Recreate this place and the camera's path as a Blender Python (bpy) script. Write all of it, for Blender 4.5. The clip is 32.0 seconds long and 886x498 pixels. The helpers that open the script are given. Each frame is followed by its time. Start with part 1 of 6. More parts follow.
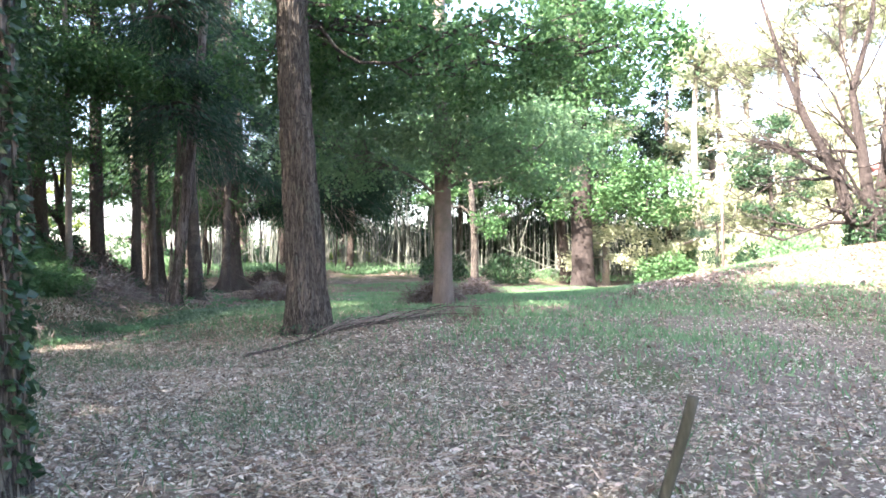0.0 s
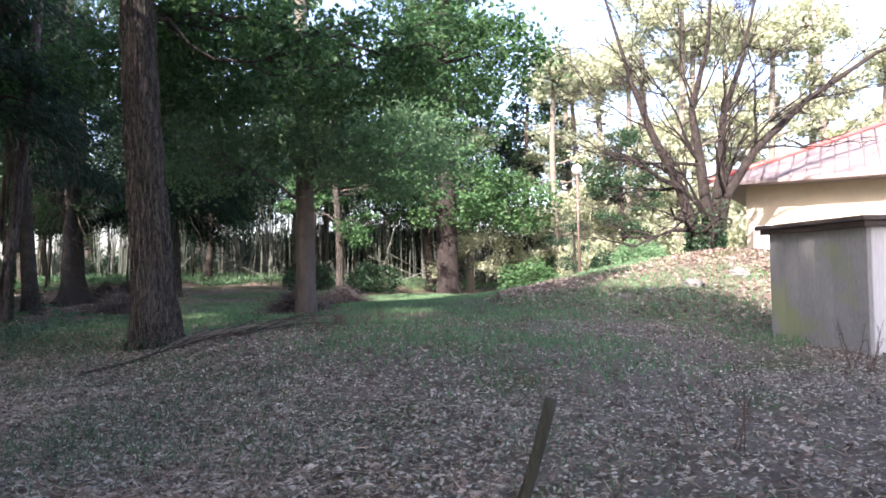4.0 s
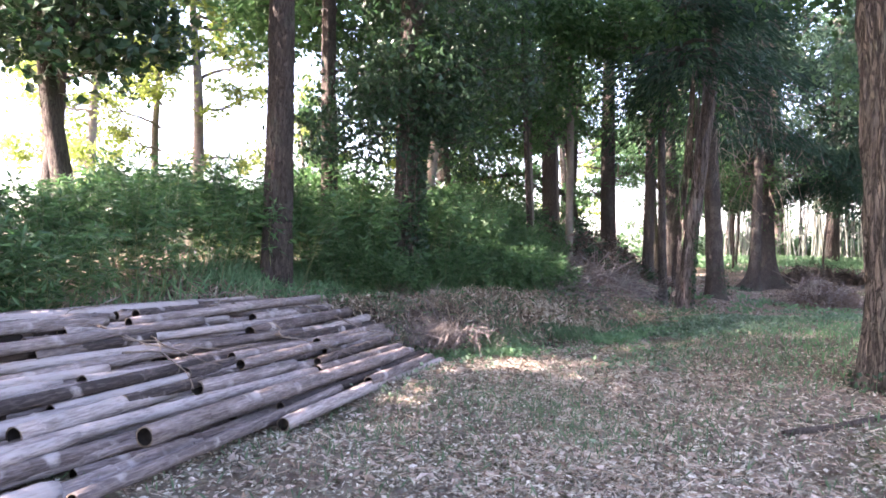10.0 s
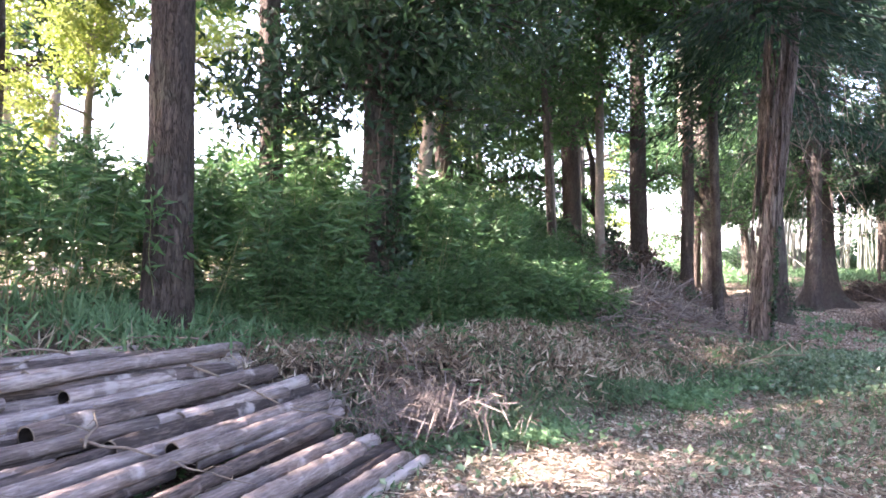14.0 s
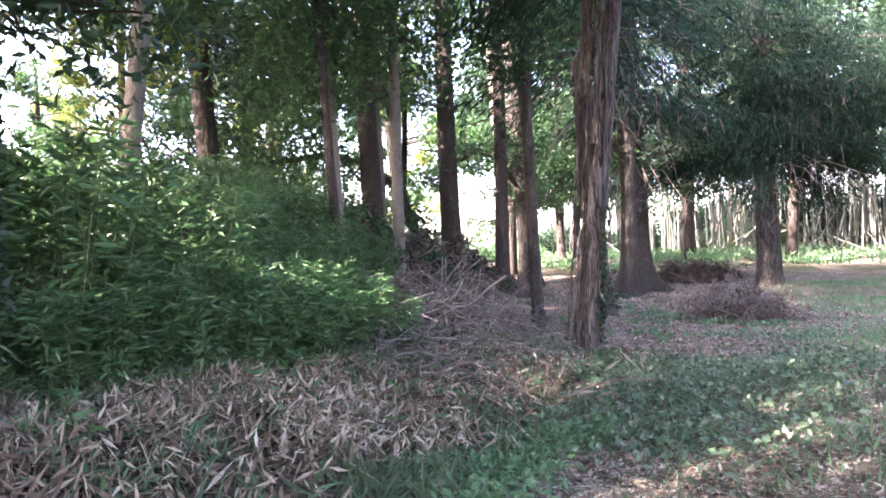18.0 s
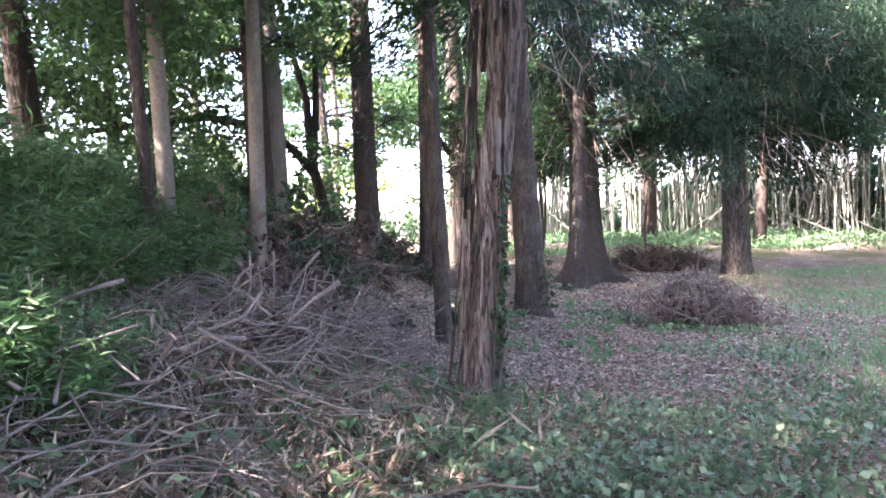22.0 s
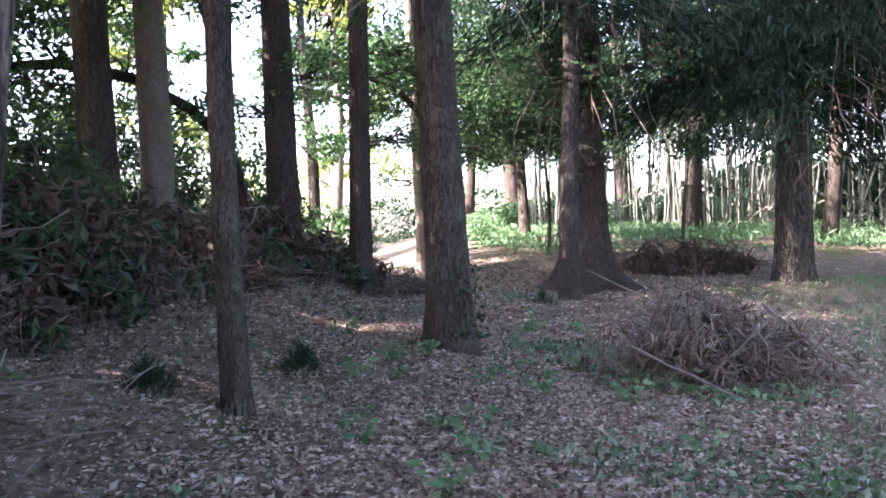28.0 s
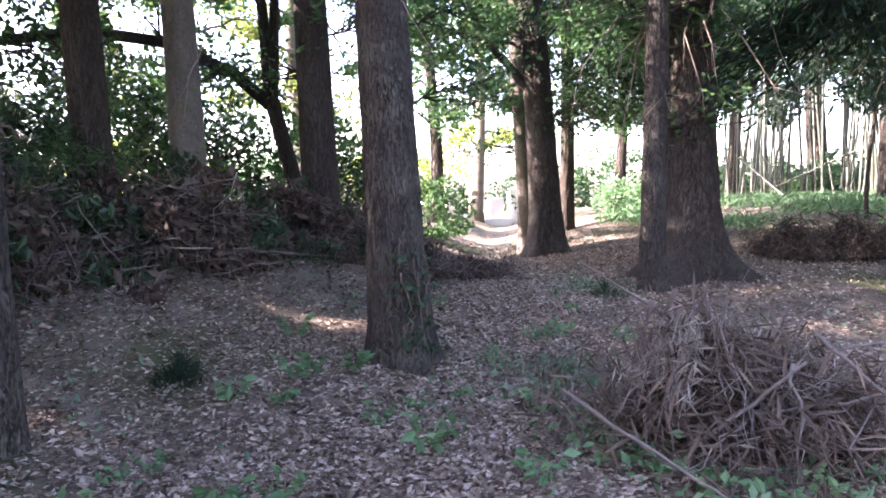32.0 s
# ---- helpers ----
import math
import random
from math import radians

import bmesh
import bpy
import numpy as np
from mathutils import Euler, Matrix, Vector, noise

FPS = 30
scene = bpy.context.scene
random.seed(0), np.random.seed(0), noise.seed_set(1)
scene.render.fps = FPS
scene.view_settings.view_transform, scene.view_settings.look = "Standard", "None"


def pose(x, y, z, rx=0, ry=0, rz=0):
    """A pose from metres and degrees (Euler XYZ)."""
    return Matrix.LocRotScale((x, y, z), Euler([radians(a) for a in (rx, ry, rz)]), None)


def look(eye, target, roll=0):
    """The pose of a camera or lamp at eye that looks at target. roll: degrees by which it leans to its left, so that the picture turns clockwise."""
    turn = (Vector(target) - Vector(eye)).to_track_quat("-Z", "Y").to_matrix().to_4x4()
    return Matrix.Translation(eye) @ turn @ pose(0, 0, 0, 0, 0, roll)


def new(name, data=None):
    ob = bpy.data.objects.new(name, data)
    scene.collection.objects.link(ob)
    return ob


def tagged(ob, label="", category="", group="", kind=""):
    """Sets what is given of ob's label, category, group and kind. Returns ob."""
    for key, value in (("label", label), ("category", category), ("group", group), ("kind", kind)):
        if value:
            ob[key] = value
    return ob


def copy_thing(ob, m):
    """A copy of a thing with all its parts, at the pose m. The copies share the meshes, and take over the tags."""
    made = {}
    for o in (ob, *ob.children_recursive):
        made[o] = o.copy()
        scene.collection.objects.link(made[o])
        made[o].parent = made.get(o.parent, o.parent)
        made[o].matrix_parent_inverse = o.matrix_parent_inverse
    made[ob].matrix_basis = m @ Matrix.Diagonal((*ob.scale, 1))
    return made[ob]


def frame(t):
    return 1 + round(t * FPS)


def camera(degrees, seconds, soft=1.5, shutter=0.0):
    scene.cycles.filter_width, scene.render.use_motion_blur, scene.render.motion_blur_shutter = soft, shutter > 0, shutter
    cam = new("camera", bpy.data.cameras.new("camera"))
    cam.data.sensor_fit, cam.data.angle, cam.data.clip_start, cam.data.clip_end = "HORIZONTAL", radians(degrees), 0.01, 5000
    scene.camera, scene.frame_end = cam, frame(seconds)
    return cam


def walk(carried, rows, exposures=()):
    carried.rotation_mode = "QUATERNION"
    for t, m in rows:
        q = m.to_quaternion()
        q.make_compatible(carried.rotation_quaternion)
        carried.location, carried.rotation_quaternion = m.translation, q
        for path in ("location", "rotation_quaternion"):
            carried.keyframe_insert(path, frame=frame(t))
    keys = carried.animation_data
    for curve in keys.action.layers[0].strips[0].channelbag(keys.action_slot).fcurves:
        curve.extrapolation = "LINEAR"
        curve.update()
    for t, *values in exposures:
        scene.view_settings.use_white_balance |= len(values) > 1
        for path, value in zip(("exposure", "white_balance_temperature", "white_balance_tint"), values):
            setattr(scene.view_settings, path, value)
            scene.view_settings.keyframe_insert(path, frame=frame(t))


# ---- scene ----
# The camera and its walk: seconds, eye, target, roll
cam = camera(63.6, 32.0, soft=1.7)
PATH = [
    (0, (-2.298, -9.651, 1.323), (-1.009, -8.123, 1.362), -0.7),
    (0.5, (-2.281, -9.673, 1.328), (-0.803, -8.326, 1.366), -0.8),
    (1, (-2.273, -9.694, 1.328), (-0.66, -8.513, 1.371), -0.8),
    (1.5, (-2.279, -9.697, 1.329), (-0.616, -8.587, 1.378), -0.7),
    (2, (-2.263, -9.678, 1.327), (-0.609, -8.555, 1.379), -0.5),
    (2.5, (-2.27, -9.682, 1.327), (-0.602, -8.579, 1.38), -0.4),
    (4.5, (-1.928, -9.337, 1.259), (-0.494, -7.944, 1.314), -1.0),
    (5, (-1.741, -9.021, 1.248), (-0.432, -7.509, 1.292), -0.3),
    (5.5, (-1.574, -8.666, 1.255), (-0.316, -7.111, 1.297), -0.1),
    (6, (-1.367, -8.308, 1.248), (-0.37, -6.576, 1.307), 0.1),
    (6.5, (-1.206, -7.926, 1.243), (-0.368, -6.11, 1.254), 0.3),
    (7, (-1.049, -7.57, 1.265), (-0.263, -5.732, 1.228), 0.5),
    (7.5, (-0.856, -7.212, 1.289), (-0.301, -5.291, 1.286), 0.2),
    (8, (-0.71, -6.807, 1.29), (-0.208, -4.871, 1.304), 1.5),
    (8.5, (-0.54, -6.441, 1.285), (-0.185, -4.473, 1.249), 0.6),
    (9, (-0.397, -6.051, 1.314), (-0.291, -4.054, 1.29), 0.2),
    (9.5, (-0.347, -5.616, 1.312), (-0.304, -3.617, 1.316), 0.9),
    (10, (-0.282, -5.166, 1.294), (-0.301, -3.166, 1.305), 1.0),
    (10.5, (-0.239, -4.743, 1.299), (-0.349, -2.746, 1.287), 0.4),
    (11, (-0.19, -4.295, 1.289), (-0.179, -2.295, 1.319), 0.6),
    (11.5, (-0.162, -3.819, 1.272), (-0.229, -1.821, 1.323), 0.5),
    (12, (-0.163, -3.365, 1.28), (-0.223, -1.366, 1.3), 0.7),
    (12.5, (-0.155, -2.899, 1.267), (-0.226, -0.9, 1.265), 0.9),
    (13, (-0.142, -2.488, 1.284), (-0.249, -0.491, 1.312), 0.7),
    (13.5, (-0.148, -2.074, 1.291), (-0.184, -0.076, 1.353), 0.7),
    (15.5, (0.017, -0.511, 1.408), (-0.086, 1.486, 1.432), -1.3),
    (16, (0.103, -0.151, 1.4), (0.078, 1.849, 1.424), -1.3),
    (16.5, (0.281, 0.279, 1.396), (0.429, 2.274, 1.407), -1.6),
    (17, (0.482, 0.63, 1.427), (0.743, 2.613, 1.434), -1.9),
    (17.5, (0.651, 0.948, 1.455), (1.06, 2.906, 1.476), -1.9),
    (18, (0.866, 1.225, 1.445), (1.3, 3.177, 1.464), -1.8),
    (18.5, (1.081, 1.506, 1.454), (1.321, 3.492, 1.452), -0.4),
    (19, (1.272, 1.865, 1.474), (1.555, 3.845, 1.462), 0.4),
    (19.5, (1.513, 2.186, 1.469), (1.756, 4.171, 1.453), -0.4),
    (20, (1.749, 2.489, 1.485), (1.973, 4.476, 1.458), -0.8),
    (20.5, (1.946, 2.829, 1.513), (2.347, 4.788, 1.478), -1.2),
    (21, (2.208, 3.148, 1.504), (2.637, 5.101, 1.469), -1.3),
    (21.5, (2.454, 3.443, 1.501), (2.93, 5.385, 1.452), -1.5),
    (22, (2.694, 3.761, 1.519), (3.208, 5.693, 1.478), -1.5),
    (22.5, (2.993, 4.073, 1.502), (3.457, 6.018, 1.474), -1.1),
    (23, (3.251, 4.347, 1.497), (3.61, 6.314, 1.457), -1.6),
    (23.5, (3.488, 4.623, 1.511), (3.828, 6.593, 1.484), -1.7),
    (24, (3.803, 4.914, 1.514), (4.064, 6.896, 1.517), -1.5),
    (24.5, (4.042, 5.257, 1.501), (4.347, 7.233, 1.459), -1.3),
    (25, (4.257, 5.537, 1.544), (4.591, 7.508, 1.491), -1.1),
    (25.5, (4.551, 5.848, 1.529), (4.861, 7.823, 1.493), -0.9),
    (27.5, (5.471, 7.091, 1.505), (5.811, 9.061, 1.435), -0.8),
    (28, (5.756, 7.28, 1.475), (6.1, 9.249, 1.408), -0.9),
    (28.5, (6.046, 7.477, 1.492), (6.375, 9.448, 1.41), -1.0),
    (29, (6.333, 7.721, 1.494), (6.68, 9.688, 1.397), -1.4),
    (29.5, (6.628, 7.94, 1.467), (6.877, 9.921, 1.351), -1.5),
    (30, (6.999, 8.147, 1.462), (7.003, 10.137, 1.265), -2.1),
    (30.5, (7.307, 8.387, 1.441), (7.366, 10.377, 1.254), -1.0),
    (31, (7.61, 8.562, 1.452), (7.502, 10.555, 1.32), -2.0),
    (31.5, (7.874, 8.811, 1.461), (7.688, 10.796, 1.303), -1.6),
    (32, (8.105, 9.075, 1.477), (7.904, 11.06, 1.337), -1.2),
]
walk(cam, [(t, look(e, g, r)) for t, e, g, r in PATH],
     exposures=[(0.0, 3.5, 6600, 21), (1.5, 1.87, 6500, 20), (2.5, 1.87, 6450, 21), (4.5, 2.3, 6400, 27), (6.0, 2.95, 6300, 26), (7.0, 3.6, 6400, 27), (9.0, 3.75, 6700, 32), (11.0, 3.93, 6750, 34), (13.0, 3.9, 6750, 34), (16.0, 4.65, 6800, 35), (18.0, 4.15, 6650, 37), (20.0, 4.25, 6600, 37), (22.0, 4.15, 6650, 35), (25.0, 3.95, 6650, 35), (28.0, 3.5, 6500, 34), (32.0, 3.65, 6600, 35)])

# World, sun
SUN_AZ, SUN_EL = 192.0, 36.0          # degrees: direction towards the sun, counted from +x to +y
world = bpy.data.worlds.new("sky")
scene.world = world
world.use_nodes = True
wn = world.node_tree.nodes
wl = world.node_tree.links
sky = wn.new("ShaderNodeTexSky")
sky.sky_type = "NISHITA"
sky.sun_disc = False
sky.sun_elevation = radians(SUN_EL)
sky.sun_rotation = radians(90.0 - SUN_AZ)
sky.dust_density = 3.0
sky.air_density = 1.0
wn["Background"].inputs["Strength"].default_value = 0.15
wl.new(sky.outputs[0], wn["Background"].inputs[0])
sun = new("sun", bpy.data.lights.new("sun", "SUN"))
sun.data.energy = 5.0
sun.data.angle = radians(0.6)
sun.data.color = (1.0, 0.93, 0.82)
TO_SUN = Vector((math.cos(radians(SUN_AZ)) * math.cos(radians(SUN_EL)),
                 math.sin(radians(SUN_AZ)) * math.cos(radians(SUN_EL)), math.sin(radians(SUN_EL))))
sun.matrix_world = look(TO_SUN * 60, (0, 0, 0))

rng = np.random.default_rng(7)


# ---- materials ----
def material(name, colours, scale=8.0, detail_scale=60.0, rough=0.85, bump=0.3, stretch=(1, 1, 1), translucent=0.0,
             island=0.0, metal=0.0, spec=0.3, second=None, second_scale=1.2, second_amount=0.5, obrand=0.0):
    """A procedural surface: colours over two scales of noise, optional patches of a second colour, bump, translucency."""
    m = bpy.data.materials.new(name)
    m.use_nodes = True
    n, l = m.node_tree.nodes, m.node_tree.links
    p = n["Principled BSDF"]
    p.inputs["Roughness"].default_value = rough
    p.inputs["Metallic"].default_value = metal
    p.inputs["Specular IOR Level"].default_value = spec
    co = n.new("ShaderNodeTexCoord")
    mp = n.new("ShaderNodeMapping")
    mp.inputs["Scale"].default_value = stretch
    l.new(co.outputs["Object"], mp.inputs[0])
    n1 = n.new("ShaderNodeTexNoise")
    n1.inputs["Scale"].default_value = scale
    n1.inputs["Detail"].default_value = 6
    n1.inputs["Roughness"].default_value = 0.65
    l.new(mp.outputs[0], n1.inputs["Vector"])
    n2 = n.new("ShaderNodeTexNoise")
    n2.inputs["Scale"].default_value = detail_scale
    n2.inputs["Detail"].default_value = 4
    l.new(mp.outputs[0], n2.inputs["Vector"])
    mix = n.new("ShaderNodeMath")
    mix.operation = "MULTIPLY_ADD"
    mix.inputs[1].default_value = 0.45
    l.new(n2.outputs[0], mix.inputs[0])
    s = n.new("ShaderNodeMath")
    s.operation = "MULTIPLY"
    s.inputs[1].default_value = 0.6
    l.new(n1.outputs[0], s.inputs[0])
    l.new(s.outputs[0], mix.inputs[2])
    fac = mix.outputs[0]
    if island or obrand:
        g = n.new("ShaderNodeNewGeometry") if island else n.new("ShaderNodeObjectInfo")
        a = n.new("ShaderNodeMath")
        a.operation = "MULTIPLY_ADD"
        a.inputs[1].default_value = island or obrand
        l.new(g.outputs["Random Per Island" if island else "Random"], a.inputs[0])
        b = n.new("ShaderNodeMath")
        b.operation = "SUBTRACT"
        b.inputs[1].default_value = (island or obrand) / 2
        l.new(fac, b.inputs[0])
        l.new(b.outputs[0], a.inputs[2])
        fac = a.outputs[0]
    ramp = n.new("ShaderNodeValToRGB")
    e = ramp.color_ramp.elements
    lo, hi = (0.0, 1.0) if island else (0.3, 0.75)
    for i, c in enumerate(colours):
        pos = lo + (hi - lo) * i / max(1, len(colours) - 1)
        el = e[i] if i < 2 else e.new(pos)
        el.position = pos
        el.color = (*c, 1)
    l.new(fac, ramp.inputs[0])
    col = ramp.outputs[0]
    if second:
        n3 = n.new("ShaderNodeTexNoise")
        n3.inputs["Scale"].default_value = second_scale
        n3.inputs["Detail"].default_value = 5
        l.new(co.outputs["Object"], n3.inputs["Vector"])
        r3 = n.new("ShaderNodeMapRange")
        r3.inputs[1].default_value = 0.62 - 0.25 * second_amount
        r3.inputs[2].default_value = 0.72 - 0.2 * second_amount
        l.new(n3.outputs[0], r3.inputs[0])
        mx = n.new("ShaderNodeMix")
        mx.data_type = "RGBA"
        l.new(r3.outputs[0], mx.inputs[0])
        l.new(col, mx.inputs[6])
        mx.inputs[7].default_value = (*second, 1)
        col = mx.outputs[2]
    l.new(col, p.inputs["Base Color"])
    if bump:
        bp = n.new("ShaderNodeBump")
        bp.inputs["Strength"].default_value = bump
        bp.inputs["Distance"].default_value = 0.02
        l.new(mix.outputs[0], bp.inputs["Height"])
        l.new(bp.outputs[0], p.inputs["Normal"])
    if translucent:
        tr = n.new("ShaderNodeBsdfTranslucent")
        hs = n.new("ShaderNodeHueSaturation")
        hs.inputs["Saturation"].default_value = 1.1
        hs.inputs["Value"].default_value = 1.35
        hs.inputs["Hue"].default_value = 0.49
        l.new(col, hs.inputs["Color"])
        l.new(hs.outputs[0], tr.inputs[0])
        ms = n.new("ShaderNodeMixShader")
        ms.inputs[0].default_value = translucent
        l.new(p.outputs[0], ms.inputs[1])
        l.new(tr.outputs[0], ms.inputs[2])
        l.new(ms.outputs[0], n["Material Output"].inputs[0])
    return m


M_GROUND = material("leaf_strewn_soil", [(0.04, 0.033, 0.024), (0.12, 0.10, 0.075), (0.23, 0.2, 0.16)], 3.0, 45.0, 0.95, 0.9,
                    second=(0.06, 0.075, 0.03), second_scale=0.5, second_amount=0.35)
M_LITTER = material("dead_leaves", [(0.045, 0.032, 0.025), (0.13, 0.097, 0.075), (0.27, 0.215, 0.172), (0.5, 0.44, 0.38)], 3, 40, 0.8, 0.2, island=0.8, translucent=0.15)
M_LITTERGREY = material("grey_dead_leaves", [(0.035, 0.032, 0.024), (0.12, 0.113, 0.086), (0.29, 0.278, 0.22), (0.62, 0.6, 0.51)], 3, 40, 0.8, 0.2, island=0.8, translucent=0.15)
M_STRAW = material("dry_bamboo_leaves", [(0.055, 0.04, 0.028), (0.16, 0.12, 0.083), (0.33, 0.27, 0.2), (0.56, 0.5, 0.4)], 3, 40, 0.8, 0.2, island=0.8, translucent=0.2)
M_WEED = material("weed_leaves", [(0.036, 0.072, 0.038), (0.066, 0.124, 0.064), (0.118, 0.19, 0.1)], 3, 40, 0.6, 0.1, island=0.7, translucent=0.25)
M_IVYLEAF = material("dark_ground_ivy", [(0.03, 0.062, 0.036), (0.08, 0.145, 0.082), (0.21, 0.29, 0.185)], 3, 40, 0.33, 0.1, island=0.7, translucent=0.2)
M_GRASS = material("grass_blades", [(0.055, 0.13, 0.062), (0.1, 0.205, 0.1), (0.18, 0.29, 0.155)], 3, 40, 0.7, 0.0, island=0.7, translucent=0.3)
M_BROAD = material("broad_leaves", [(0.025, 0.065, 0.027), (0.048, 0.115, 0.045), (0.09, 0.17, 0.065)], 2, 30, 0.5, 0.0, island=0.7, translucent=0.33, spec=0.2)
M_DARKLEAF = material("evergreen_leaves", [(0.012, 0.032, 0.016), (0.022, 0.055, 0.026), (0.04, 0.085, 0.036)], 2, 30, 0.35, 0.0, island=0.7, translucent=0.25, spec=0.3)
M_SOFTLEAF = material("fresh_green_leaves", [(0.052, 0.108, 0.056), (0.098, 0.182, 0.092), (0.16, 0.258, 0.136)], 2, 30, 0.5, 0.0, island=0.7, translucent=0.5)
M_YELLOWLEAF = material("sunlit_maple_leaves", [(0.08, 0.13, 0.03), (0.15, 0.21, 0.055), (0.24, 0.29, 0.09)], 2, 30, 0.5, 0.0, island=0.7, translucent=0.5)
# overexposed sun is put into this leaf colour, far paler than real leaves
M_HILLLEAF_GLARE = material("leaves_with_sun_glare", [(0.2, 0.24, 0.14), (0.33, 0.37, 0.25), (0.46, 0.49, 0.37)], 2, 30, 0.5, 0.0, island=0.7, translucent=0.4)
M_CEDAR = material("cedar_sprays", [(0.011, 0.028, 0.018), (0.02, 0.045, 0.027), (0.037, 0.069, 0.04)], 2, 30, 0.6, 0.0, island=0.7, translucent=0.3, spec=0.12)
M_SASA = material("bamboo_leaves", [(0.018, 0.055, 0.022), (0.045, 0.115, 0.042), (0.1, 0.19, 0.078)], 2, 30, 0.38, 0.0, island=0.7, translucent=0.27)
M_CULM = material("bamboo_culms", [(0.07, 0.1, 0.035), (0.16, 0.19, 0.08), (0.3, 0.3, 0.16)], 4, 30, 0.5, 0.1, stretch=(1, 1, 0.2))
M_PALECULM = material("old_bamboo_culms", [(0.04, 0.055, 0.046), (0.09, 0.105, 0.086), (0.2, 0.215, 0.18)], 2, 30, 0.5, 0.1, stretch=(1, 1, 0.3), island=0.6)
M_PALEBARK = material("pale_smooth_bark", [(0.075, 0.066, 0.054), (0.14, 0.125, 0.105), (0.22, 0.2, 0.17)], 5, 40, 0.85, 0.4, stretch=(1, 1, 0.6), second=(0.11, 0.12, 0.08), second_scale=3, second_amount=0.3)
M_TWIG = material("dead_twigs", [(0.06, 0.047, 0.037), (0.15, 0.12, 0.096), (0.29, 0.245, 0.2)], 4, 40, 0.9, 0.4, island=0.7)
M_GREYTWIG = material("grey_dead_sticks", [(0.045, 0.037, 0.034), (0.12, 0.102, 0.092), (0.27, 0.24, 0.22)], 4, 40, 0.9, 0.4, island=0.7)
M_DEADSPRAY = material("withered_foliage", [(0.04, 0.03, 0.024), (0.1, 0.075, 0.058), (0.19, 0.15, 0.12)], 4, 40, 0.9, 0.2, island=0.7, translucent=0.1)
M_POLE = material("weathered_bamboo", [(0.034, 0.027, 0.024), (0.105, 0.084, 0.076), (0.2, 0.167, 0.154), (0.36, 0.318, 0.297)], 17, 90, 0.85, 1.0, stretch=(0.13, 1, 1), obrand=0.55, second=(0.33, 0.3, 0.28), second_scale=5, second_amount=0.06)
M_PALESPRAY = material("pale_withered_needles", [(0.1, 0.088, 0.075), (0.21, 0.19, 0.165), (0.36, 0.33, 0.29)], 4, 40, 0.9, 0.2, island=0.7, translucent=0.15)
# brown dead leaves; also stands in for shade between branches and straw
M_BROWNLEAF_SHADE = material("brown_leaves_and_gap_shade", [(0.025, 0.019, 0.015), (0.06, 0.045, 0.035), (0.13, 0.1, 0.08)], 4, 40, 0.8, 0.2, island=0.7, translucent=0.1)
M_BROWNWEED = material("reddish_brown_weeds", [(0.05, 0.04, 0.03), (0.11, 0.09, 0.066), (0.22, 0.185, 0.14)], 4, 40, 0.85, 0.2, island=0.7, translucent=0.1)
# shade inside the hollow ends is put into this near-black colour
M_POLEIN_SHADE = material("bamboo_hollow_shade", [(0.015, 0.012, 0.01), (0.05, 0.04, 0.03)], 6, 40, 0.95, 0.3)
M_CUT = material("cut_bamboo_rim", [(0.1, 0.078, 0.055), (0.19, 0.15, 0.11)], 20, 60, 0.8, 0.2)
M_CONC = material("grey_board_wall", [(0.17, 0.18, 0.175), (0.25, 0.26, 0.255), (0.33, 0.34, 0.33)], 2.0, 35, 0.85, 0.2, stretch=(1, 1, 0.25), second=(0.25, 0.29, 0.17), second_scale=0.9, second_amount=0.4)
M_STAINED = material("stained_pale_panel", [(0.4, 0.42, 0.43), (0.5, 0.52, 0.53), (0.6, 0.62, 0.62)], 2.0, 35, 0.85, 0.15, stretch=(1, 1, 0.15), second=(0.3, 0.33, 0.24), second_scale=1.8, second_amount=0.3)
M_ROOFEDGE = material("dark_roof_sheet", [(0.05, 0.04, 0.035), (0.11, 0.09, 0.08)], 5, 40, 0.7, 0.3)
M_REDROOF = material("faded_red_roof", [(0.12, 0.095, 0.09), (0.18, 0.15, 0.143), (0.22, 0.195, 0.19)], 1.5, 25, 0.6, 0.1)
M_REDRIDGE = material("red_ridge_paint", [(0.38, 0.09, 0.08), (0.46, 0.14, 0.125)], 3, 25, 0.6, 0.1)
M_CREAM = material("cream_plaster", [(0.33, 0.3, 0.22), (0.42, 0.385, 0.295)], 2, 30, 0.9, 0.1)
M_WHITE = material("white_plaster", [(0.72, 0.72, 0.7), (0.8, 0.8, 0.78)], 2, 30, 0.9, 0.1)
M_STONE = material("grey_stone", [(0.08, 0.078, 0.072), (0.15, 0.145, 0.135), (0.25, 0.24, 0.225)], 4, 40, 0.9, 0.6)
M_POST = material("mossy_post", [(0.02, 0.022, 0.016), (0.04, 0.043, 0.032), (0.075, 0.075, 0.058)], 10, 60, 0.9, 0.5, stretch=(1, 1, 0.3))
M_METAL = material("painted_lamp_post", [(0.12, 0.09, 0.08), (0.2, 0.15, 0.13)], 5, 40, 0.5, 0.1, metal=0.3)
M_GLOBE = material("white_glass_globe", [(0.8, 0.8, 0.78), (0.82, 0.82, 0.8)], 2, 10, 0.2, 0.0)

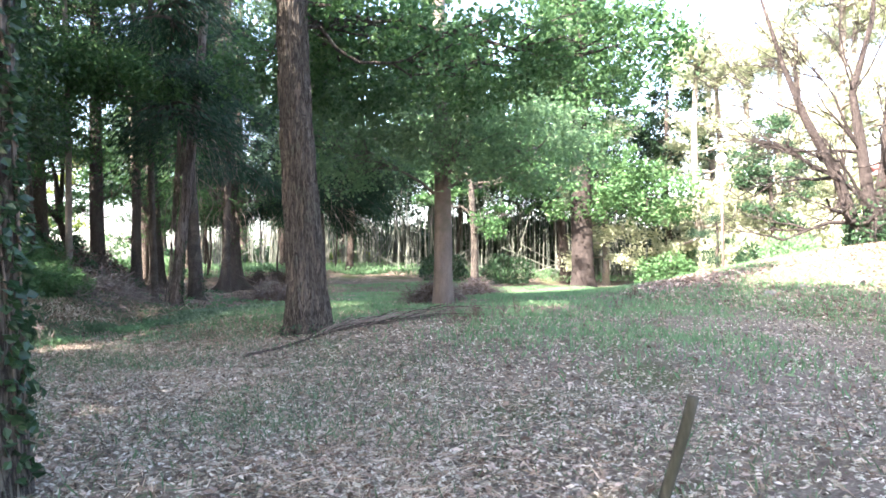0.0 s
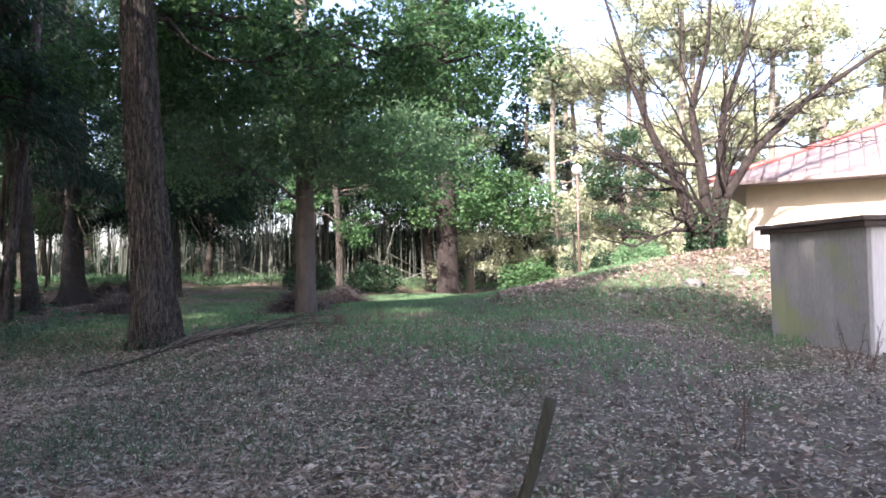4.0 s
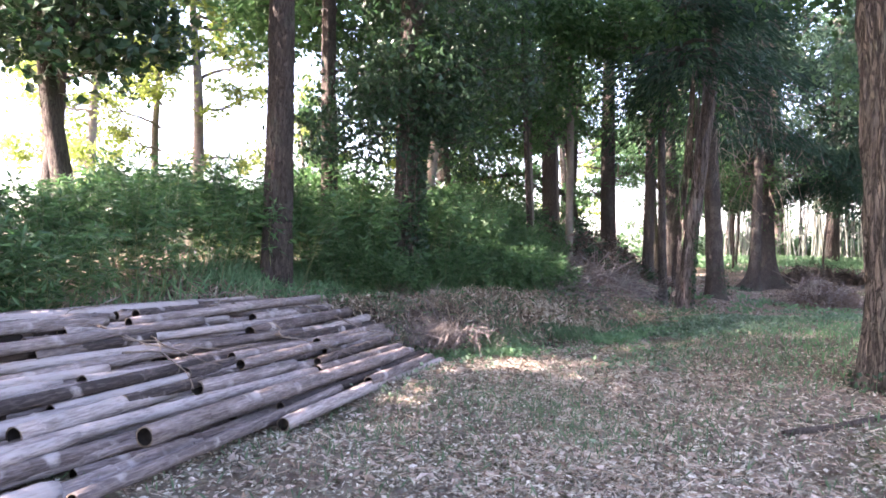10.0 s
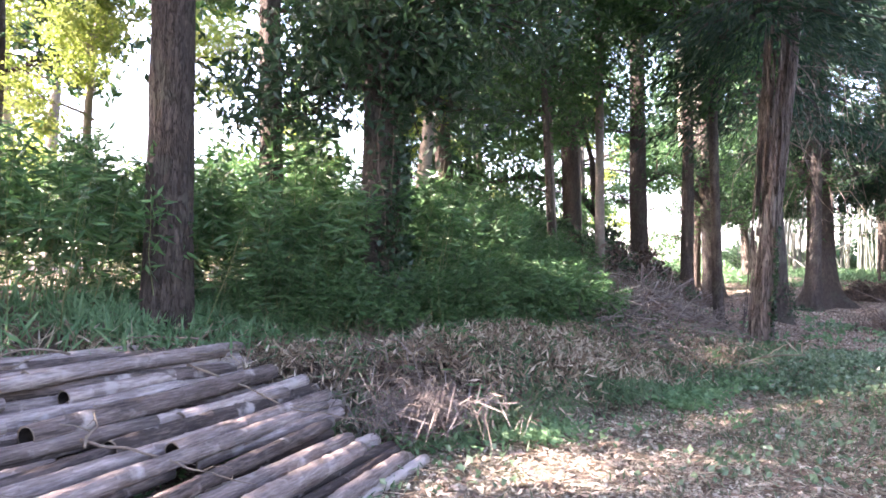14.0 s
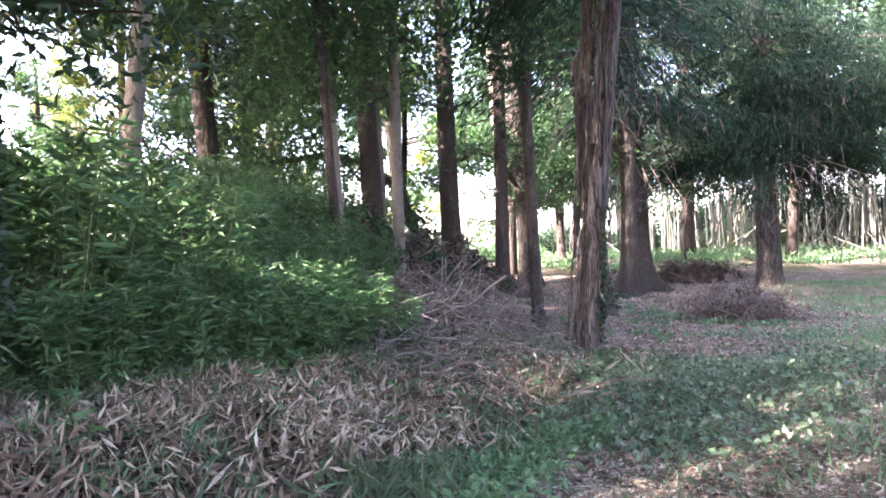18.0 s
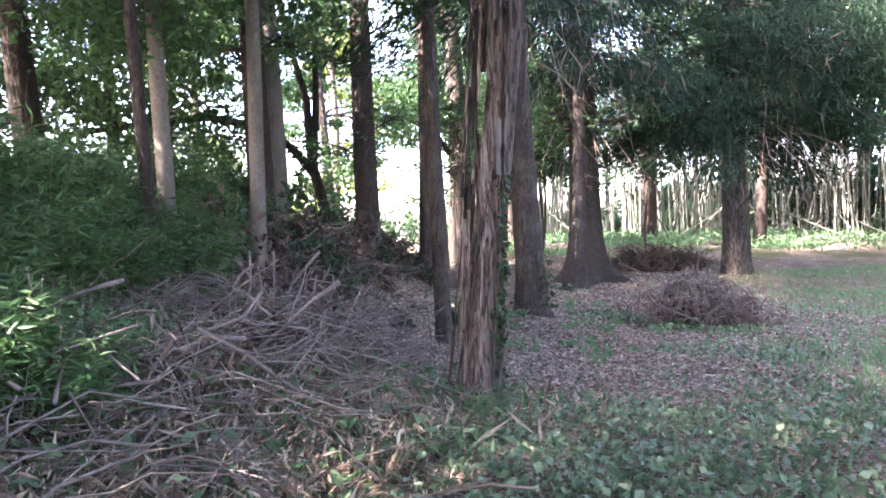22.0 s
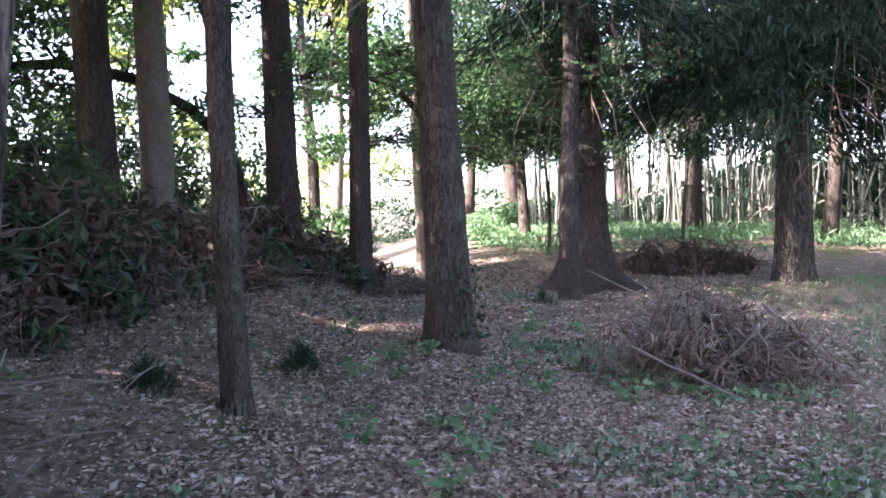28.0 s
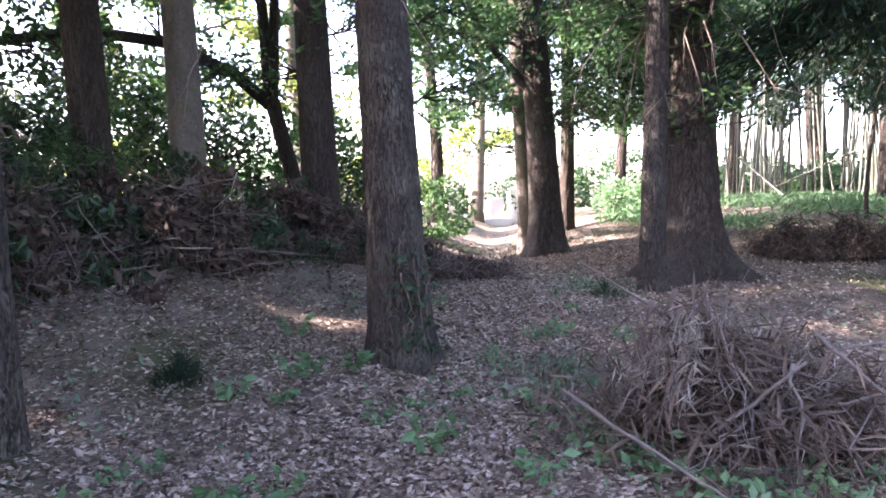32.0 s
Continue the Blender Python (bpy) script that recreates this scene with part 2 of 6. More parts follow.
def bark_material(name, deep, mid, high, scale=16.0, stretch=0.12, moss=None, moss_amount=0.25, crack=0.8, width=0.045, grain=2.6):
    """Furrowed bark: dark cracks between long plates, grain, and patches of lichen."""
    m = material(name, [deep, mid, high], scale, 90.0, 0.95, 0.0, (1, 1, stretch), second=moss, second_scale=2.4, second_amount=moss_amount)
    n, l = m.node_tree.nodes, m.node_tree.links
    co = n.new("ShaderNodeTexCoord")
    mp = n.new("ShaderNodeMapping")
    mp.inputs["Scale"].default_value = (1, 1, stretch)
    l.new(co.outputs["Object"], mp.inputs[0])
    tx = n.new("ShaderNodeTexNoise")
    tx.inputs["Scale"].default_value = scale
    tx.inputs["Detail"].default_value = 5
    tx.inputs["Distortion"].default_value = 1.1
    l.new(mp.outputs[0], tx.inputs["Vector"])
    a = n.new("ShaderNodeMath")
    a.operation = "SUBTRACT"
    a.inputs[1].default_value = 0.5
    l.new(tx.outputs[0], a.inputs[0])
    b = n.new("ShaderNodeMath")
    b.operation = "ABSOLUTE"
    l.new(a.outputs[0], b.inputs[0])
    r = n.new("ShaderNodeMapRange")
    r.inputs[1].default_value = 0.0
    r.inputs[2].default_value = width
    l.new(b.outputs[0], r.inputs[0])
    gr = n.new("ShaderNodeTexNoise")
    gr.inputs["Scale"].default_value = scale * 3.2
    gr.inputs["Detail"].default_value = 5
    gr.inputs["Roughness"].default_value = 0.7
    l.new(mp.outputs[0], gr.inputs["Vector"])
    g1 = n.new("ShaderNodeMath")
    g1.operation = "MULTIPLY_ADD"
    g1.inputs[1].default_value = grain
    g1.inputs[2].default_value = -grain / 2
    l.new(gr.outputs[0], g1.inputs[0])
    g2 = n.new("ShaderNodeMath")
    g2.operation = "ADD"
    g2.use_clamp = True
    l.new(r.outputs[0], g2.inputs[0])
    l.new(g1.outputs[0], g2.inputs[1])
    p = n["Principled BSDF"]
    old = p.inputs["Base Color"].links[0].from_socket
    mx = n.new("ShaderNodeMix")
    mx.data_type = "RGBA"
    l.new(g2.outputs[0], mx.inputs[0])
    mx.inputs[6].default_value = (*[c * crack for c in deep], 1)
    l.new(old, mx.inputs[7])
    l.new(mx.outputs[2], p.inputs["Base Color"])
    bp = n.new("ShaderNodeBump")
    bp.inputs["Strength"].default_value = 1.0
    bp.inputs["Distance"].default_value = 0.03
    l.new(g2.outputs[0], bp.inputs["Height"])
    l.new(bp.outputs[0], p.inputs["Normal"])
    return m


M_BARK = bark_material("grey_brown_bark", (0.034, 0.03, 0.025), (0.086, 0.076, 0.063), (0.17, 0.152, 0.128), 20.0, 0.15, (0.09, 0.092, 0.072), 0.2, 0.5, 0.075, 1.3)
M_DARKBARK = bark_material("dark_bark", (0.034, 0.028, 0.023), (0.072, 0.059, 0.049), (0.125, 0.104, 0.087), 24.0, 0.2, (0.075, 0.075, 0.058))
M_REDBARK = bark_material("red_brown_cedar_bark", (0.042, 0.034, 0.03), (0.13, 0.107, 0.095), (0.28, 0.248, 0.228), 17.0, 0.1, (0.2, 0.18, 0.16), 0.5, 0.8, 0.05)
M_SMOOTHBARK = bark_material("smooth_brown_bark", (0.032, 0.027, 0.023), (0.072, 0.061, 0.053), (0.135, 0.117, 0.103), 22.0, 0.3, (0.105, 0.1, 0.082), 0.5, 0.9, 0.04)
M_GINKGOBARK = material("plain_brown_bark", [(0.068, 0.056, 0.048), (0.112, 0.095, 0.084), (0.165, 0.142, 0.126)], 7, 70, 0.9, 0.6, stretch=(1, 1, 0.25), second=(0.085, 0.078, 0.065), second_scale=2.5, second_amount=0.35)
M_CHERRYBARK = bark_material("dark_cherry_bark", (0.022, 0.018, 0.016), (0.045, 0.037, 0.033), (0.08, 0.068, 0.06), 16.0, 0.6)


# ---- helpers of this scene ----
def smooth(v):
    v = np.clip(v, 0.0, 1.0)
    return v * v * (3 - 2 * v)


FOOT_Y = [-30, -10, -3, 1, 4, 5.3, 7.5, 9, 12, 15, 19, 24, 30, 60]
FOOT_X = [-6, -5, -4.4, -3.6, -2.3, -1.2, 1.2, 2.5, 3.5, 4.2, 5.2, 6.0, 6.5, 7]


# foot of the gentle apron of straw, and of the steeper bank behind it
BANK_Y = [-30, -10, -3, 1, 3, 3.5, 4.1, 4.8, 5.5, 6.3, 6.9, 7.5, 8.2, 9.7, 10.7, 12.5, 15, 19, 24, 30, 60]
APRON_X = [-6, -5, -4.4, -3.4, -2.0, -0.7, 0.6, 1.4, 1.95, 2.2, 2.8, 3.05, 3.8, 4.3, 4.5, 5.4, 5.9, 7.2, 7.4, 7.5, 8]
BANK_X = [-6.5, -5.5, -4.9, -3.9, -2.9, -2.3, -1.6, -1.0, -0.5, 0.1, 0.7, 1.2, 1.8, 2.6, 3.0, 3.7, 4.3, 5.4, 5.7, 5.9, 6.4]


def height(x, y):
    """Height of the ground: flat floor of the wood, a bank on one side, a low rise and a round mound on the other."""
    x, y = np.asarray(x, float), np.asarray(y, float)
    z = 0.27 * smooth((x - 2.4) / 3.0) * (1 - smooth((y - 5.0) / 6.0)) * smooth((y + 7.0) / 5.0)
    z = z + 0.75 * smooth((y - 17.0) / 14.0) * smooth((x - 7.0) / 4.0)
    z = z + 0.2 * smooth((y - np.interp(x, [7.0, 9.5], [13.0, 16.8])) / 2.2)
    z = z + 0.5 * smooth((np.interp(y, BANK_Y, APRON_X) - x) / 1.8)
    z = z + 0.65 * smooth((np.interp(y, BANK_Y, BANK_X) - x) / 3.0)
    z = z + 1.45 * smooth(1.0 - np.hypot((x - 20.5) / 11.0, (y + 3.0) / 10.0))
    z = z + 0.035 * (np.sin(1.3 * x + 0.7 * y) * np.sin(0.9 * y - 0.6 * x) + 0.5 * np.sin(3.1 * x + 1.7) * np.sin(2.7 * y + 0.4))
    return z


def hz(x, y):
    return float(height(x, y))


def mesh_np(name, verts, faces, mat, parent=None, smooth_shade=True, label="", matrix=None):
    """One mesh object from arrays: verts n x 3, faces a list of index arrays with 3 or 4 columns."""
    me = bpy.data.meshes.new(name)
    if not isinstance(faces, (list, tuple)):
        faces = [faces]
    faces = [np.asarray(f, np.int32) for f in faces if len(f)]
    me.vertices.add(len(verts))
    me.vertices.foreach_set("co", np.asarray(verts, np.float32).ravel())
    me.loops.add(sum(f.size for f in faces))
    me.loops.foreach_set("vertex_index", np.concatenate([f.ravel() for f in faces]))
    counts = np.concatenate([np.full(len(f), f.shape[1], np.int32) for f in faces])
    me.polygons.add(len(counts))
    me.polygons.foreach_set("loop_start", np.concatenate(([0], np.cumsum(counts)[:-1])).astype(np.int32))
    me.polygons.foreach_set("use_smooth", np.full(len(counts), smooth_shade))
    me.update(calc_edges=True)
    for one in (mat if isinstance(mat, (list, tuple)) else [mat]):
        me.materials.append(one)
    ob = new(name, me)
    if parent is not None:
        ob.parent = parent
    if matrix is not None:
        ob.matrix_basis = matrix
    if label:
        ob["label"] = label
    return ob


def part(name, bm, mat, parent, label=""):
    """A bmesh as one mesh object under a thing."""
    me = bpy.data.meshes.new(name)
    bm.to_mesh(me)
    bm.free()
    me.materials.append(mat)
    ob = new(name, me)
    ob.parent = parent
    if label:
        ob["label"] = label
    return ob


def box(x0, y0, z0, x1, y1, z1, bevel=0.0):
    bm = bmesh.new()
    bmesh.ops.create_cube(bm, size=1.0)
    for v in bm.verts:
        v.co = Vector(((x0 + x1) / 2 + v.co.x * (x1 - x0), (y0 + y1) / 2 + v.co.y * (y1 - y0), (z0 + z1) / 2 + v.co.z * (z1 - z0)))
    if bevel:
        bmesh.ops.bevel(bm, geom=bm.edges[:], offset=bevel, segments=2, affect="EDGES")
    return bm


def thing(name, label, category, at=(0, 0, 0), rz=0.0, group="", kind=""):
    ob = new(name)
    ob.empty_display_size = 0.2
    ob.matrix_basis = pose(*at, 0, 0, rz)
    return tagged(ob, label, category, group, kind)


def tube(points, radii, sides=8, close=True, wobble=0.0, ridge=None):
    """A tapered tube along points. Returns verts, quads, end faces as triangles. ridge(i, angles) scales a ring."""
    pts = np.asarray(points, float)
    n = len(pts)
    rad = np.broadcast_to(np.asarray(radii, float), (n,))
    tan = np.gradient(pts, axis=0)
    tan /= np.linalg.norm(tan, axis=1)[:, None] + 1e-9
    ref = np.array([1.0, 0, 0]) if abs(tan[:, 0]).mean() < 0.75 else np.array([0, 1.0, 0])
    a = np.cross(tan, ref)
    a /= np.linalg.norm(a, axis=1)[:, None] + 1e-9
    b = np.cross(tan, a)
    ang = np.linspace(0, 2 * np.pi, sides, endpoint=False)
    scale = np.ones((n, sides))
    if ridge is not None:
        scale = ridge(np.arange(n)[:, None], ang[None, :])
    if wobble:
        scale = scale * (1 + rng.normal(0, wobble, (n, sides)))
    r = rad[:, None] * scale
    v = pts[:, None, :] + r[..., None] * (np.cos(ang)[None, :, None] * a[:, None, :] + np.sin(ang)[None, :, None] * b[:, None, :])
    i = np.arange(n - 1)[:, None] * sides
    j = np.arange(sides)[None, :]
    k = (j + 1) % sides
    quads = np.stack([i + j, i + k, i + sides + k, i + sides + j], -1).reshape(-1, 4)
    verts = v.reshape(-1, 3)
    tris = np.zeros((0, 3), int)
    if close:
        verts = np.vstack([verts, pts[:1], pts[-1:]])
        c0, c1 = n * sides, n * sides + 1
        j = np.arange(sides)
        k = (j + 1) % sides
        tris = np.vstack([np.stack([np.full(sides, c0), k, j], -1), np.stack([np.full(sides, c1), (n - 1) * sides + j, (n - 1) * sides + k], -1)])
    return verts, quads, tris


class Heap:
    """Collects tubes and leaves into the arrays of one mesh."""

    def __init__(self):
        self.v, self.q, self.t, self.n = [], [], [], 0

    def add(self, v, q, t):
        self.v.append(v)
        if len(q):
            self.q.append(q + self.n)
        if len(t):
            self.t.append(t + self.n)
        self.n += len(v)

    def make(self, name, mat, parent=None, label="", smooth_shade=True):
        faces = ([np.vstack(self.q)] if self.q else []) + ([np.vstack(self.t)] if self.t else [])
        return mesh_np(name, np.vstack(self.v), faces, mat, parent, smooth_shade, label)


def leaves(centres, size, aspect=0.5, droop=0.0, flat=0.0, out=None, spread=1.0):
    """Small folded leaves at centres: two triangles each. out: the way they point; flat: how far they lie level."""
    c = np.asarray(centres, float)
    n = len(c)
    d = rng.normal(0, 1, (n, 3)) * spread
    if out is not None:
        d = d + out
    d[:, 2] = d[:, 2] * (1 - flat) - droop
    d /= np.linalg.norm(d, axis=1)[:, None] + 1e-9
    s = rng.normal(0, 1, (n, 3))
    s[:, 2] *= (1 - flat)
    s -= (s * d).sum(1)[:, None] * d
    s /= np.linalg.norm(s, axis=1)[:, None] + 1e-9
    nrm = np.cross(d, s)
    ln = (np.asarray(size) * rng.uniform(0.65, 1.35, n))[:, None]
    w = ln * aspect * 0.5
    base = c - d * ln * 0.5
    mid = c + nrm * w * 0.35 - d * ln * 0.05
    v = np.stack([base, mid + s * w, c + d * ln * 0.5, mid - s * w], 1).reshape(-1, 3)
    o = np.arange(n)[:, None] * 4
    t = np.vstack([o + [0, 1, 2], o + [0, 2, 3]])
    return v, np.zeros((0, 4), int), t


def wander(p0, p1, n=8, amount=0.06, sag=0.0):
    """A slightly crooked line of n points from p0 to p1."""
    p0, p1 = np.asarray(p0, float), np.asarray(p1, float)
    f = np.linspace(0, 1, n)[:, None]
    ln = np.linalg.norm(p1 - p0)
    off = np.cumsum(rng.normal(0, 1, (n, 3)), 0)
    off = (off - off[:1]) - f * (off[-1:] - off[:1])
    p = p0 + f * (p1 - p0) + off * amount * ln / math.sqrt(n)
    p[:, 2] -= sag * 4 * (f * (1 - f))[:, 0]
    return p


def cluster_points(blobs, per=40, tight=0.3):
    """Leaf places in clumps: blobs are (x, y, z, rx, ry, rz, leaves). Returns the places and the clump centres."""
    pts, hubs = [], []
    for x, y, z, rx, ry, rz_, n in blobs:
        k = max(3, int(n / per))
        d = rng.normal(0, 1, (k, 3))
        d /= np.linalg.norm(d, axis=1)[:, None]
        d *= rng.uniform(0.25, 1.0, (k, 1)) ** (1 / 2.2)
        hub = np.array([x, y, z]) + d * np.array([rx, ry, rz_])
        hubs.append(hub)
        w = rng.integers(0, k, n)
        spread = tight * rng.uniform(0.5, 1.4, (k, 1))
        pts.append(hub[w] + rng.normal(0, 1, (n, 3)) * spread[w] * np.array([1, 1, 0.6]))
    return np.vstack(pts), hubs


def bark_ridge(n_rows, step, amount, lobes=9, seed=0.0, flare=0.0):
    """Ring scale for a trunk: vertical ridges that wander, and root lobes that spread at the foot."""
    def f(i, a):
        z = i * step
        wave = lobes * a + 1.6 * np.sin(2.3 * z + seed + 2 * a) + 1.1 * np.sin(5.1 * z + 3 * a + 2 * seed)
        plate = np.abs(np.sin(0.5 * wave)) ** 0.6 - 0.55 + 0.35 * np.sin(7.0 * z + 4 * np.sin(3 * a + seed)) * np.abs(np.sin(0.5 * wave))
        r = 1 + amount * (plate + 0.6 * np.sin(3 * a + 0.8 * z + seed))
        foot = np.exp(-z / 0.32)
        return r + flare * foot * (1 + 0.45 * np.sin(5 * a + seed) + 0.3 * np.sin(3 * a + 2 * seed)) + 0.25 * flare * np.exp(-z / 1.1)
    return f


def trunk_mesh(x, y, r, top, lean=(0, 0), bend=0.05, sides=30, flare=0.5, amount=0.05, taper=0.45, seed=0.0, base=None, step=0.16):
    """Verts and faces of a trunk standing on the ground, and its centre line."""
    z0 = (hz(x, y) if base is None else base) - 0.12
    n = max(6, int((top - z0) / step))
    f = np.linspace(0, 1, n)
    z = z0 + f * (top - z0)
    px = x + lean[0] * (z - z0) + bend * np.sin(f * 5 + seed)
    py = y + lean[1] * (z - z0) + bend * np.cos(f * 4 + 1.3 * seed)
    px += x - px[0]
    py += y - py[0]
    line = np.stack([px, py, z], 1)
    rad = r * (1 - taper * f)
    return tube(line, rad, sides, True, 0.006, bark_ridge(n, (top - z0) / n, amount, max(7, int(6.283 * r / 0.085)), seed, flare)), line


def on_line(line, z):
    return np.array([np.interp(z, line[:, 2], line[:, k]) for k in range(3)])


def limb_into(hp, p0, p1, r, twigs=6, sag=0.0, sides=7, twig_len=0.9):
    p = wander(p0, p1, 9, 0.09, sag)
    hp.add(*tube(p, np.linspace(r, r * 0.3, 9), sides))
    fine = Heap()
    for _ in range(twigs):
        k = rng.integers(2, 9)
        d = rng.normal(0, 1, 3)
        d[2] = abs(d[2]) * 0.5
        d = d / np.linalg.norm(d) * twig_len * rng.uniform(0.4, 1.1)
        fine.add(*tube(wander(p[k], p[k] + d, 5, 0.1), np.linspace(r * 0.3, r * 0.08, 5), 4))
    return p, fine


def make_limb(hp, fine, bark, t):
    limb = hp.make("limb", bark, t)
    if fine.n:
        tagged(fine.make("twig_tangle", bark, limb), kind="stuff")


def tree(name, label, x, y, r, top, bark, leaf, blobs, leaf_size=0.12, aspect=0.5, lean=(0, 0), flare=0.5, amount=0.05, per=40, tight=0.3,
         limbs=(), droop=0.0, flat=0.2, seed=None, sides=30, taper=0.4, group="trees of the wood", base=None, bend=0.05, auto_limbs=True, step=0.16, hang=-0.35):
    """A tree > trunk, limb, crown. blobs: (x, y, z, rx, ry, rz, leaves) from the foot; limbs: (start height, end offset, radius)."""
    seed = x * 1.7 + y if seed is None else seed
    z0 = hz(x, y) if base is None else base
    t = thing(name, label, "tree", (x, y, z0), 0, group)
    (v, q, tr), line = trunk_mesh(x, y, r, top, lean, bend, sides, flare, amount, taper, seed, base, step)
    o = np.array([x, y, z0])
    part_trunk = mesh_np("trunk", v - o, [q, tr], bark, t)
    for zs, end, lr in limbs:
        hp = Heap()
        lp, fine = limb_into(hp, on_line(line, z0 + zs) - o, end, lr, 5)
        make_limb(hp, fine, bark, t)
    if blobs:
        pts, hubs = cluster_points(blobs, per, tight)
        hp = Heap()
        hp.add(*leaves(pts, leaf_size, aspect, droop, flat))
        hp.make("crown", leaf, t, smooth_shade=False)
        if auto_limbs:
            for hub, b in zip(hubs, blobs):
                hp = Heap()
                c = np.array(b[:3])
                zs = max(1.5, min(c[2] + hang * math.hypot(c[0], c[1]) - 0.3, top - z0 - 0.5))
                s = on_line(line, z0 + zs) - o
                lp, fine = limb_into(hp, s, c, max(0.02, min(0.045, r * 0.28)), 3)
                for h in hub[:: max(1, len(hub) // 14)]:
                    fine.add(*tube(wander(lp[rng.integers(4, 9)], h, 6, 0.1), np.linspace(r * 0.07 + 0.006, 0.004, 6), 4))
                make_limb(hp, fine, bark, t)
    return t

# ---- the ground: one sheet to the horizon ----
def ground_sheet():
    def axis(lo, hi, fine_lo, fine_hi, fine, coarse_n):
        a = np.arange(fine_lo, fine_hi + 1e-6, fine)
        left = fine_lo - np.geomspace(1, fine_lo - lo + 1, coarse_n)[::-1] + 1
        right = fine_hi + np.geomspace(1, hi - fine_hi + 1, coarse_n) - 1
        return np.concatenate([left[:-1], a, right[1:]])
    xs = axis(-400, 500, -8, 30, 0.22, 22)
    ys = axis(-400, 500, -16, 36, 0.22, 22)
    gx, gy = np.meshgrid(xs, ys, indexing="ij")
    gz = height(gx, gy) + rng.normal(0, 0.006, gx.shape)
    nx, ny = gx.shape
    i = np.arange(nx - 1)[:, None] * ny
    j = np.arange(ny - 1)[None, :]
    q = np.stack([i + j, i + ny + j, i + ny + j + 1, i + j + 1], -1).reshape(-1, 4)
    g = mesh_np("ground", np.stack([gx, gy, gz], -1).reshape(-1, 3), q, M_GROUND)
    tagged(g, "uneven woodland floor of dark soil, dead leaves and grass", "ground", "", "structure")


ground_sheet()


# ---- trunks of the wood ----
oak = tree("oak_tree", "tall oak with deeply furrowed grey-brown bark, ivy at its foot", 3.93, 1.37, 0.315, 11, M_BARK, M_BROAD,
           [(1.6, 0.6, 5.8, 1.6, 1.6, 0.8, 3600), (3.6, -0.6, 5.2, 1.8, 1.6, 1.0, 4000), (5.4, -2.2, 5.4, 1.7, 1.6, 1.0, 3600), (2.6, 2.6, 5.6, 1.8, 1.6, 1.0, 3000), (1.5, 4.0, 5.7, 1.6, 1.5, 0.9, 2600), (0.1, 2.4, 7.9, 1.8, 1.8, 1.1, 2200), (-0.8, 1.5, 8.5, 2.0, 2.0, 1.2, 3400), (1.0, -2.5, 7.6, 1.8, 1.6, 1.0, 1500)], 0.13, 0.6, lean=(-0.02, 0.01), flare=0.48, amount=0.13, sides=120, step=0.06, hang=0.12)
tree("ginkgo_tree", "slender grey tree with a low spreading green crown", 9.14, 3.95, 0.235, 9, M_GINKGOBARK, M_SOFTLEAF,
     [(0, 0, 4.6, 2.6, 2.6, 1.3, 6500), (-2.2, 1.2, 3.9, 1.6, 1.6, 1.1, 5000), (1.8, -1.6, 3.9, 1.8, 1.6, 1.2, 5500), (-1.6, -0.6, 5.6, 2.0, 1.8, 1.1, 4000), (-0.9, -1.5, 3.75, 1.5, 1.2, 0.75, 3000)], 0.105, 0.65, flare=0.25, amount=0.02)
tree("cypress_tree", "thick far tree at the edge of the grove, green sprays above", 26.6, 13.6, 0.55, 18, M_CHERRYBARK, M_BROAD,
     [(0, 0, 12.5, 3.4, 3.4, 2.2, 6000), (-1, 1, 15.5, 2.6, 2.6, 1.8, 4000), (-3, 2, 7, 2.4, 2.4, 1.8, 4000), (0, 0, 5.5, 3.6, 3.6, 2.2, 6500), (0.5, 0, 9.5, 3.2, 3.2, 2.4, 5000), (2.0, -3.0, 4.6, 2.2, 2.0, 1.6, 3500)], 0.2, 0.6, flare=0.3)

# name, label, x, y, radius, top, bark, lean, flare
CLEARING_WOOD = [
    ("cedar_tree", "leaning cedar with shaggy red-brown peeling bark", 4.5, 9.62, 0.145, 11, M_REDBARK, (0.095, -0.02), 0.55),
    ("thin_tree", "thin grey-brown tree standing in dead leaves", 5.12, 12.9, 0.1, 12, M_SMOOTHBARK, (-0.008, 0.0), 0.35),
    ("cedar_tree", "stout dark tree with rough flaking bark", 7.17, 14.85, 0.228, 13, M_SMOOTHBARK, (-0.026, 0.01), 0.45),
    ("cedar_tree", "big cedar with a wide flared foot", 10.68, 20.0, 0.38, 14, M_DARKBARK, (-0.01, 0.0), 1.4),
    ("thin_tree", "thin trunk close against the big cedar", 9.93, 18.8, 0.16, 11, M_SMOOTHBARK, (0.01, 0.01), 0.4),
    ("cedar_tree", "straight cedar with drooping green sprays", 14.85, 19.8, 0.34, 12, M_BARK, (0.0, 0.0), 0.25),
    ("cedar_tree", "dark straight tree in front of the bamboo grove", 18.25, 29.6, 0.3, 13, M_DARKBARK, (0.01, 0.0), 0.3),
    ("cedar_tree", "dark trunk rising from brush on the bank", 2.96, 17.5, 0.24, 13, M_DARKBARK, (-0.04, 0.0), 0.3),
    ("young_tree", "pale thin trunk on the bank", 2.78, 13.2, 0.1, 12, M_PALEBARK, (-0.02, 0.0), 0.2),
    ("zelkova_tree", "pale grey trunk streaked by sunlight", 3.24, 19.5, 0.26, 13, M_PALEBARK, (-0.035, 0.0), 0.3),
    ("young_tree", "thin pale trunk in the bamboo thicket", 1.79, 12.8, 0.1, 12, M_PALEBARK, (-0.03, 0.0), 0.2),
]
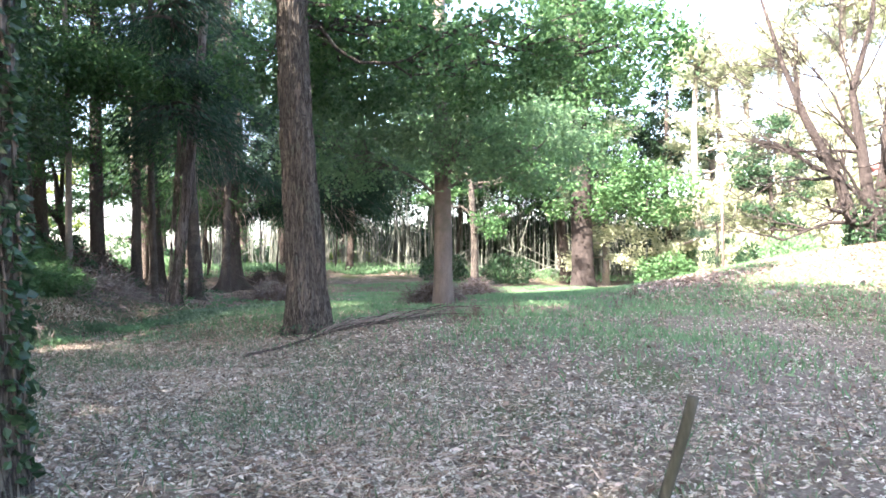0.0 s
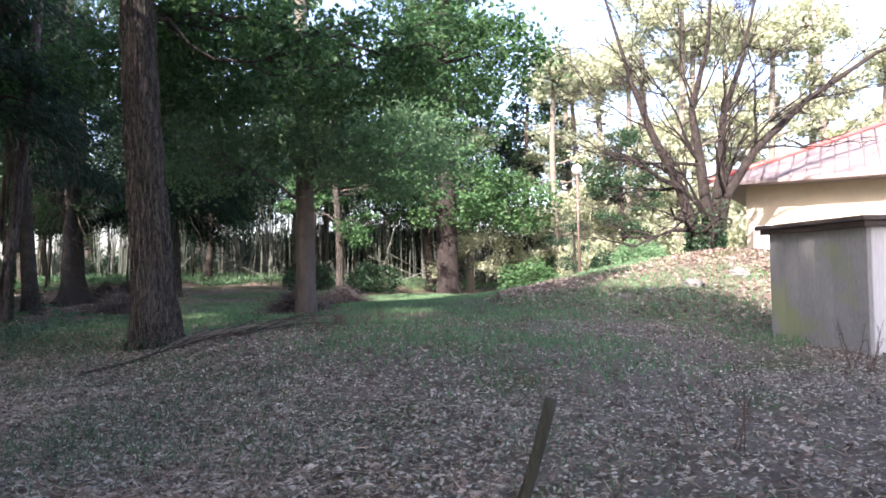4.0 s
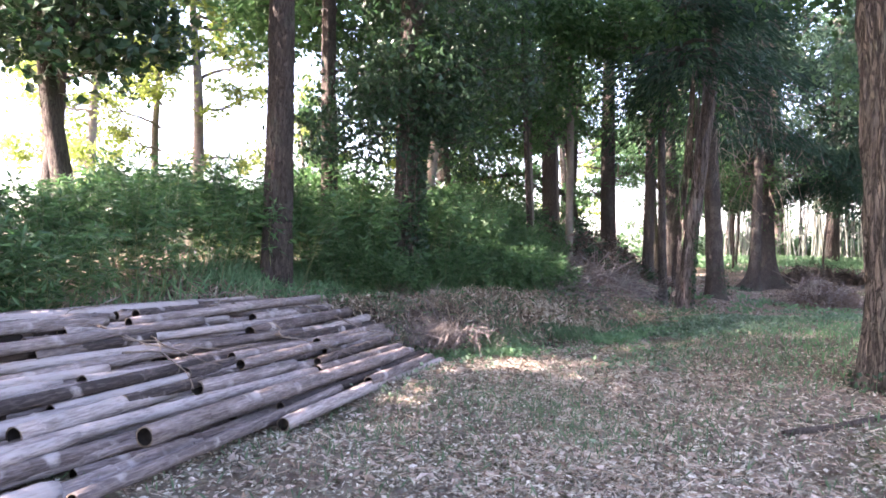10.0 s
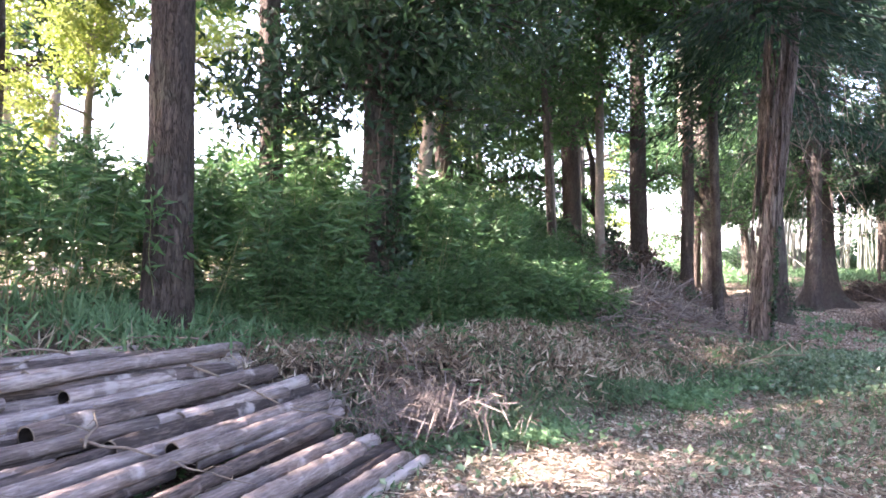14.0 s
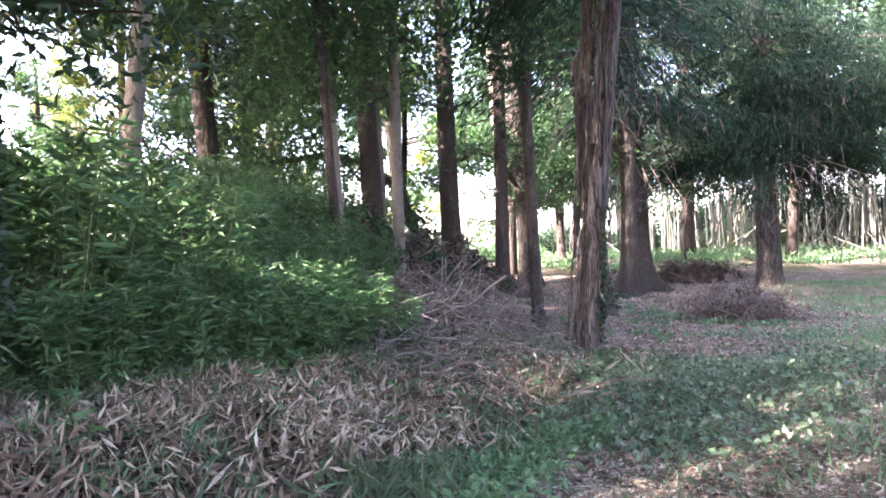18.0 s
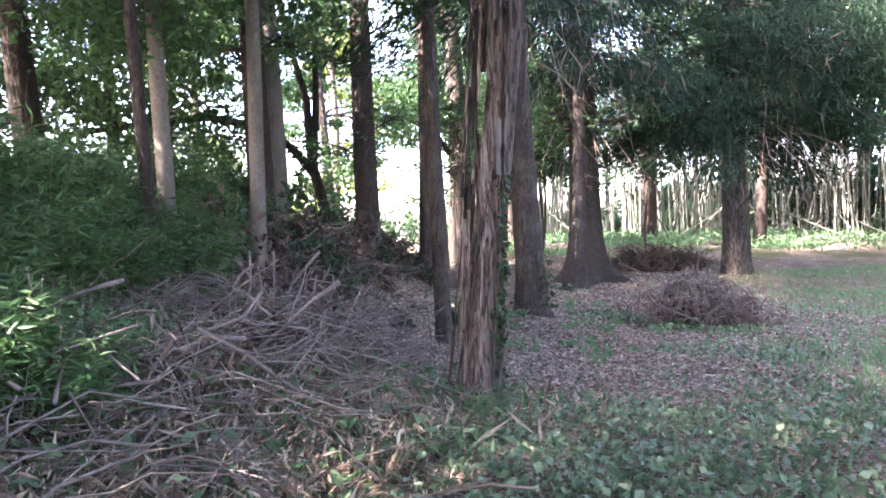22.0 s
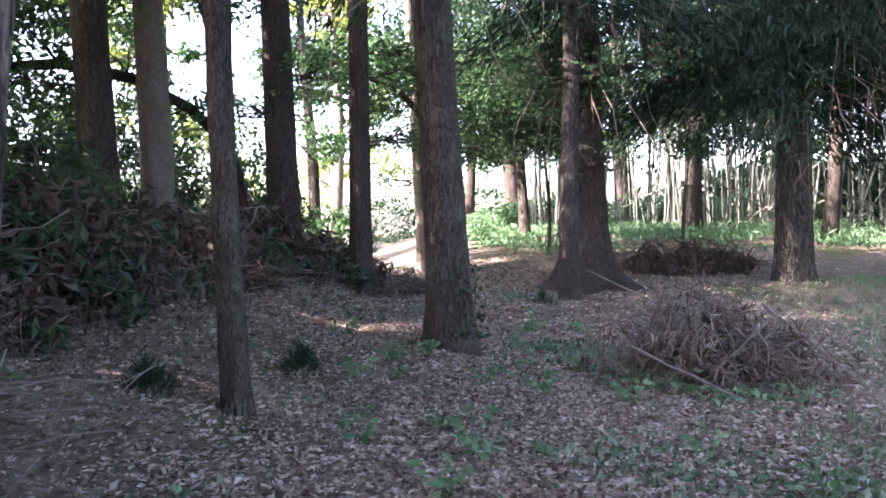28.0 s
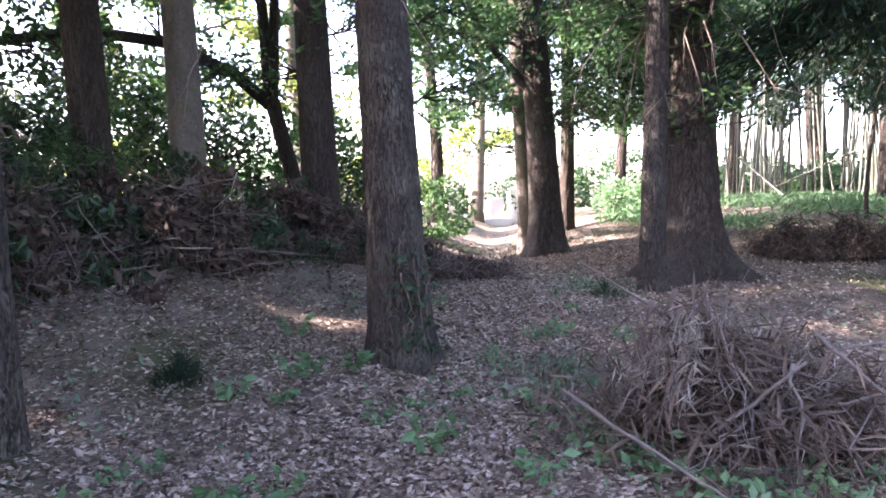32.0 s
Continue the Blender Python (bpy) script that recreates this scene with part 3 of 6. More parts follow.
BANK_WOOD = [
    ("cedar_tree", "dark straight trunk on the bank", 5.25, 19.6, 0.27, 13, M_DARKBARK, (-0.02, 0.0), 0.35),
    ("cedar_tree", "dark trunk at the foot of the bank", 6.45, 19.2, 0.18, 13, M_DARKBARK, (-0.01, 0.0), 0.5),
    ("zelkova_tree", "two-toned trunk with a flared mossy foot", 8.76, 23.6, 0.31, 12, M_SMOOTHBARK, (-0.05, 0.0), 0.7),
    ("thin_tree", "grey trunk beyond the path", 9.4, 27.5, 0.18, 11, M_DARKBARK, (0.0, 0.0), 0.4),
    ("cedar_tree", "thick straight trunk on the bank above the bamboo poles", -2.58, 4.25, 0.19, 11, M_DARKBARK, (-0.005, 0.0), 0.3),
    ("cedar_tree", "slim dark trunk behind the thicket", -2.15, 6.1, 0.13, 11, M_DARKBARK, (-0.01, 0.0), 0.2),
    ("evergreen_oak", "ivy-clad evergreen trunk beside the bamboo poles", -0.92, 5.55, 0.2, 10, M_DARKBARK, (-0.005, 0.0), 0.3),
    ("evergreen_oak", "dark leaning trunk deep in the thicket", -0.3, 15.6, 0.22, 11, M_DARKBARK, (-0.06, 0.0), 0.3),
    ("young_tree", "pale leaning trunk above the thicket", -0.9, 9.3, 0.11, 12, M_PALEBARK, (0.12, 0.03), 0.2),
    ("thin_tree", "thin dark trunk in the thicket", 1.7, 12.0, 0.07, 12, M_DARKBARK, (-0.04, 0.0), 0.2),
    ("young_tree", "pale slim trunk beside the two-toned tree", 8.37, 25.0, 0.17, 12, M_PALEBARK, (-0.03, 0.0), 0.3),
    ("ivy_tree", "rough near trunk wrapped in ivy", -1.66, -4.85, 0.19, 11, M_BARK, (-0.03, 0.0), 0.35),
]
wood = []
for nm, lb, x, y, r, top, bk, ln, fl in CLEARING_WOOD + BANK_WOOD:
    wood.append(tree(nm, lb, x, y, r, top, bk, None, [], lean=ln, flare=fl, amount=min(0.1, 0.013 / r) if bk is not M_PALEBARK else 0.02, sides=72 if r > 0.15 else 36, step=0.08))


# ---- shed, house, lamp, post, stones ----
def shed():
    t = thing("storage_shed", "low shed with weathered grey board walls and a dark flat roof", "shed", (8.98, -7.87, hz(9.2, -7.6)), 0)
    u, w = Vector((0.684, 0.729, 0)), Vector((0.729, -0.684, 0))
    m = Matrix((u.to_4d(), w.to_4d(), (0, 0, 1, 0), (0, 0, 0, 1))).transposed()
    for c in range(3):
        m[3][c] = 0
    m = Matrix.Translation(t.matrix_basis.translation) @ m
    t.matrix_basis = m
    for i in range(12):
        part("board", box(i * 0.1875 + 0.001, 0.004 * (i % 2), -0.1, i * 0.1875 + 0.1865, 0.06, 1.72, 0.003), M_CONC, t)
    for i in range(2):
        part("wall_panel", box(0.0, i * 0.9 + 0.066, -0.1, 0.06, i * 0.9 + 0.963, 1.72, 0.003), M_STAINED, t, "pale panel with green stains")
    part("back_panel", box(0.5, 1.87, -0.1, 0.56, 3.494, 1.72), M_CONC, t)
    part("jamb", box(0.0, 1.866, -0.1, 0.5, 1.926, 1.72), M_CONC, t)
    for i in range(2):
        part("corner_post", box(0.01, 2.62 + i * 0.84, -0.1, 0.09, 2.7 + i * 0.84, 1.72, 0.004), M_ROOFEDGE, t)
    part("back_wall", box(2.19, 0.066, -0.1, 2.25, 3.56, 1.72), M_CONC, t)
    part("end_wall", box(0.066, 3.5, -0.1, 2.184, 3.56, 1.72), M_CONC, t)
    part("fascia", box(-0.1, -0.1, 1.722, 2.35, 3.66, 1.80, 0.006), M_ROOFEDGE, t, "dark weathered fascia")
    part("roof", box(-0.16, -0.16, 1.804, 2.41, 3.72, 1.87, 0.01), M_ROOFEDGE, t)


shed()


def house():
    cx, cy, g = 31.6, -6.2, 1.1
    t = thing("house", "pale house with a faded red sheet-metal hip roof", "house", (cx, cy, g), 10)
    s, e, ze, zp = 5.6, 6.7, 3.1, 5.9
    part("wall", box(-s, -s, -0.5, s, -s + 0.2, ze), M_CREAM, t)
    part("wall", box(-s, s - 0.2, -0.5, s, s, ze), M_CREAM, t)
    part("wall", box(s - 0.2, -s + 0.203, -0.5, s, s - 0.203, ze), M_CREAM, t)
    part("wall", box(-s, -s + 0.203, 1.55, -s + 0.2, s - 0.203, ze), M_CREAM, t, "cream band under the eaves")
    part("lower_wall", box(-s - 0.02, -s + 0.203, -0.5, -s + 0.18, s - 0.203, 1.546), M_WHITE, t, "white plaster lower wall")
    bm = bmesh.new()
    c = [bm.verts.new((x * e, y * e, ze)) for x, y in ((-1, -1), (1, -1), (1, 1), (-1, 1))]
    d = [bm.verts.new((x * e, y * e, ze - 0.14)) for x, y in ((-1, -1), (1, -1), (1, 1), (-1, 1))]
    p = bm.verts.new((0, 0, zp))
    for i in range(4):
        bm.faces.new((c[i], c[(i + 1) % 4], p))
        bm.faces.new((d[(i + 1) % 4], c[(i + 1) % 4], c[i], d[i])[::-1])
    bm.faces.new(d[::-1])
    bmesh.ops.recalc_face_normals(bm, faces=bm.faces[:])
    part("roof", bm, M_REDROOF, t)
    # standing seams of the sheet roof on the visible slopes, and the ridges
    for k in range(4):
        for i in range(-14, 15):
            y = i * 0.45
            f = 1 - abs(y) / e
            a = Vector((-e, y, ze + 0.02))
            b = Vector((-e + e * f, y, ze + (zp - ze) * f + 0.02))
            rot = Matrix.Rotation(k * math.pi / 2, 3, "Z")
            hp = Heap()
            hp.add(*tube([rot @ a, rot @ ((a + b) / 2), rot @ b], 0.035, 4))
            hp.make("seam", M_REDROOF, t)
        hp = Heap()
        rot = Matrix.Rotation(k * math.pi / 2, 3, "Z")
        hp.add(*tube([rot @ Vector((-e, -e, ze + 0.05)), rot @ Vector((-e / 2, -e / 2, (ze + zp) / 2 + 0.05)), Vector((0, 0, zp + 0.05))], 0.1, 6))
        hp.make("ridge", M_REDRIDGE, t, "red painted ridge cap")
    part("finial", box(-0.3, -0.3, zp - 0.1, 0.3, 0.3, zp + 0.35, 0.06), M_REDRIDGE, t, "red ridge finial")
    # lean-to porch in front
    part("porch_roof", box(-s - 2.6, -5.4, 1.75, -s - 0.03, 1.0, 1.87, 0.02), M_ROOFEDGE, t, "flat dark porch roof")
    for y in (-5.2, -2.2, 0.8):
        part("porch_post", box(-s - 2.5, y, -0.6, -s - 2.38, y + 0.12, 1.748), M_ROOFEDGE, t)


house()


def globe_lamp():
    t = thing("garden_lamp", "white globe lamp on a slim dark post", "lamp", (22.8, 3.95, hz(22.8, 3.95)))
    top = 5.08 - hz(22.8, 3.95)
    hp = Heap()
    hp.add(*tube([(0, 0, -0.2), (0, 0, top / 2), (0, 0, top - 0.17)], [0.06, 0.05, 0.045], 10))
    hp.make("post", M_METAL, t)
    bm = bmesh.new()
    bmesh.ops.create_uvsphere(bm, u_segments=20, v_segments=12, radius=0.2)
    bmesh.ops.translate(bm, verts=bm.verts, vec=(0, 0, top))
    for f in bm.faces:
        f.smooth = True
    part("globe", bm, M_GLOBE, t)
    part("collar", box(-0.07, -0.07, top - 0.24, 0.07, 0.07, top - 0.17, 0.02), M_METAL, t)


globe_lamp()


def leaning_post():
    t = thing("wooden_post", "leaning dark mossy stake in the leaf litter", "post", (0.03, -8.0, hz(0.03, -8.0)))
    hp = Heap()
    hp.add(*tube(wander((-0.03, 0.03, -0.15), (0.13, -0.19, 0.84), 12, 0.006), np.linspace(0.024, 0.021, 12), 12, True, 0.03))
    hp.make("stake", M_POST, t)


leaning_post()


def stone(x, y, s, seed):
    bm = bmesh.new()
    bmesh.ops.create_icosphere(bm, subdivisions=3, radius=s)
    for v in bm.verts:
        f = 1 + 0.35 * noise.noise(v.co * 2.2 / s + Vector((seed, 0, 0))) + 0.12 * noise.noise(v.co * 6 / s)
        v.co = Vector((v.co.x * f * 1.3, v.co.y * f, v.co.z * f * 0.7))
    me = bpy.data.meshes.new("stone")
    bm.to_mesh(me)
    bm.free()
    me.materials.append(M_STONE)
    o = new("stone", me)
    o.matrix_basis = pose(x, y, hz(x, y) + s * 0.2, 0, 0, seed * 50)
    tagged(o, "grey field stone half sunk in the mound", "stone", "stones on the mound")


for i, (x, y, s) in enumerate([(14.2, -3.6, 0.22), (15.6, -4.2, 0.2), (16.4, -4.9, 0.16), (12.6, -2.6, 0.12), (13.4, -2.9, 0.1)]):
    stone(x, y, s, i + 1.0)


# ---- pile of bamboo poles ----
def pole_mesh(length, r, seed):
    """A weathered bamboo pole along +x with nodes and a hollow near end."""
    step = 0.24 + 0.05 * math.sin(seed)
    xs, rs = [0.0], [r]
    x = 0.1 + 0.1 * abs(math.sin(seed * 3))
    while x < length - 0.05:
        xs += [x - 0.012, x, x + 0.012]
        rs += [r, r * 1.07, r]
        x += step * (1 + 0.15 * math.sin(seed + 5 * x))
    xs.append(length)
    rs.append(r * 0.94)
    bend = 0.012 * math.sin(seed * 2.3)
    pts = np.array([(a, bend * math.sin(a / length * 3.1), bend * 0.6 * math.cos(a / length * 2.5)) for a in xs])
    v, q, t = tube(pts, rs, 12, False, 0.045)
    s = 12
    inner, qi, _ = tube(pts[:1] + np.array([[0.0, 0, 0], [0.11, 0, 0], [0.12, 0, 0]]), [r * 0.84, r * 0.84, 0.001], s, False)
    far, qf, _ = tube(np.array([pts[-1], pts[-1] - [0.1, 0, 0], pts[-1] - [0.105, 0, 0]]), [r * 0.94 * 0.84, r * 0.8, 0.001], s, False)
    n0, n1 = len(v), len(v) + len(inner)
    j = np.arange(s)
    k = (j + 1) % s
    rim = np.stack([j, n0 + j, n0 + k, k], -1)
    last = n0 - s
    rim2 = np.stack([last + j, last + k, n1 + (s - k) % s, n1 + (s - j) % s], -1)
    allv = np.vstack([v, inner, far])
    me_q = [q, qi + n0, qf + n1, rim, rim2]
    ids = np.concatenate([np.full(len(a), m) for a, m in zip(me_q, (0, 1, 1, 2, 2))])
    return allv, np.vstack(me_q), ids


POLE_MESHES = []


def pole_pile():
    for i in range(14):
        v, q, ids = pole_mesh([1.3, 2.0, 2.6, 3.4, 4.2, 1.7, 3.0][i % 7], 0.049 + 0.012 * math.sin(i * 1.9), i + 0.5)
        o = mesh_np("bamboo_pole", v, q, [M_POLE, M_POLEIN_SHADE, M_CUT])
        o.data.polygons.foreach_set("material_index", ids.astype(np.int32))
        POLE_MESHES.append(o.data)
        bpy.data.objects.remove(o)
    r2 = random.Random(4)
    u = Vector((-0.37, -0.93, 0)).normalized()
    w = Vector((-0.93, 0.37, 0)).normalized()
    ends = Vector((-0.40, 3.0, 0))
    for layer in range(9):
        for i in range(24):
            off = i * 0.096 + (0.05 if layer % 2 else 0.0) + r2.uniform(-0.02, 0.02)
            zmax = 0.06 + 0.64 * min(1.0, off / 1.8)
            z = 0.045 + layer * 0.08
            if z > zmax + 0.05 or (z < zmax - 0.12 and off > 0.2):
                continue
            far_end = ends + w * off + u * (-0.5 * off + r2.uniform(-0.15, 0.35) + 0.06 * layer)
            if layer > 1 and r2.random() < 0.21:
                continue
            run = 0.0
            while run < 6.2 - 0.35 * off:
                me = POLE_MESHES[r2.randrange(14)]
                ln = [1.3, 2.0, 2.6, 3.4, 4.2, 1.7, 3.0][POLE_MESHES.index(me) % 7]
                ang = math.degrees(math.atan2(-u.y, -u.x)) + r2.uniform(-7.5, 7.5) - 1.0 * off
                d = Vector((math.cos(radians(ang)), math.sin(radians(ang)), 0))
                end = far_end + u * run
                near = end - d * ln
                z0 = max(z + r2.uniform(-0.03, 0.035), hz(near.x, near.y) + 0.045)
                z1 = max(z + r2.uniform(-0.03, 0.035), hz(end.x, end.y) + 0.045)
                o = new("bamboo_pole", me)
                o.matrix_basis = pose(near.x, near.y, z0, r2.uniform(0, 360), -math.degrees(math.asin((z1 - z0) / ln)), ang)
                tagged(o, "weathered grey-brown hollow bamboo pole lying in the pile", "pole", "pile of bamboo poles")
                run += ln + r2.uniform(0.02, 0.3)


pole_pile()


# ---- brush heaps ----
def brush_heap(name, label, blobs, twigs, sprays, twig_len=1.1, group="", leaf_mat=M_DEADSPRAY, leaf=0.1, drape=False, core=0, wood_mat=None, thin=1.0, fluff=1.0):
    """A heap of cut branches > branches, withered_foliage. blobs: (x, y, radius x, radius y, height)."""
    x0, y0 = blobs[0][0], blobs[0][1]
    wood_mat = wood_mat or M_TWIG
    t = thing(name, label, "brush heap", (x0, y0, hz(x0, y0)), 0, group)
    o = np.array([x0, y0, hz(x0, y0)])
    hp, lv = Heap(), []
    for _ in range(twigs):
        b = blobs[rng.integers(0, len(blobs))]
        a, rr = rng.uniform(0, 6.283), math.sqrt(rng.uniform(0, 1))
        x, y = b[0] + b[2] * rr * math.cos(a), b[1] + b[3] * rr * math.sin(a)
        z = hz(x, y) + b[4] * (1 - rr ** 1.6) * rng.uniform(0.25, 1.0) + 0.03
        d = np.array([math.cos(a) + rng.normal(0, 0.9), math.sin(a) + rng.normal(0, 0.9), rng.normal(-0.25, 0.3)])
        d = d / np.linalg.norm(d) * twig_len * rng.uniform(0.35, 1.2)
        p1 = np.array([x, y, z]) + d * 0.55
        p1[2] = max(p1[2], hz(p1[0], p1[1]) + 0.015)
        p0 = np.array([x, y, z]) - d * 0.45
        p0[2] = max(p0[2], hz(p0[0], p0[1]) + 0.015)
        if drape and rng.uniform() < 0.4:
            out = np.array([math.cos(a), math.sin(a), 0]) + rng.normal(0, 0.5, 3)
            q = rng.uniform(0.0, 0.6)
            p0 = np.array([b[0], b[1], hz(b[0], b[1])]) + out * b[2] * q + [0, 0, b[4] * (1.05 - 0.75 * q) * rng.uniform(0.45, 1.1)]
            p1 = np.array([b[0], b[1], 0]) + out * (b[2] + b[3]) / 2 * rng.uniform(0.6, 1.35)
            p1[2] = hz(p1[0], p1[1]) + b[4] * rng.uniform(0.0, 0.35)
        r = rng.choice([0.004, 0.006, 0.009, 0.014], p=[0.4, 0.35, 0.18, 0.07])
        r = r * thin
        p = wander(p0, p1, 6, 0.13)
        p[:, 2] = np.maximum(p[:, 2], height(p[:, 0], p[:, 1]) + 0.01)
        if r > 0.008 * thin:
            h1 = Heap()
            h1.add(*tube(p - o, np.linspace(r, r * 0.4, 6), 6))
            h1.make("branch", wood_mat, t)
        else:
            hp.add(*tube(p - o, np.linspace(r, r * 0.4, 6), 4))
        for _k in range(2):
            i = rng.integers(1, 6)
            d2 = rng.normal(0, 1, 3) * twig_len * 0.16
            hp.add(*tube(wander(p[i], p[i] + d2, 4, 0.1) - o, [r * 0.5, r * 0.4, r * 0.3, r * 0.2], 3))
        if rng.uniform() < 0.7:
            lv.append(p[rng.integers(1, 6)])
    tagged(hp.make("twig_tangle", wood_mat, t), kind="stuff")
    lv = np.array(lv)
    # dark leaves fill the heap, the shade of its gaps put into their colour
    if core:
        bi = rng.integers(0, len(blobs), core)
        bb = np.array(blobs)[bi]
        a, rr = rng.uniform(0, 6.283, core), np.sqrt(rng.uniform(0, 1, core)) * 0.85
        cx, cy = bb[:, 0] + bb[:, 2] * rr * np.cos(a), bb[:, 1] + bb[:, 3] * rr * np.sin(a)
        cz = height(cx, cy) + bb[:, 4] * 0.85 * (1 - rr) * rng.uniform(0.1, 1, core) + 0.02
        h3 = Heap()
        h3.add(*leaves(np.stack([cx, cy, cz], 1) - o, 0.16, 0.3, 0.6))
        tagged(h3.make("withered_leaves", M_BROWNLEAF_SHADE, t, "dark withered leaves, shade of the gaps put into their colour", smooth_shade=False), kind="stuff")
    c = lv[rng.integers(0, len(lv), sprays)] + rng.normal(0, 0.1, (sprays, 3))
    c[:, 2] = np.maximum(c[:, 2], height(c[:, 0], c[:, 1]) + 0.01)
    h2 = Heap()
    h2.add(*leaves(c - o, leaf * 1.3 * fluff, 0.13 / fluff if leaf_mat is M_DEADSPRAY else 0.4, 0.5))
    h2.make("withered_foliage", leaf_mat, t, smooth_shade=False)
    return t


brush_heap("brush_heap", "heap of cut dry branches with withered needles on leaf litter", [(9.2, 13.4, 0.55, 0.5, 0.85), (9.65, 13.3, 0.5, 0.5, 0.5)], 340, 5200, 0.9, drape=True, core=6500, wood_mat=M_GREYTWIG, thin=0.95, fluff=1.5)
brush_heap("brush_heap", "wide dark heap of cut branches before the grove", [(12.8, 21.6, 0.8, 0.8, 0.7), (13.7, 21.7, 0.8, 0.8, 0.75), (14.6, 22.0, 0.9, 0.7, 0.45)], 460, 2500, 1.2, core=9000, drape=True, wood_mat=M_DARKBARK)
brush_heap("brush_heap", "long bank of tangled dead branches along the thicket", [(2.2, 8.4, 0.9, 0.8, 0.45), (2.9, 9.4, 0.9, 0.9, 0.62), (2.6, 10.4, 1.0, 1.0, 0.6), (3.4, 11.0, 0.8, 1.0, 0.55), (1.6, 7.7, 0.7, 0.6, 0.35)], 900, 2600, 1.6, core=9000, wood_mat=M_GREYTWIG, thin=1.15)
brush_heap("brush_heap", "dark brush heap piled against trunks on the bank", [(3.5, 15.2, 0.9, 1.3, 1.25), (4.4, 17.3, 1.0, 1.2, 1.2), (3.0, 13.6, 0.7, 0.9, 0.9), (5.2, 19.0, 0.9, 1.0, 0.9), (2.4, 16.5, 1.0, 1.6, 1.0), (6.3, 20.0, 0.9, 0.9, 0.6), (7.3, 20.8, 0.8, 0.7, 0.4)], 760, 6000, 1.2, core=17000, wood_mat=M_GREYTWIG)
brush_heap("brush_heap", "cut evergreen branches with dark leaves on the brush bank", [(3.4, 15.4, 0.9, 1.3, 1.35), (4.3, 17.5, 1.0, 1.2, 1.3), (5.1, 19.2, 0.9, 1.0, 1.1), (2.5, 14.0, 0.8, 1.2, 1.2), (2.2, 17.0, 1.0, 1.5, 1.2)], 260, 12000, 1.0, "", M_DARKLEAF, 0.12)
brush_heap("brush_heap", "cut branches with withered brown leaves on the bank", [(3.3, 15.0, 0.9, 1.3, 1.3), (4.2, 17.0, 1.0, 1.2, 1.25), (5.0, 18.8, 0.9, 1.0, 1.05), (2.6, 13.6, 0.8, 1.2, 1.0), (6.0, 19.8, 0.8, 0.8, 0.65)], 260, 11000, 1.0, "", M_BROWNLEAF_SHADE, 0.12)
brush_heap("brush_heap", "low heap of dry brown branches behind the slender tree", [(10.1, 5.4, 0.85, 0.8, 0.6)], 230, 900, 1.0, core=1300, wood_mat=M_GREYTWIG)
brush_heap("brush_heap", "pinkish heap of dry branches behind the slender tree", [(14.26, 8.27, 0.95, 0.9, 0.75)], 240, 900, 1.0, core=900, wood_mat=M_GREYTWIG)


# ---- thicket of dwarf bamboo on the bank ----
def bamboo_shrub(height_m, culms, seed):
    g = np.random.default_rng(seed)
    t = thing("bamboo_shrub", "dense dwarf bamboo with green blade leaves on the bank", "shrub", (0, 0, 0), 0, "dwarf bamboo thicket")
    hp, pts, outs = Heap(), [], []
    for _ in range(culms):
        a, rr = g.uniform(0, 6.283), 0.5 * math.sqrt(g.uniform(0, 1))
        x, y = rr * math.cos(a), rr * math.sin(a)
        top = height_m * g.uniform(0.6, 1.05)
        tip = np.array([x * 1.7 + g.normal(0, 0.12), y * 1.7 + g.normal(0, 0.12), top])
        p = wander((x, y, -0.05), tip, 6, 0.03)
        hp.add(*tube(p, np.linspace(0.006, 0.002, 6), 3, False))
        for _k in range(74):
            f = 1 - abs(g.normal(0, 0.33))
            f = min(max(f, 0.08), 1.0)
            q = np.array([np.interp(f * 5, range(6), p[:, c]) for c in range(3)])
            d = g.normal(0, 1, 3)
            d[2] = g.normal(0.1, 0.4)
            d /= np.linalg.norm(d)
            pts.append(q + d * g.uniform(0.04, 0.2))
            outs.append(d * 2.0)
    hp.make("cane", M_CULM, t)
    h2 = Heap()
    h2.add(*leaves(np.array(pts), 0.145, 0.2, 0.25, 0.1, np.array(outs), 0.6))
    h2.make("foliage", M_SASA, t, smooth_shade=False)
    return t


SHRUBS = [bamboo_shrub(1.55, 30, 1), bamboo_shrub(1.35, 30, 2), bamboo_shrub(1.7, 28, 3)]


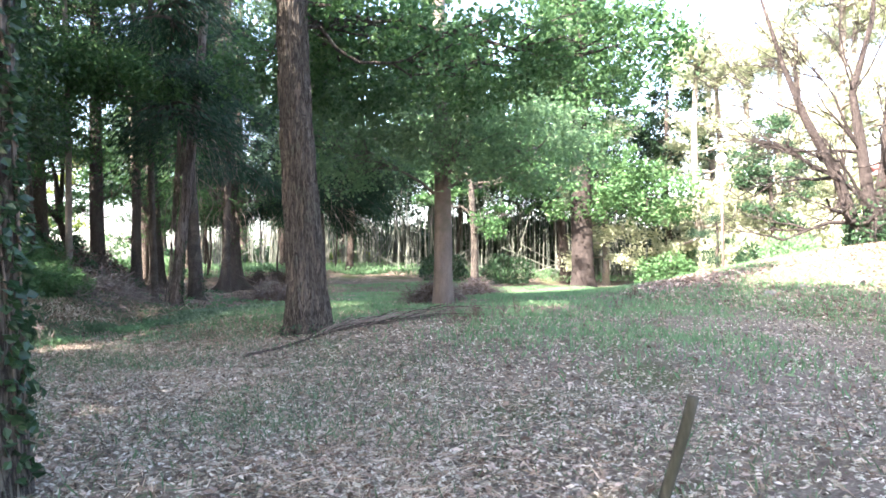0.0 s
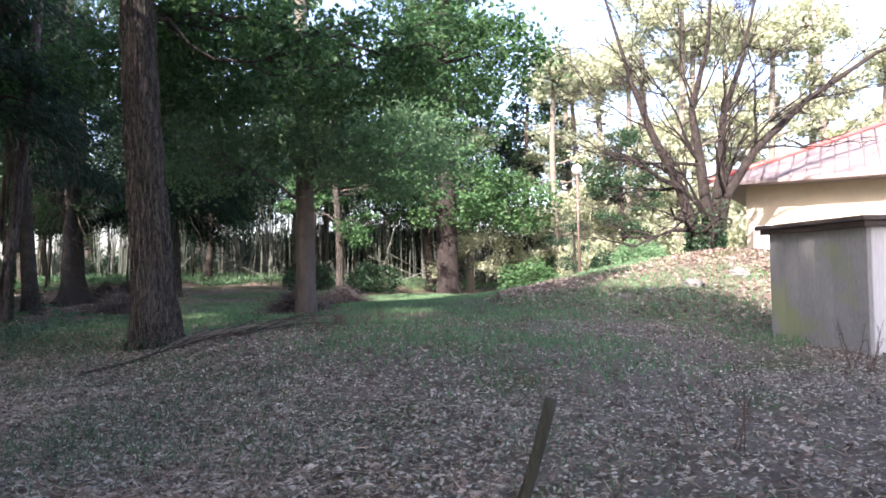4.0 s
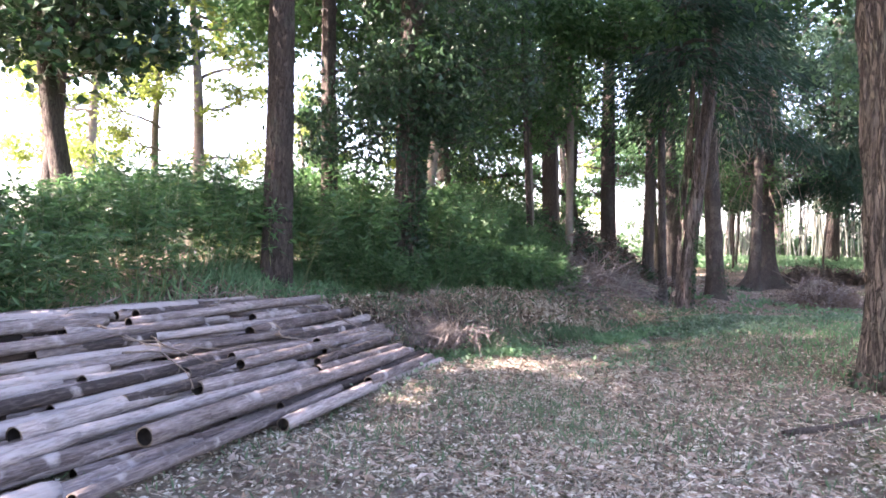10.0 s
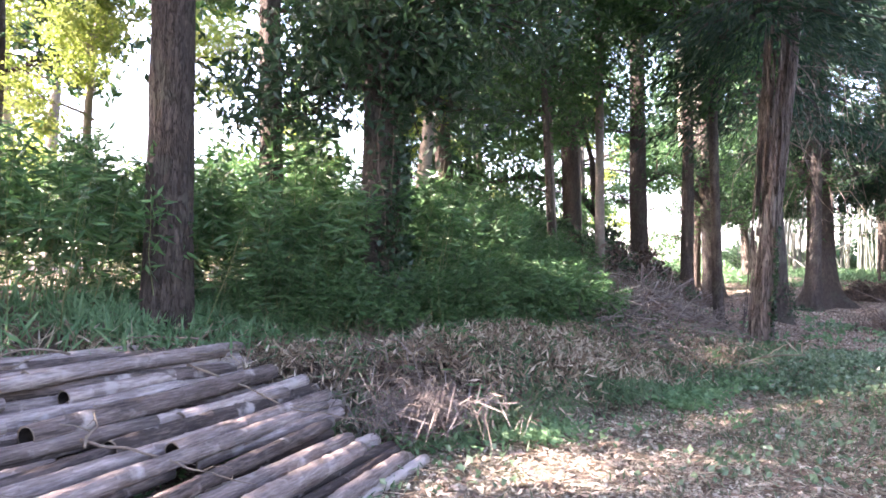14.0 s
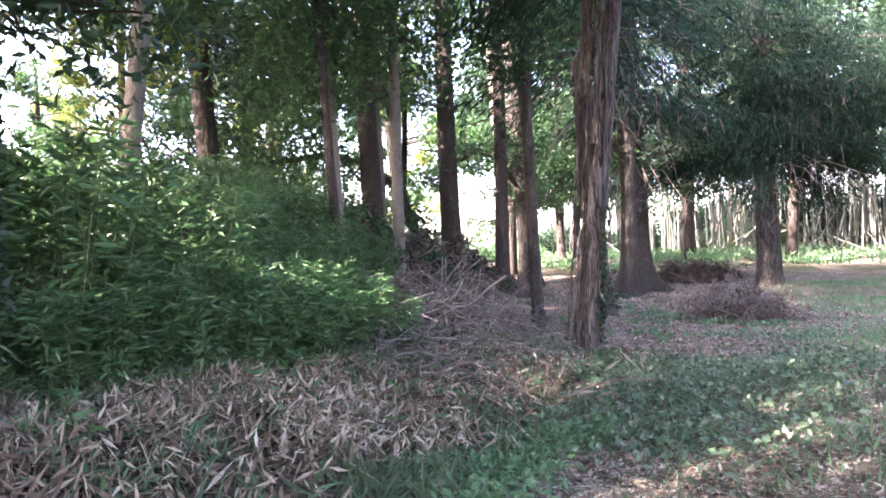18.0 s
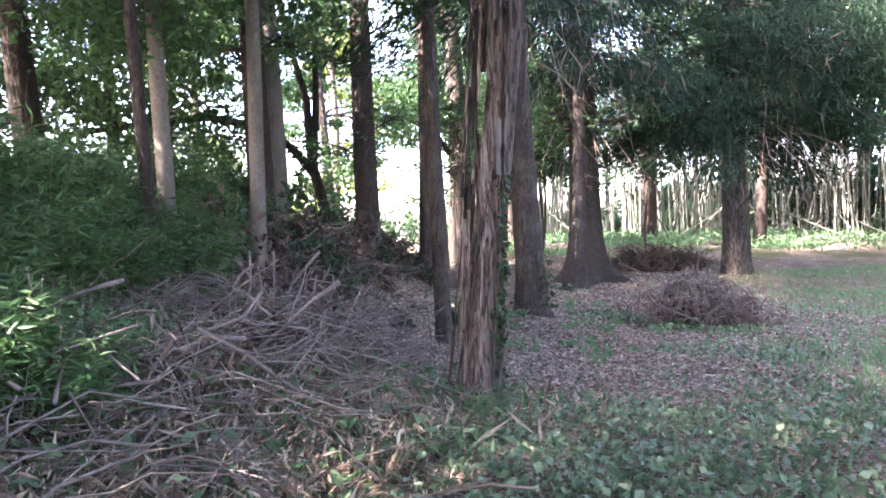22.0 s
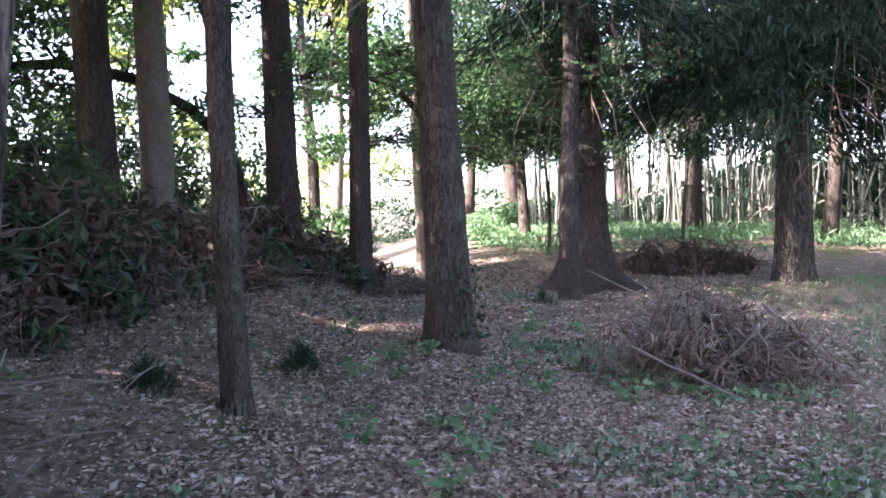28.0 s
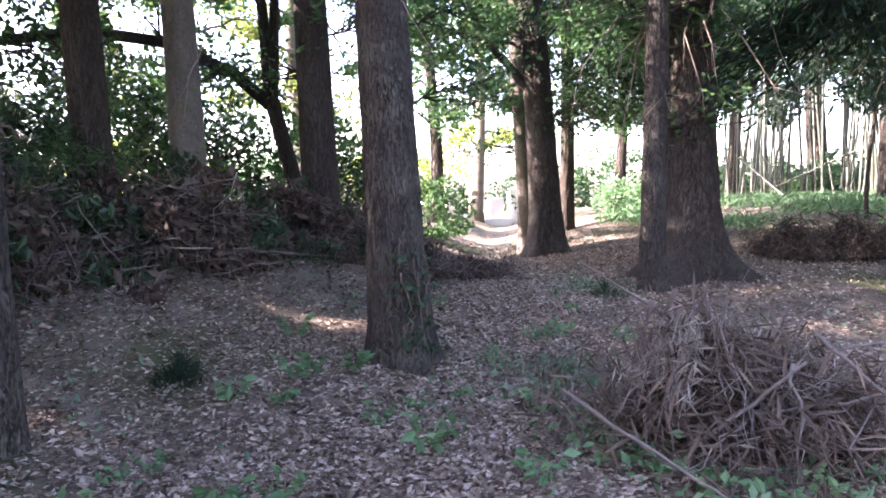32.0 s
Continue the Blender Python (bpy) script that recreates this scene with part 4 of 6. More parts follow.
def thicket():
    g = random.Random(11)
    spots = []
    for i in range(2600):
        y = g.uniform(-6, 17.5)
        foot = float(np.interp(y, FOOT_Y, FOOT_X))
        d = g.uniform(0.45, 6.5)
        x = foot - d
        if y < 6.8 and d > (2.6 if y > 2.5 else 3.4):
            continue
        if d < (0.4 if y > 4.8 else 0.75) and y < 8.5:
            continue
        if y > 7.2 and d < 0.9 + 0.1 * (y - 7.2):
            continue
        if -0.93 * (x + 0.4) + 0.37 * (y - 3.0) < 2.5 and y < 3.8:
            continue
        if min([9] + [math.hypot(x - a, y - b) for a, b in spots]) < 0.62 + 0.05 * d:
            continue
        spots.append((x, y))
    for i, (x, y) in enumerate(spots):
        m = pose(x, y, hz(x, y) - 0.03, g.uniform(-5, 5), g.uniform(-5, 5), g.uniform(0, 360))
        s = SHRUBS[i % 3]
        k = g.uniform(0.9, 1.12) * min(0.9, 0.3 + 0.2 * (float(np.interp(y, FOOT_Y, FOOT_X)) - x)) if y > 7.8 else g.uniform(0.9, 1.15) * (0.85 if x < -2.9 else 1.0)
        if i < 3:
            s.matrix_basis = m
        else:
            copy_thing(s, m @ Matrix.Diagonal((k, k, k, 1)))
    # low sprouts that hang down over the straw at its foot
    for i in range(46):
        y = g.uniform(4.9, 8.0)
        x = float(np.interp(y, FOOT_Y, FOOT_X)) - g.uniform(-0.15, 0.5)
        k = g.uniform(0.36, 0.62)
        copy_thing(SHRUBS[i % 3], pose(x, y, hz(x, y) - 0.03, g.uniform(-14, 14), g.uniform(0, 20), g.uniform(0, 360)) @ Matrix.Diagonal((k * 1.2, k * 1.2, k, 1)))


thicket()


# ---- crowns of the wood ----
def crown_on(t, blobs, leaf, size, aspect=0.5, per=40, tight=0.3, droop=0.0, flat=0.2, bark=M_DARKBARK, limb_r=0.05, name="crown", limbs=True, foot_z=None):
    """Leaves and limbs for a tree that stands already; blobs from its foot."""
    pts, hubs = cluster_points(blobs, per, tight)
    hp = Heap()
    hp.add(*leaves(pts, size, aspect, droop, flat))
    hp.make(name, leaf, t, smooth_shade=False)
    if limbs:
        for hub, b in zip(hubs, blobs):
            hp = Heap()
            c = np.array(b[:3])
            zs = max(2.0, c[2] + 0.25 * math.hypot(c[0], c[1]) * (1 if droop else -1))
            lp, fine = limb_into(hp, (0, 0, zs), c, limb_r, 3, 0.0)
            for h in hub[:: max(1, len(hub) // 10)]:
                fine.add(*tube(wander(lp[rng.integers(3, 9)], h, 6, 0.08), np.linspace(0.018, 0.004, 6), 4))
            make_limb(hp, fine, bark, t)


def cedar_crown(t, low, high, radius, n, seed, size=0.23, whorls=9, dead=0):
    """Drooping cedar sprays > branch by branch: each limb bends down and carries sprays along its outer half."""
    g = np.random.default_rng(seed)
    pts, outs, dpts = [], [], []
    hp = Heap()
    per_limb = max(20, n // (whorls * 5))
    for w in range(whorls):
        z = low + (high - low) * (w + g.uniform(0, 0.8)) / whorls
        for k in range(5):
            a = g.uniform(0, 6.283)
            rad = radius * (1 - 0.45 * w / whorls) * g.uniform(0.6, 1.1)
            end = np.array([math.cos(a) * rad, math.sin(a) * rad, z - 0.28 * rad])
            p = wander((0, 0, z + 0.15 * rad), end, 9, 0.05, -0.1 * rad)
            hp.add(*tube(p, np.linspace(0.03 + 0.008 * radius, 0.005, 9), 5))
            f = g.uniform(0.3, 1.0, per_limb) ** 0.8 * 8
            c = np.stack([np.interp(f, range(9), p[:, i]) for i in range(3)], 1)
            side = g.normal(0, 1, (per_limb, 3)) * np.array([0.3, 0.3, 0.12])
            hang = np.abs(g.normal(0, 0.22, per_limb))
            c = c + side
            c[:, 2] -= hang
            pts.append(c)
            o = np.tile(np.array([math.cos(a), math.sin(a), -0.7]) * 1.6, (per_limb, 1))
            outs.append(o)
            if dead and g.uniform() < 0.5:
                dpts.append(c[: dead] - np.array([0, 0, 0.3]))
    hp.make("twig_tangle", M_DARKBARK, t)
    h2 = Heap()
    h2.add(*leaves(np.vstack(pts), size, 0.16, 0.2, 0.0, np.vstack(outs), 0.7))
    h2.make("crown", M_CEDAR, t, smooth_shade=False)
    if dpts:
        h3 = Heap()
        c = np.vstack(dpts)
        h3.add(*leaves(c, size * 1.6, 0.08, 1.6))
        h3.make("dead_sprays", M_DEADSPRAY, t, "hanging brown withered sprays", smooth_shade=False)


CEDARS = {0: (4.6, 10.5, 2.2, 9000), 2: (4.8, 12.5, 2.9, 14000), 3: (4.7, 13.5, 3.3, 17000), 5: (2.9, 11.5, 4.2, 26000), 6: (3.2, 12.5, 3.8, 16000),
          7: (5.4, 12.5, 2.6, 6000), 11: (7.4, 12.5, 2.4, 3600), 12: (7.4, 12.5, 2.2, 3200), 4: (4.6, 10.5, 2.0, 6000), 15: (6.0, 10.8, 1.9, 4000), 16: (6.0, 10.8, 1.8, 3500)}
for i, (lo, hi, rad, n) in CEDARS.items():
    cedar_crown(wood[i], lo, hi, rad, n, 100 + i, dead=30 if i in (5, 3, 2) else 0)
crown_on(wood[5], [(-0.4, -1.2, 4.4, 2.6, 2.0, 1.0, 6000), (-2.0, -1.6, 3.8, 1.5, 1.4, 0.8, 3400), (1.8, -1.4, 3.8, 1.7, 1.5, 0.9, 4000), (0, -2.6, 5.4, 2.4, 1.6, 0.9, 4500), (-0.6, -1.6, 6.7, 2.9, 2.2, 0.9, 5500), (2.4, -1.8, 5.2, 1.8, 1.6, 1.0, 4500), (3.4, -2.2, 6.6, 1.8, 1.8, 1.0, 4000)], M_CEDAR, 0.23, 0.15, per=60, tight=0.35, droop=1.2)
crown_on(wood[1], [(0.2, 0, 5.2, 1.2, 1.2, 0.9, 1800), (0, 0, 7.5, 1.6, 1.6, 1.2, 1800)], M_BROAD, 0.12, 0.5)
crown_on(wood[8], [(0.3, 0.4, 4.6, 1.4, 1.4, 0.9, 2200), (-0.3, 0, 6.6, 1.6, 1.6, 1.1, 1800)], M_BROAD, 0.12, 0.5)
crown_on(wood[9], [(-1.6, 1, 6.4, 2.0, 2.0, 1.2, 3200), (1.2, 0.6, 8.5, 2.4, 2.4, 1.4, 2500)], M_BROAD, 0.15, 0.55)
crown_on(wood[10], [(-0.6, 0.2, 3.6, 1.3, 1.2, 0.8, 2400), (0, 0, 5.4, 1.5, 1.5, 1.0, 2000)], M_BROAD, 0.12, 0.5)
crown_on(wood[13], [(-2.0, 0.2, 4.6, 1.5, 1.5, 0.9, 2500), (1.8, 0.5, 5.2, 1.8, 1.8, 1.2, 3500), (0, 0.5, 8.5, 2.6, 2.6, 1.6, 1200)], M_BROAD, 0.15, 0.55)
hp = Heap()
arch = np.array([(-0.05, 0, 2.7), (-0.3, -0.05, 3.2), (-0.85, -0.1, 3.9), (-1.25, -0.15, 4.3), (-1.8, -0.2, 4.45), (-2.8, -0.3, 4.4), (-3.9, -0.4, 4.5)])
hp.add(*tube(arch, [0.1, 0.09, 0.08, 0.07, 0.06, 0.045, 0.02], 9, True, 0.04))
for k in (3, 4, 5, 6):
    hp.add(*tube(wander(arch[k], arch[k] + rng.normal(0, 0.4, 3) + [-0.2, 0, 0.4], 6, 0.1), np.linspace(0.02, 0.005, 6), 5))
hp.make("long_limb", M_DARKBARK, wood[13], "arching limb")
crown_on(wood[14], [(1.3, -0.6, 3.6, 1.5, 1.5, 1.0, 5000), (2.6, 0, 4.4, 1.6, 1.6, 1.2, 4500), (-0.8, 0, 4.8, 1.4, 1.4, 1.0, 2500), (0, 0, 6.8, 2.4, 2.4, 1.6, 2400)], M_DARKLEAF, 0.15, 0.5)
crown_on(wood[17], [(0.15, -0.1, 3.2, 0.9, 0.8, 0.8, 3000), (-0.5, -0.4, 3.1, 0.5, 0.5, 0.4, 800), (0.4, 0.2, 4.8, 1.5, 1.5, 1.0, 3800), (1.3, 0.8, 3.6, 0.9, 0.9, 0.6, 1700), (-0.9, -0.5, 2.4, 0.8, 0.7, 0.45, 1400), (0.7, 0.3, 2.5, 0.6, 0.6, 0.45, 1000)],
         M_DARKLEAF, 0.11, 0.42, per=30, tight=0.22, droop=0.6, limb_r=0.04)
crown_on(wood[16], [(0.9, -0.1, 2.9, 0.6, 0.6, 0.6, 1400)], M_DARKLEAF, 0.11, 0.45, per=30, tight=0.22, droop=0.5, limb_r=0.025)
crown_on(wood[18], [(0.6, 1.0, 4.6, 2.0, 1.8, 1.1, 4200), (-1.5, -0.6, 5.2, 2.0, 1.8, 1.2, 3800), (0, 0, 8, 2.6, 2.6, 1.5, 6500)], M_DARKLEAF, 0.13, 0.45)
crown_on(wood[19], [(-0.8, 0.5, 4.3, 1.3, 1.3, 0.8, 2200), (-1.2, 0.2, 3.4, 1.2, 1.0, 0.6, 1400), (0.2, 1.6, 4.0, 1.2, 1.2, 0.7, 1500), (0.9, 0.6, 5.0, 1.5, 1.5, 0.9, 2600), (1.2, 0.2, 7.0, 1.8, 1.8, 1.2, 2200)], M_BROAD, 0.12, 0.5)
crown_on(wood[20], [(0, 0.4, 4.4, 1.2, 1.2, 0.9, 1800), (0, 0, 6.6, 1.4, 1.4, 1.1, 1500)], M_BROAD, 0.12, 0.5)
crown_on(wood[22], [(-1.0, 0.6, 5.2, 1.4, 1.4, 0.9, 2500), (-0.6, -0.4, 7.5, 2.2, 2.2, 1.2, 2200)], M_DARKLEAF, 0.12, 0.5)


# unseen high crowns, added above the view to shade the floor
for i, n, r in ((8, 2200, 2.6), (10, 7000, 3.0), (20, 7000, 3.0), (1, 2000, 2.6), (22, 5500, 3.0), (21, 1200, 2.2), (15, 4500, 2.6), (16, 4500, 2.4), (17, 7500, 3.0), (7, 4500, 2.8), (9, 2200, 2.6)):
    crown_on(wood[i], [(0, 0, 10.2, r, r, 0.9, n)], M_BROAD, 0.2, 0.5, per=70, limb_r=0.03, name="high_crown")
crown_on(wood[19], [(1.2, 0.3, 10.2, 3.2, 3.2, 0.9, 8000)], M_BROAD, 0.2, 0.5, per=70, limb_r=0.03, name="high_crown")


crown_on(wood[16], [(-1.5, 2.2, 9, 2.6, 2.4, 0.9, 5000)], M_BROAD, 0.2, 0.5, per=70, limb_r=0.03, name="high_crown")
crown_on(wood[19], [(-2.5, -0.5, 8.8, 2.4, 2.4, 0.9, 5000)], M_BROAD, 0.2, 0.5, per=70, limb_r=0.03, name="high_crown")
crown_on(wood[15], [(0.5, -2.0, 8.6, 2.2, 2.0, 0.9, 5000)], M_BROAD, 0.2, 0.5, per=70, limb_r=0.03, name="high_crown")
# unseen trees behind the thicket and the start, high crowns added against the sun
for x, y in ((-9.5, 7.7), (-4.6, -10.9), (-6.0, -7.6)):
    tree("beech_tree", "unseen tall tree with a high leafy crown, added to block the sun", x, y, 0.17, 11, M_BARK, M_BROAD,
         [(0, 0, 8.2, 2.3, 2.3, 0.9, 4200), (0.4, 0.5, 9.8, 2.2, 2.4, 1.0, 4200), (-0.6, -0.8, 9.0, 2.0, 2.0, 0.9, 2500)], 0.2, 0.5, sides=16)
tree("maple_tree", "low dark-leaved maple behind the bamboo poles", -5.3, 4.2, 0.14, 5.5, M_DARKBARK, M_DARKLEAF,
     [(0.3, -0.6, 2.9, 1.3, 1.0, 0.7, 2600), (-0.5, 0.0, 3.8, 1.4, 1.2, 0.8, 2600), (0.8, 0.3, 4.4, 1.3, 1.1, 0.7, 2000)], 0.13, 0.8, bend=0.12, tight=0.25)


# young evergreens in front of the grove
for x, y, top, n in ((11.6, 25.0, 5.5, 900), (12.9, 28.0, 6.0, 1000), (16.2, 26.5, 5.5, 900), (20.5, 27.5, 6.0, 900)):
    tree("young_evergreen", "slim young evergreen with dark glossy leaves before the grove", x, y, 0.05, top, M_DARKBARK, M_DARKLEAF,
         [(0.3, 0.1, 3.0, 0.8, 0.8, 0.5, n), (-0.4, 0.1, 3.9, 0.9, 0.8, 0.5, n), (0.2, -0.3, 4.9, 0.8, 0.8, 0.5, n)], 0.15, 0.5, flare=0.2, amount=0.02, sides=10, tight=0.25, bend=0.1)


def hanging_twigs(t, n, low, high, radius, angle, spread):
    """Long bare dead branches that hang from the lower limbs of a tree, each a part."""
    for _ in range(n):
        a = rng.normal(angle, spread)
        z = rng.uniform(low, high)
        d = np.array([math.cos(a), math.sin(a), 0.0])
        r0, r1 = radius * rng.uniform(0.05, 0.5), radius * rng.uniform(0.6, 1.1)
        p = np.array([d * r0 * 0.3 + [0, 0, z + 0.25], d * r0 + [0, 0, z + 0.2], d * (r0 + r1) / 2 + [0, 0, z], d * r1 + [0, 0, z - rng.uniform(0.3, 0.8)], d * (r1 + 0.2) + [0, 0, z - rng.uniform(0.9, 1.5)]])
        p = p + rng.normal(0, 0.06, p.shape)
        hp = Heap()
        hp.add(*tube(p, [0.022, 0.018, 0.014, 0.009, 0.004], 5))
        for _k in range(7):
            k = rng.integers(1, 5)
            e = p[k] + rng.normal(0, 0.18, 3) + d * 0.2 - [0, 0, rng.uniform(0.2, 0.7)]
            hp.add(*tube(wander(p[k], e, 5, 0.1), np.linspace(0.007, 0.002, 5), 3))
        hp.make("dead_branch", M_TWIG, t)


hanging_twigs(wood[5], 46, 3.2, 6.2, 2.6, -1.9, 0.8)
hanging_twigs(wood[3], 20, 3.2, 6.0, 2.0, -1.8, 0.8)
hanging_twigs(wood[2], 16, 3.4, 6.0, 1.5, -1.8, 0.9)


# more crowns out of view, placed where they block sun on floor and brush
for i, b in ((19, (-1.2, 0.4, 7.0, 2.2, 2.2, 0.8, 2400)), (10, (-1.5, -0.5, 6.9, 2.0, 2.0, 0.8, 2200)), (17, (-0.6, 1.8, 6.9, 2.0, 2.0, 0.8, 2200)), (18, (-2.6, -1.6, 8.2, 2.4, 2.4, 0.9, 2200)), (18, (-2.4, 1.8, 8.6, 2.4, 2.4, 0.9, 2200)), (19, (-2.0, 0.9, 6.7, 2.0, 1.8, 0.8, 2600)), (16, (-1.4, 0.2, 6.2, 1.9, 1.9, 0.8, 2400)), (19, (-3.4, 2.4, 7.4, 2.0, 1.8, 0.8, 2400)), (19, (-2.9, -1.2, 6.4, 1.7, 1.6, 0.7, 2200)), (20, (-2.2, -0.8, 5.3, 1.5, 1.4, 0.7, 2000)), (19, (-1.4, -0.1, 5.4, 1.6, 1.5, 0.7, 1300)), (19, (-3.4, 0.7, 6.0, 1.6, 1.6, 0.6, 1700))):
    crown_on(wood[i], [b], M_BROAD, 0.2, 0.5, per=70, limb_r=0.03, name="high_crown")


crown_on(wood[16], [(-0.85, 1.8, 4.6, 1.6, 1.6, 0.6, 2600)], M_BROAD, 0.18, 0.5, per=70, limb_r=0.03, name="high_crown")
crown_on(wood[1], [(-1.4, -1.2, 6.4, 2.2, 2.2, 0.6, 3600)], M_BROAD, 0.16, 0.5, per=70, limb_r=0.03, name="high_crown")
crown_on(wood[8], [(0.0, -1.0, 6.4, 2.0, 2.2, 0.6, 3200)], M_BROAD, 0.16, 0.5, per=70, limb_r=0.03, name="high_crown")
for i in (2,):
    crown_on(wood[i], [(-0.6, 0, 11.5, 2.6, 2.6, 0.9, 3200)], M_BROAD, 0.2, 0.5, per=70, limb_r=0.03, name="high_crown")
crown_on(oak, [(-3.0, -1.5, 8.6, 2.2, 2.0, 0.9, 2600), (-3.4, 1.6, 8.8, 2.2, 2.0, 0.9, 2400)], M_BROAD, 0.18, 0.5, per=70, limb_r=0.05, name="high_crown")


# understory sprays between the trunks of the bank
for i in (7, 9, 11, 12, 21, 13, 3, 4):
    g = random.Random(50 + i)
    blobs = [(g.uniform(-1.3, 1.3), g.uniform(-0.6, 1.3), g.uniform(2.3, 5.2), g.uniform(0.7, 1.2), g.uniform(0.7, 1.2), 0.4, 330) for _ in range(4)]
    crown_on(wood[i], blobs, M_BROAD, 0.11, 0.5, per=26, tight=0.22, flat=0.35, limb_r=0.022, name="low_spray")


# the slender tree whose long limb crosses the stand
def crooked_tree():
    x, y = 4.25, 20.75
    z0 = hz(x, y)
    t = thing("crooked_tree", "slender dark tree with one long arching limb", "tree", (x, y, z0), 0, "trees of the wood")
    hp = Heap()
    fork = np.array([-0.15, 0, 3.04 - z0 + 0.2])
    base = np.array([0.35, 0, -0.1])
    p = np.array([base, base + (fork - base) * 0.4 + [0.06, 0, 0], fork, fork + [-0.1, 0, 1.5], fork + [-0.55, 0, 3.2], fork + [-0.9, 0, 6]])
    hp.add(*tube(p, [0.15, 0.13, 0.12, 0.085, 0.065, 0.04], 14, True, 0.02))
    hp.make("trunk", M_DARKBARK, t)
    h2 = Heap()
    h2.add(*tube(np.array([fork + [0.03, 0, -0.1], fork + [0.12, 0, 1.4], fork + [0.15, 0, 3.5], fork + [0.4, 0.2, 6]]), [0.1, 0.08, 0.07, 0.04], 10, True, 0.02))
    h2.make("limb", M_DARKBARK, t)
    h3 = Heap()
    arch = np.array([fork + [0, 0, -0.15], fork + [-0.5, -0.4, 0.35], fork + [-1.3, -1.0, 0.72], fork + [-2.2, -1.6, 0.8], fork + [-3.3, -2.2, 0.55], fork + [-4.6, -2.8, 0.25], fork + [-6.0, -3.2, 0.7]])
    h3.add(*tube(arch, [0.11, 0.1, 0.095, 0.085, 0.07, 0.05, 0.02], 9, True, 0.03))
    for k in (2, 3, 4, 5, 6):
        for _ in range(3):
            h3.add(*tube(wander(arch[k], arch[k] + rng.normal(0, 0.5, 3) + [-0.3, 0, 0.6], 6, 0.1), np.linspace(0.025, 0.005, 6), 5))
    h3.make("long_limb", M_DARKBARK, t, "arching limb")
    crown_on(t, [(-5.0, -2.6, 4.0, 1.5, 1.3, 0.8, 2600), (-2.6, -1.4, 4.4, 1.4, 1.2, 0.8, 2200), (0, 0, 5.4, 1.6, 1.6, 1.1, 2200), (0, 0, 7.8, 2.2, 2.2, 1.4, 2200)], M_BROAD, 0.13, 0.5, limbs=False)


crooked_tree()


# ---- background trees, copies of four kinds ----
def wild_tree(kind, leaf, bark, seed, n, size, low=2.2):
    g = np.random.default_rng(seed)
    t = thing(kind[0], kind[1], "tree", (0, 0, 0), 0, "trees round the wood")
    (v, q, tr), line = trunk_mesh(0, 0, 0.2, 10, (0.01 * g.normal(), 0.01 * g.normal()), 0.15, 14, 0.4, 0.04, 0.6, seed, 0.0, 0.5)
    mesh_np("trunk", v, [q, tr], bark, t)
    blobs = []
    for k in range(13):
        a = g.uniform(0, 6.283)
        z = g.uniform(low, 11)
        rr = 2.6 * (1 - abs(z - 5) / 9) * g.uniform(0.5, 1)
        blobs.append((rr * math.cos(a), rr * math.sin(a), z, g.uniform(0.8, 1.5), g.uniform(0.8, 1.5), g.uniform(0.45, 0.85), int(n / 13)))
    crown_on(t, blobs, leaf, size, 0.55, 110, 0.3, bark=bark, limb_r=0.06)
    return t


KINDS = [wild_tree(("maple_tree", "sunlit maple with yellow-green leaves behind the thicket"), M_YELLOWLEAF, M_PALEBARK, 21, 9000, 0.16),
         wild_tree(("evergreen_tree", "dense evergreen tree at the edge of the wood; unseen ones added to block sun"), M_DARKLEAF, M_DARKBARK, 22, 9000, 0.2),
         wild_tree(("beech_tree", "leafy green tree standing behind the trunks"), M_BROAD, M_BARK, 23, 5600, 0.19),
         wild_tree(("hill_tree", "tall yellow-green tree beyond the mound, sun glare put into its pale leaves"), M_HILLLEAF_GLARE, M_PALEBARK, 24, 7800, 0.19, 0.8)]
KIND_USED = [False] * 4


def plant(kind, x, y, s=1.0, rz=0.0):
    m = pose(x, y, hz(x, y) - 0.1, 0, 0, rz)
    if not KIND_USED[kind]:
        KIND_USED[kind] = True
        KINDS[kind].matrix_basis = m @ Matrix.Diagonal((s, s, s, 1))
        return KINDS[kind]
    return copy_thing(KINDS[kind], m @ Matrix.Diagonal((s, s, s, 1)) @ Matrix.Diagonal((*[1 / v for v in KINDS[kind].scale], 1)))


# sunlit trees beyond the thicket; evergreens mostly out of view, added to block sun
for k, x, y, s, r in [
        (0, -9, 19, 1.1, 140), (0, -5.2, 25, 0.5, 200), (0, -15, 24, 1.3, 310), (0, -7.5, 12.5, 0.62, 10), (1, -7.5, 0.5, 1.0, 33), (1, -8.5, -4.5, 1.3, 123), (1, -8, -9.5, 1.35, 213),
        (1, -12, -2, 1.35, 303), (1, -6.3, -2.3, 0.85, 60), (1, -12, -8, 1.5, 13), (1, -10, -6.5, 1.5, 200), (1, -6.5, -13, 1.5, 300), (1, -14, -13, 1.6, 40), (1, -10.5, 10.5, 1.3, 100), (1, -13.5, 13, 1.5, 20), (1, -13, 17, 1.5, 250), (1, -9, -1, 1.2, 190)]:
    plant(k, x, y, s, r)
for k, x, y, s, r in [
        (2, -10, -7, 1.0, 20), (1, -6, -14, 1.0, 70)]:
    plant(k, x, y, s, r)
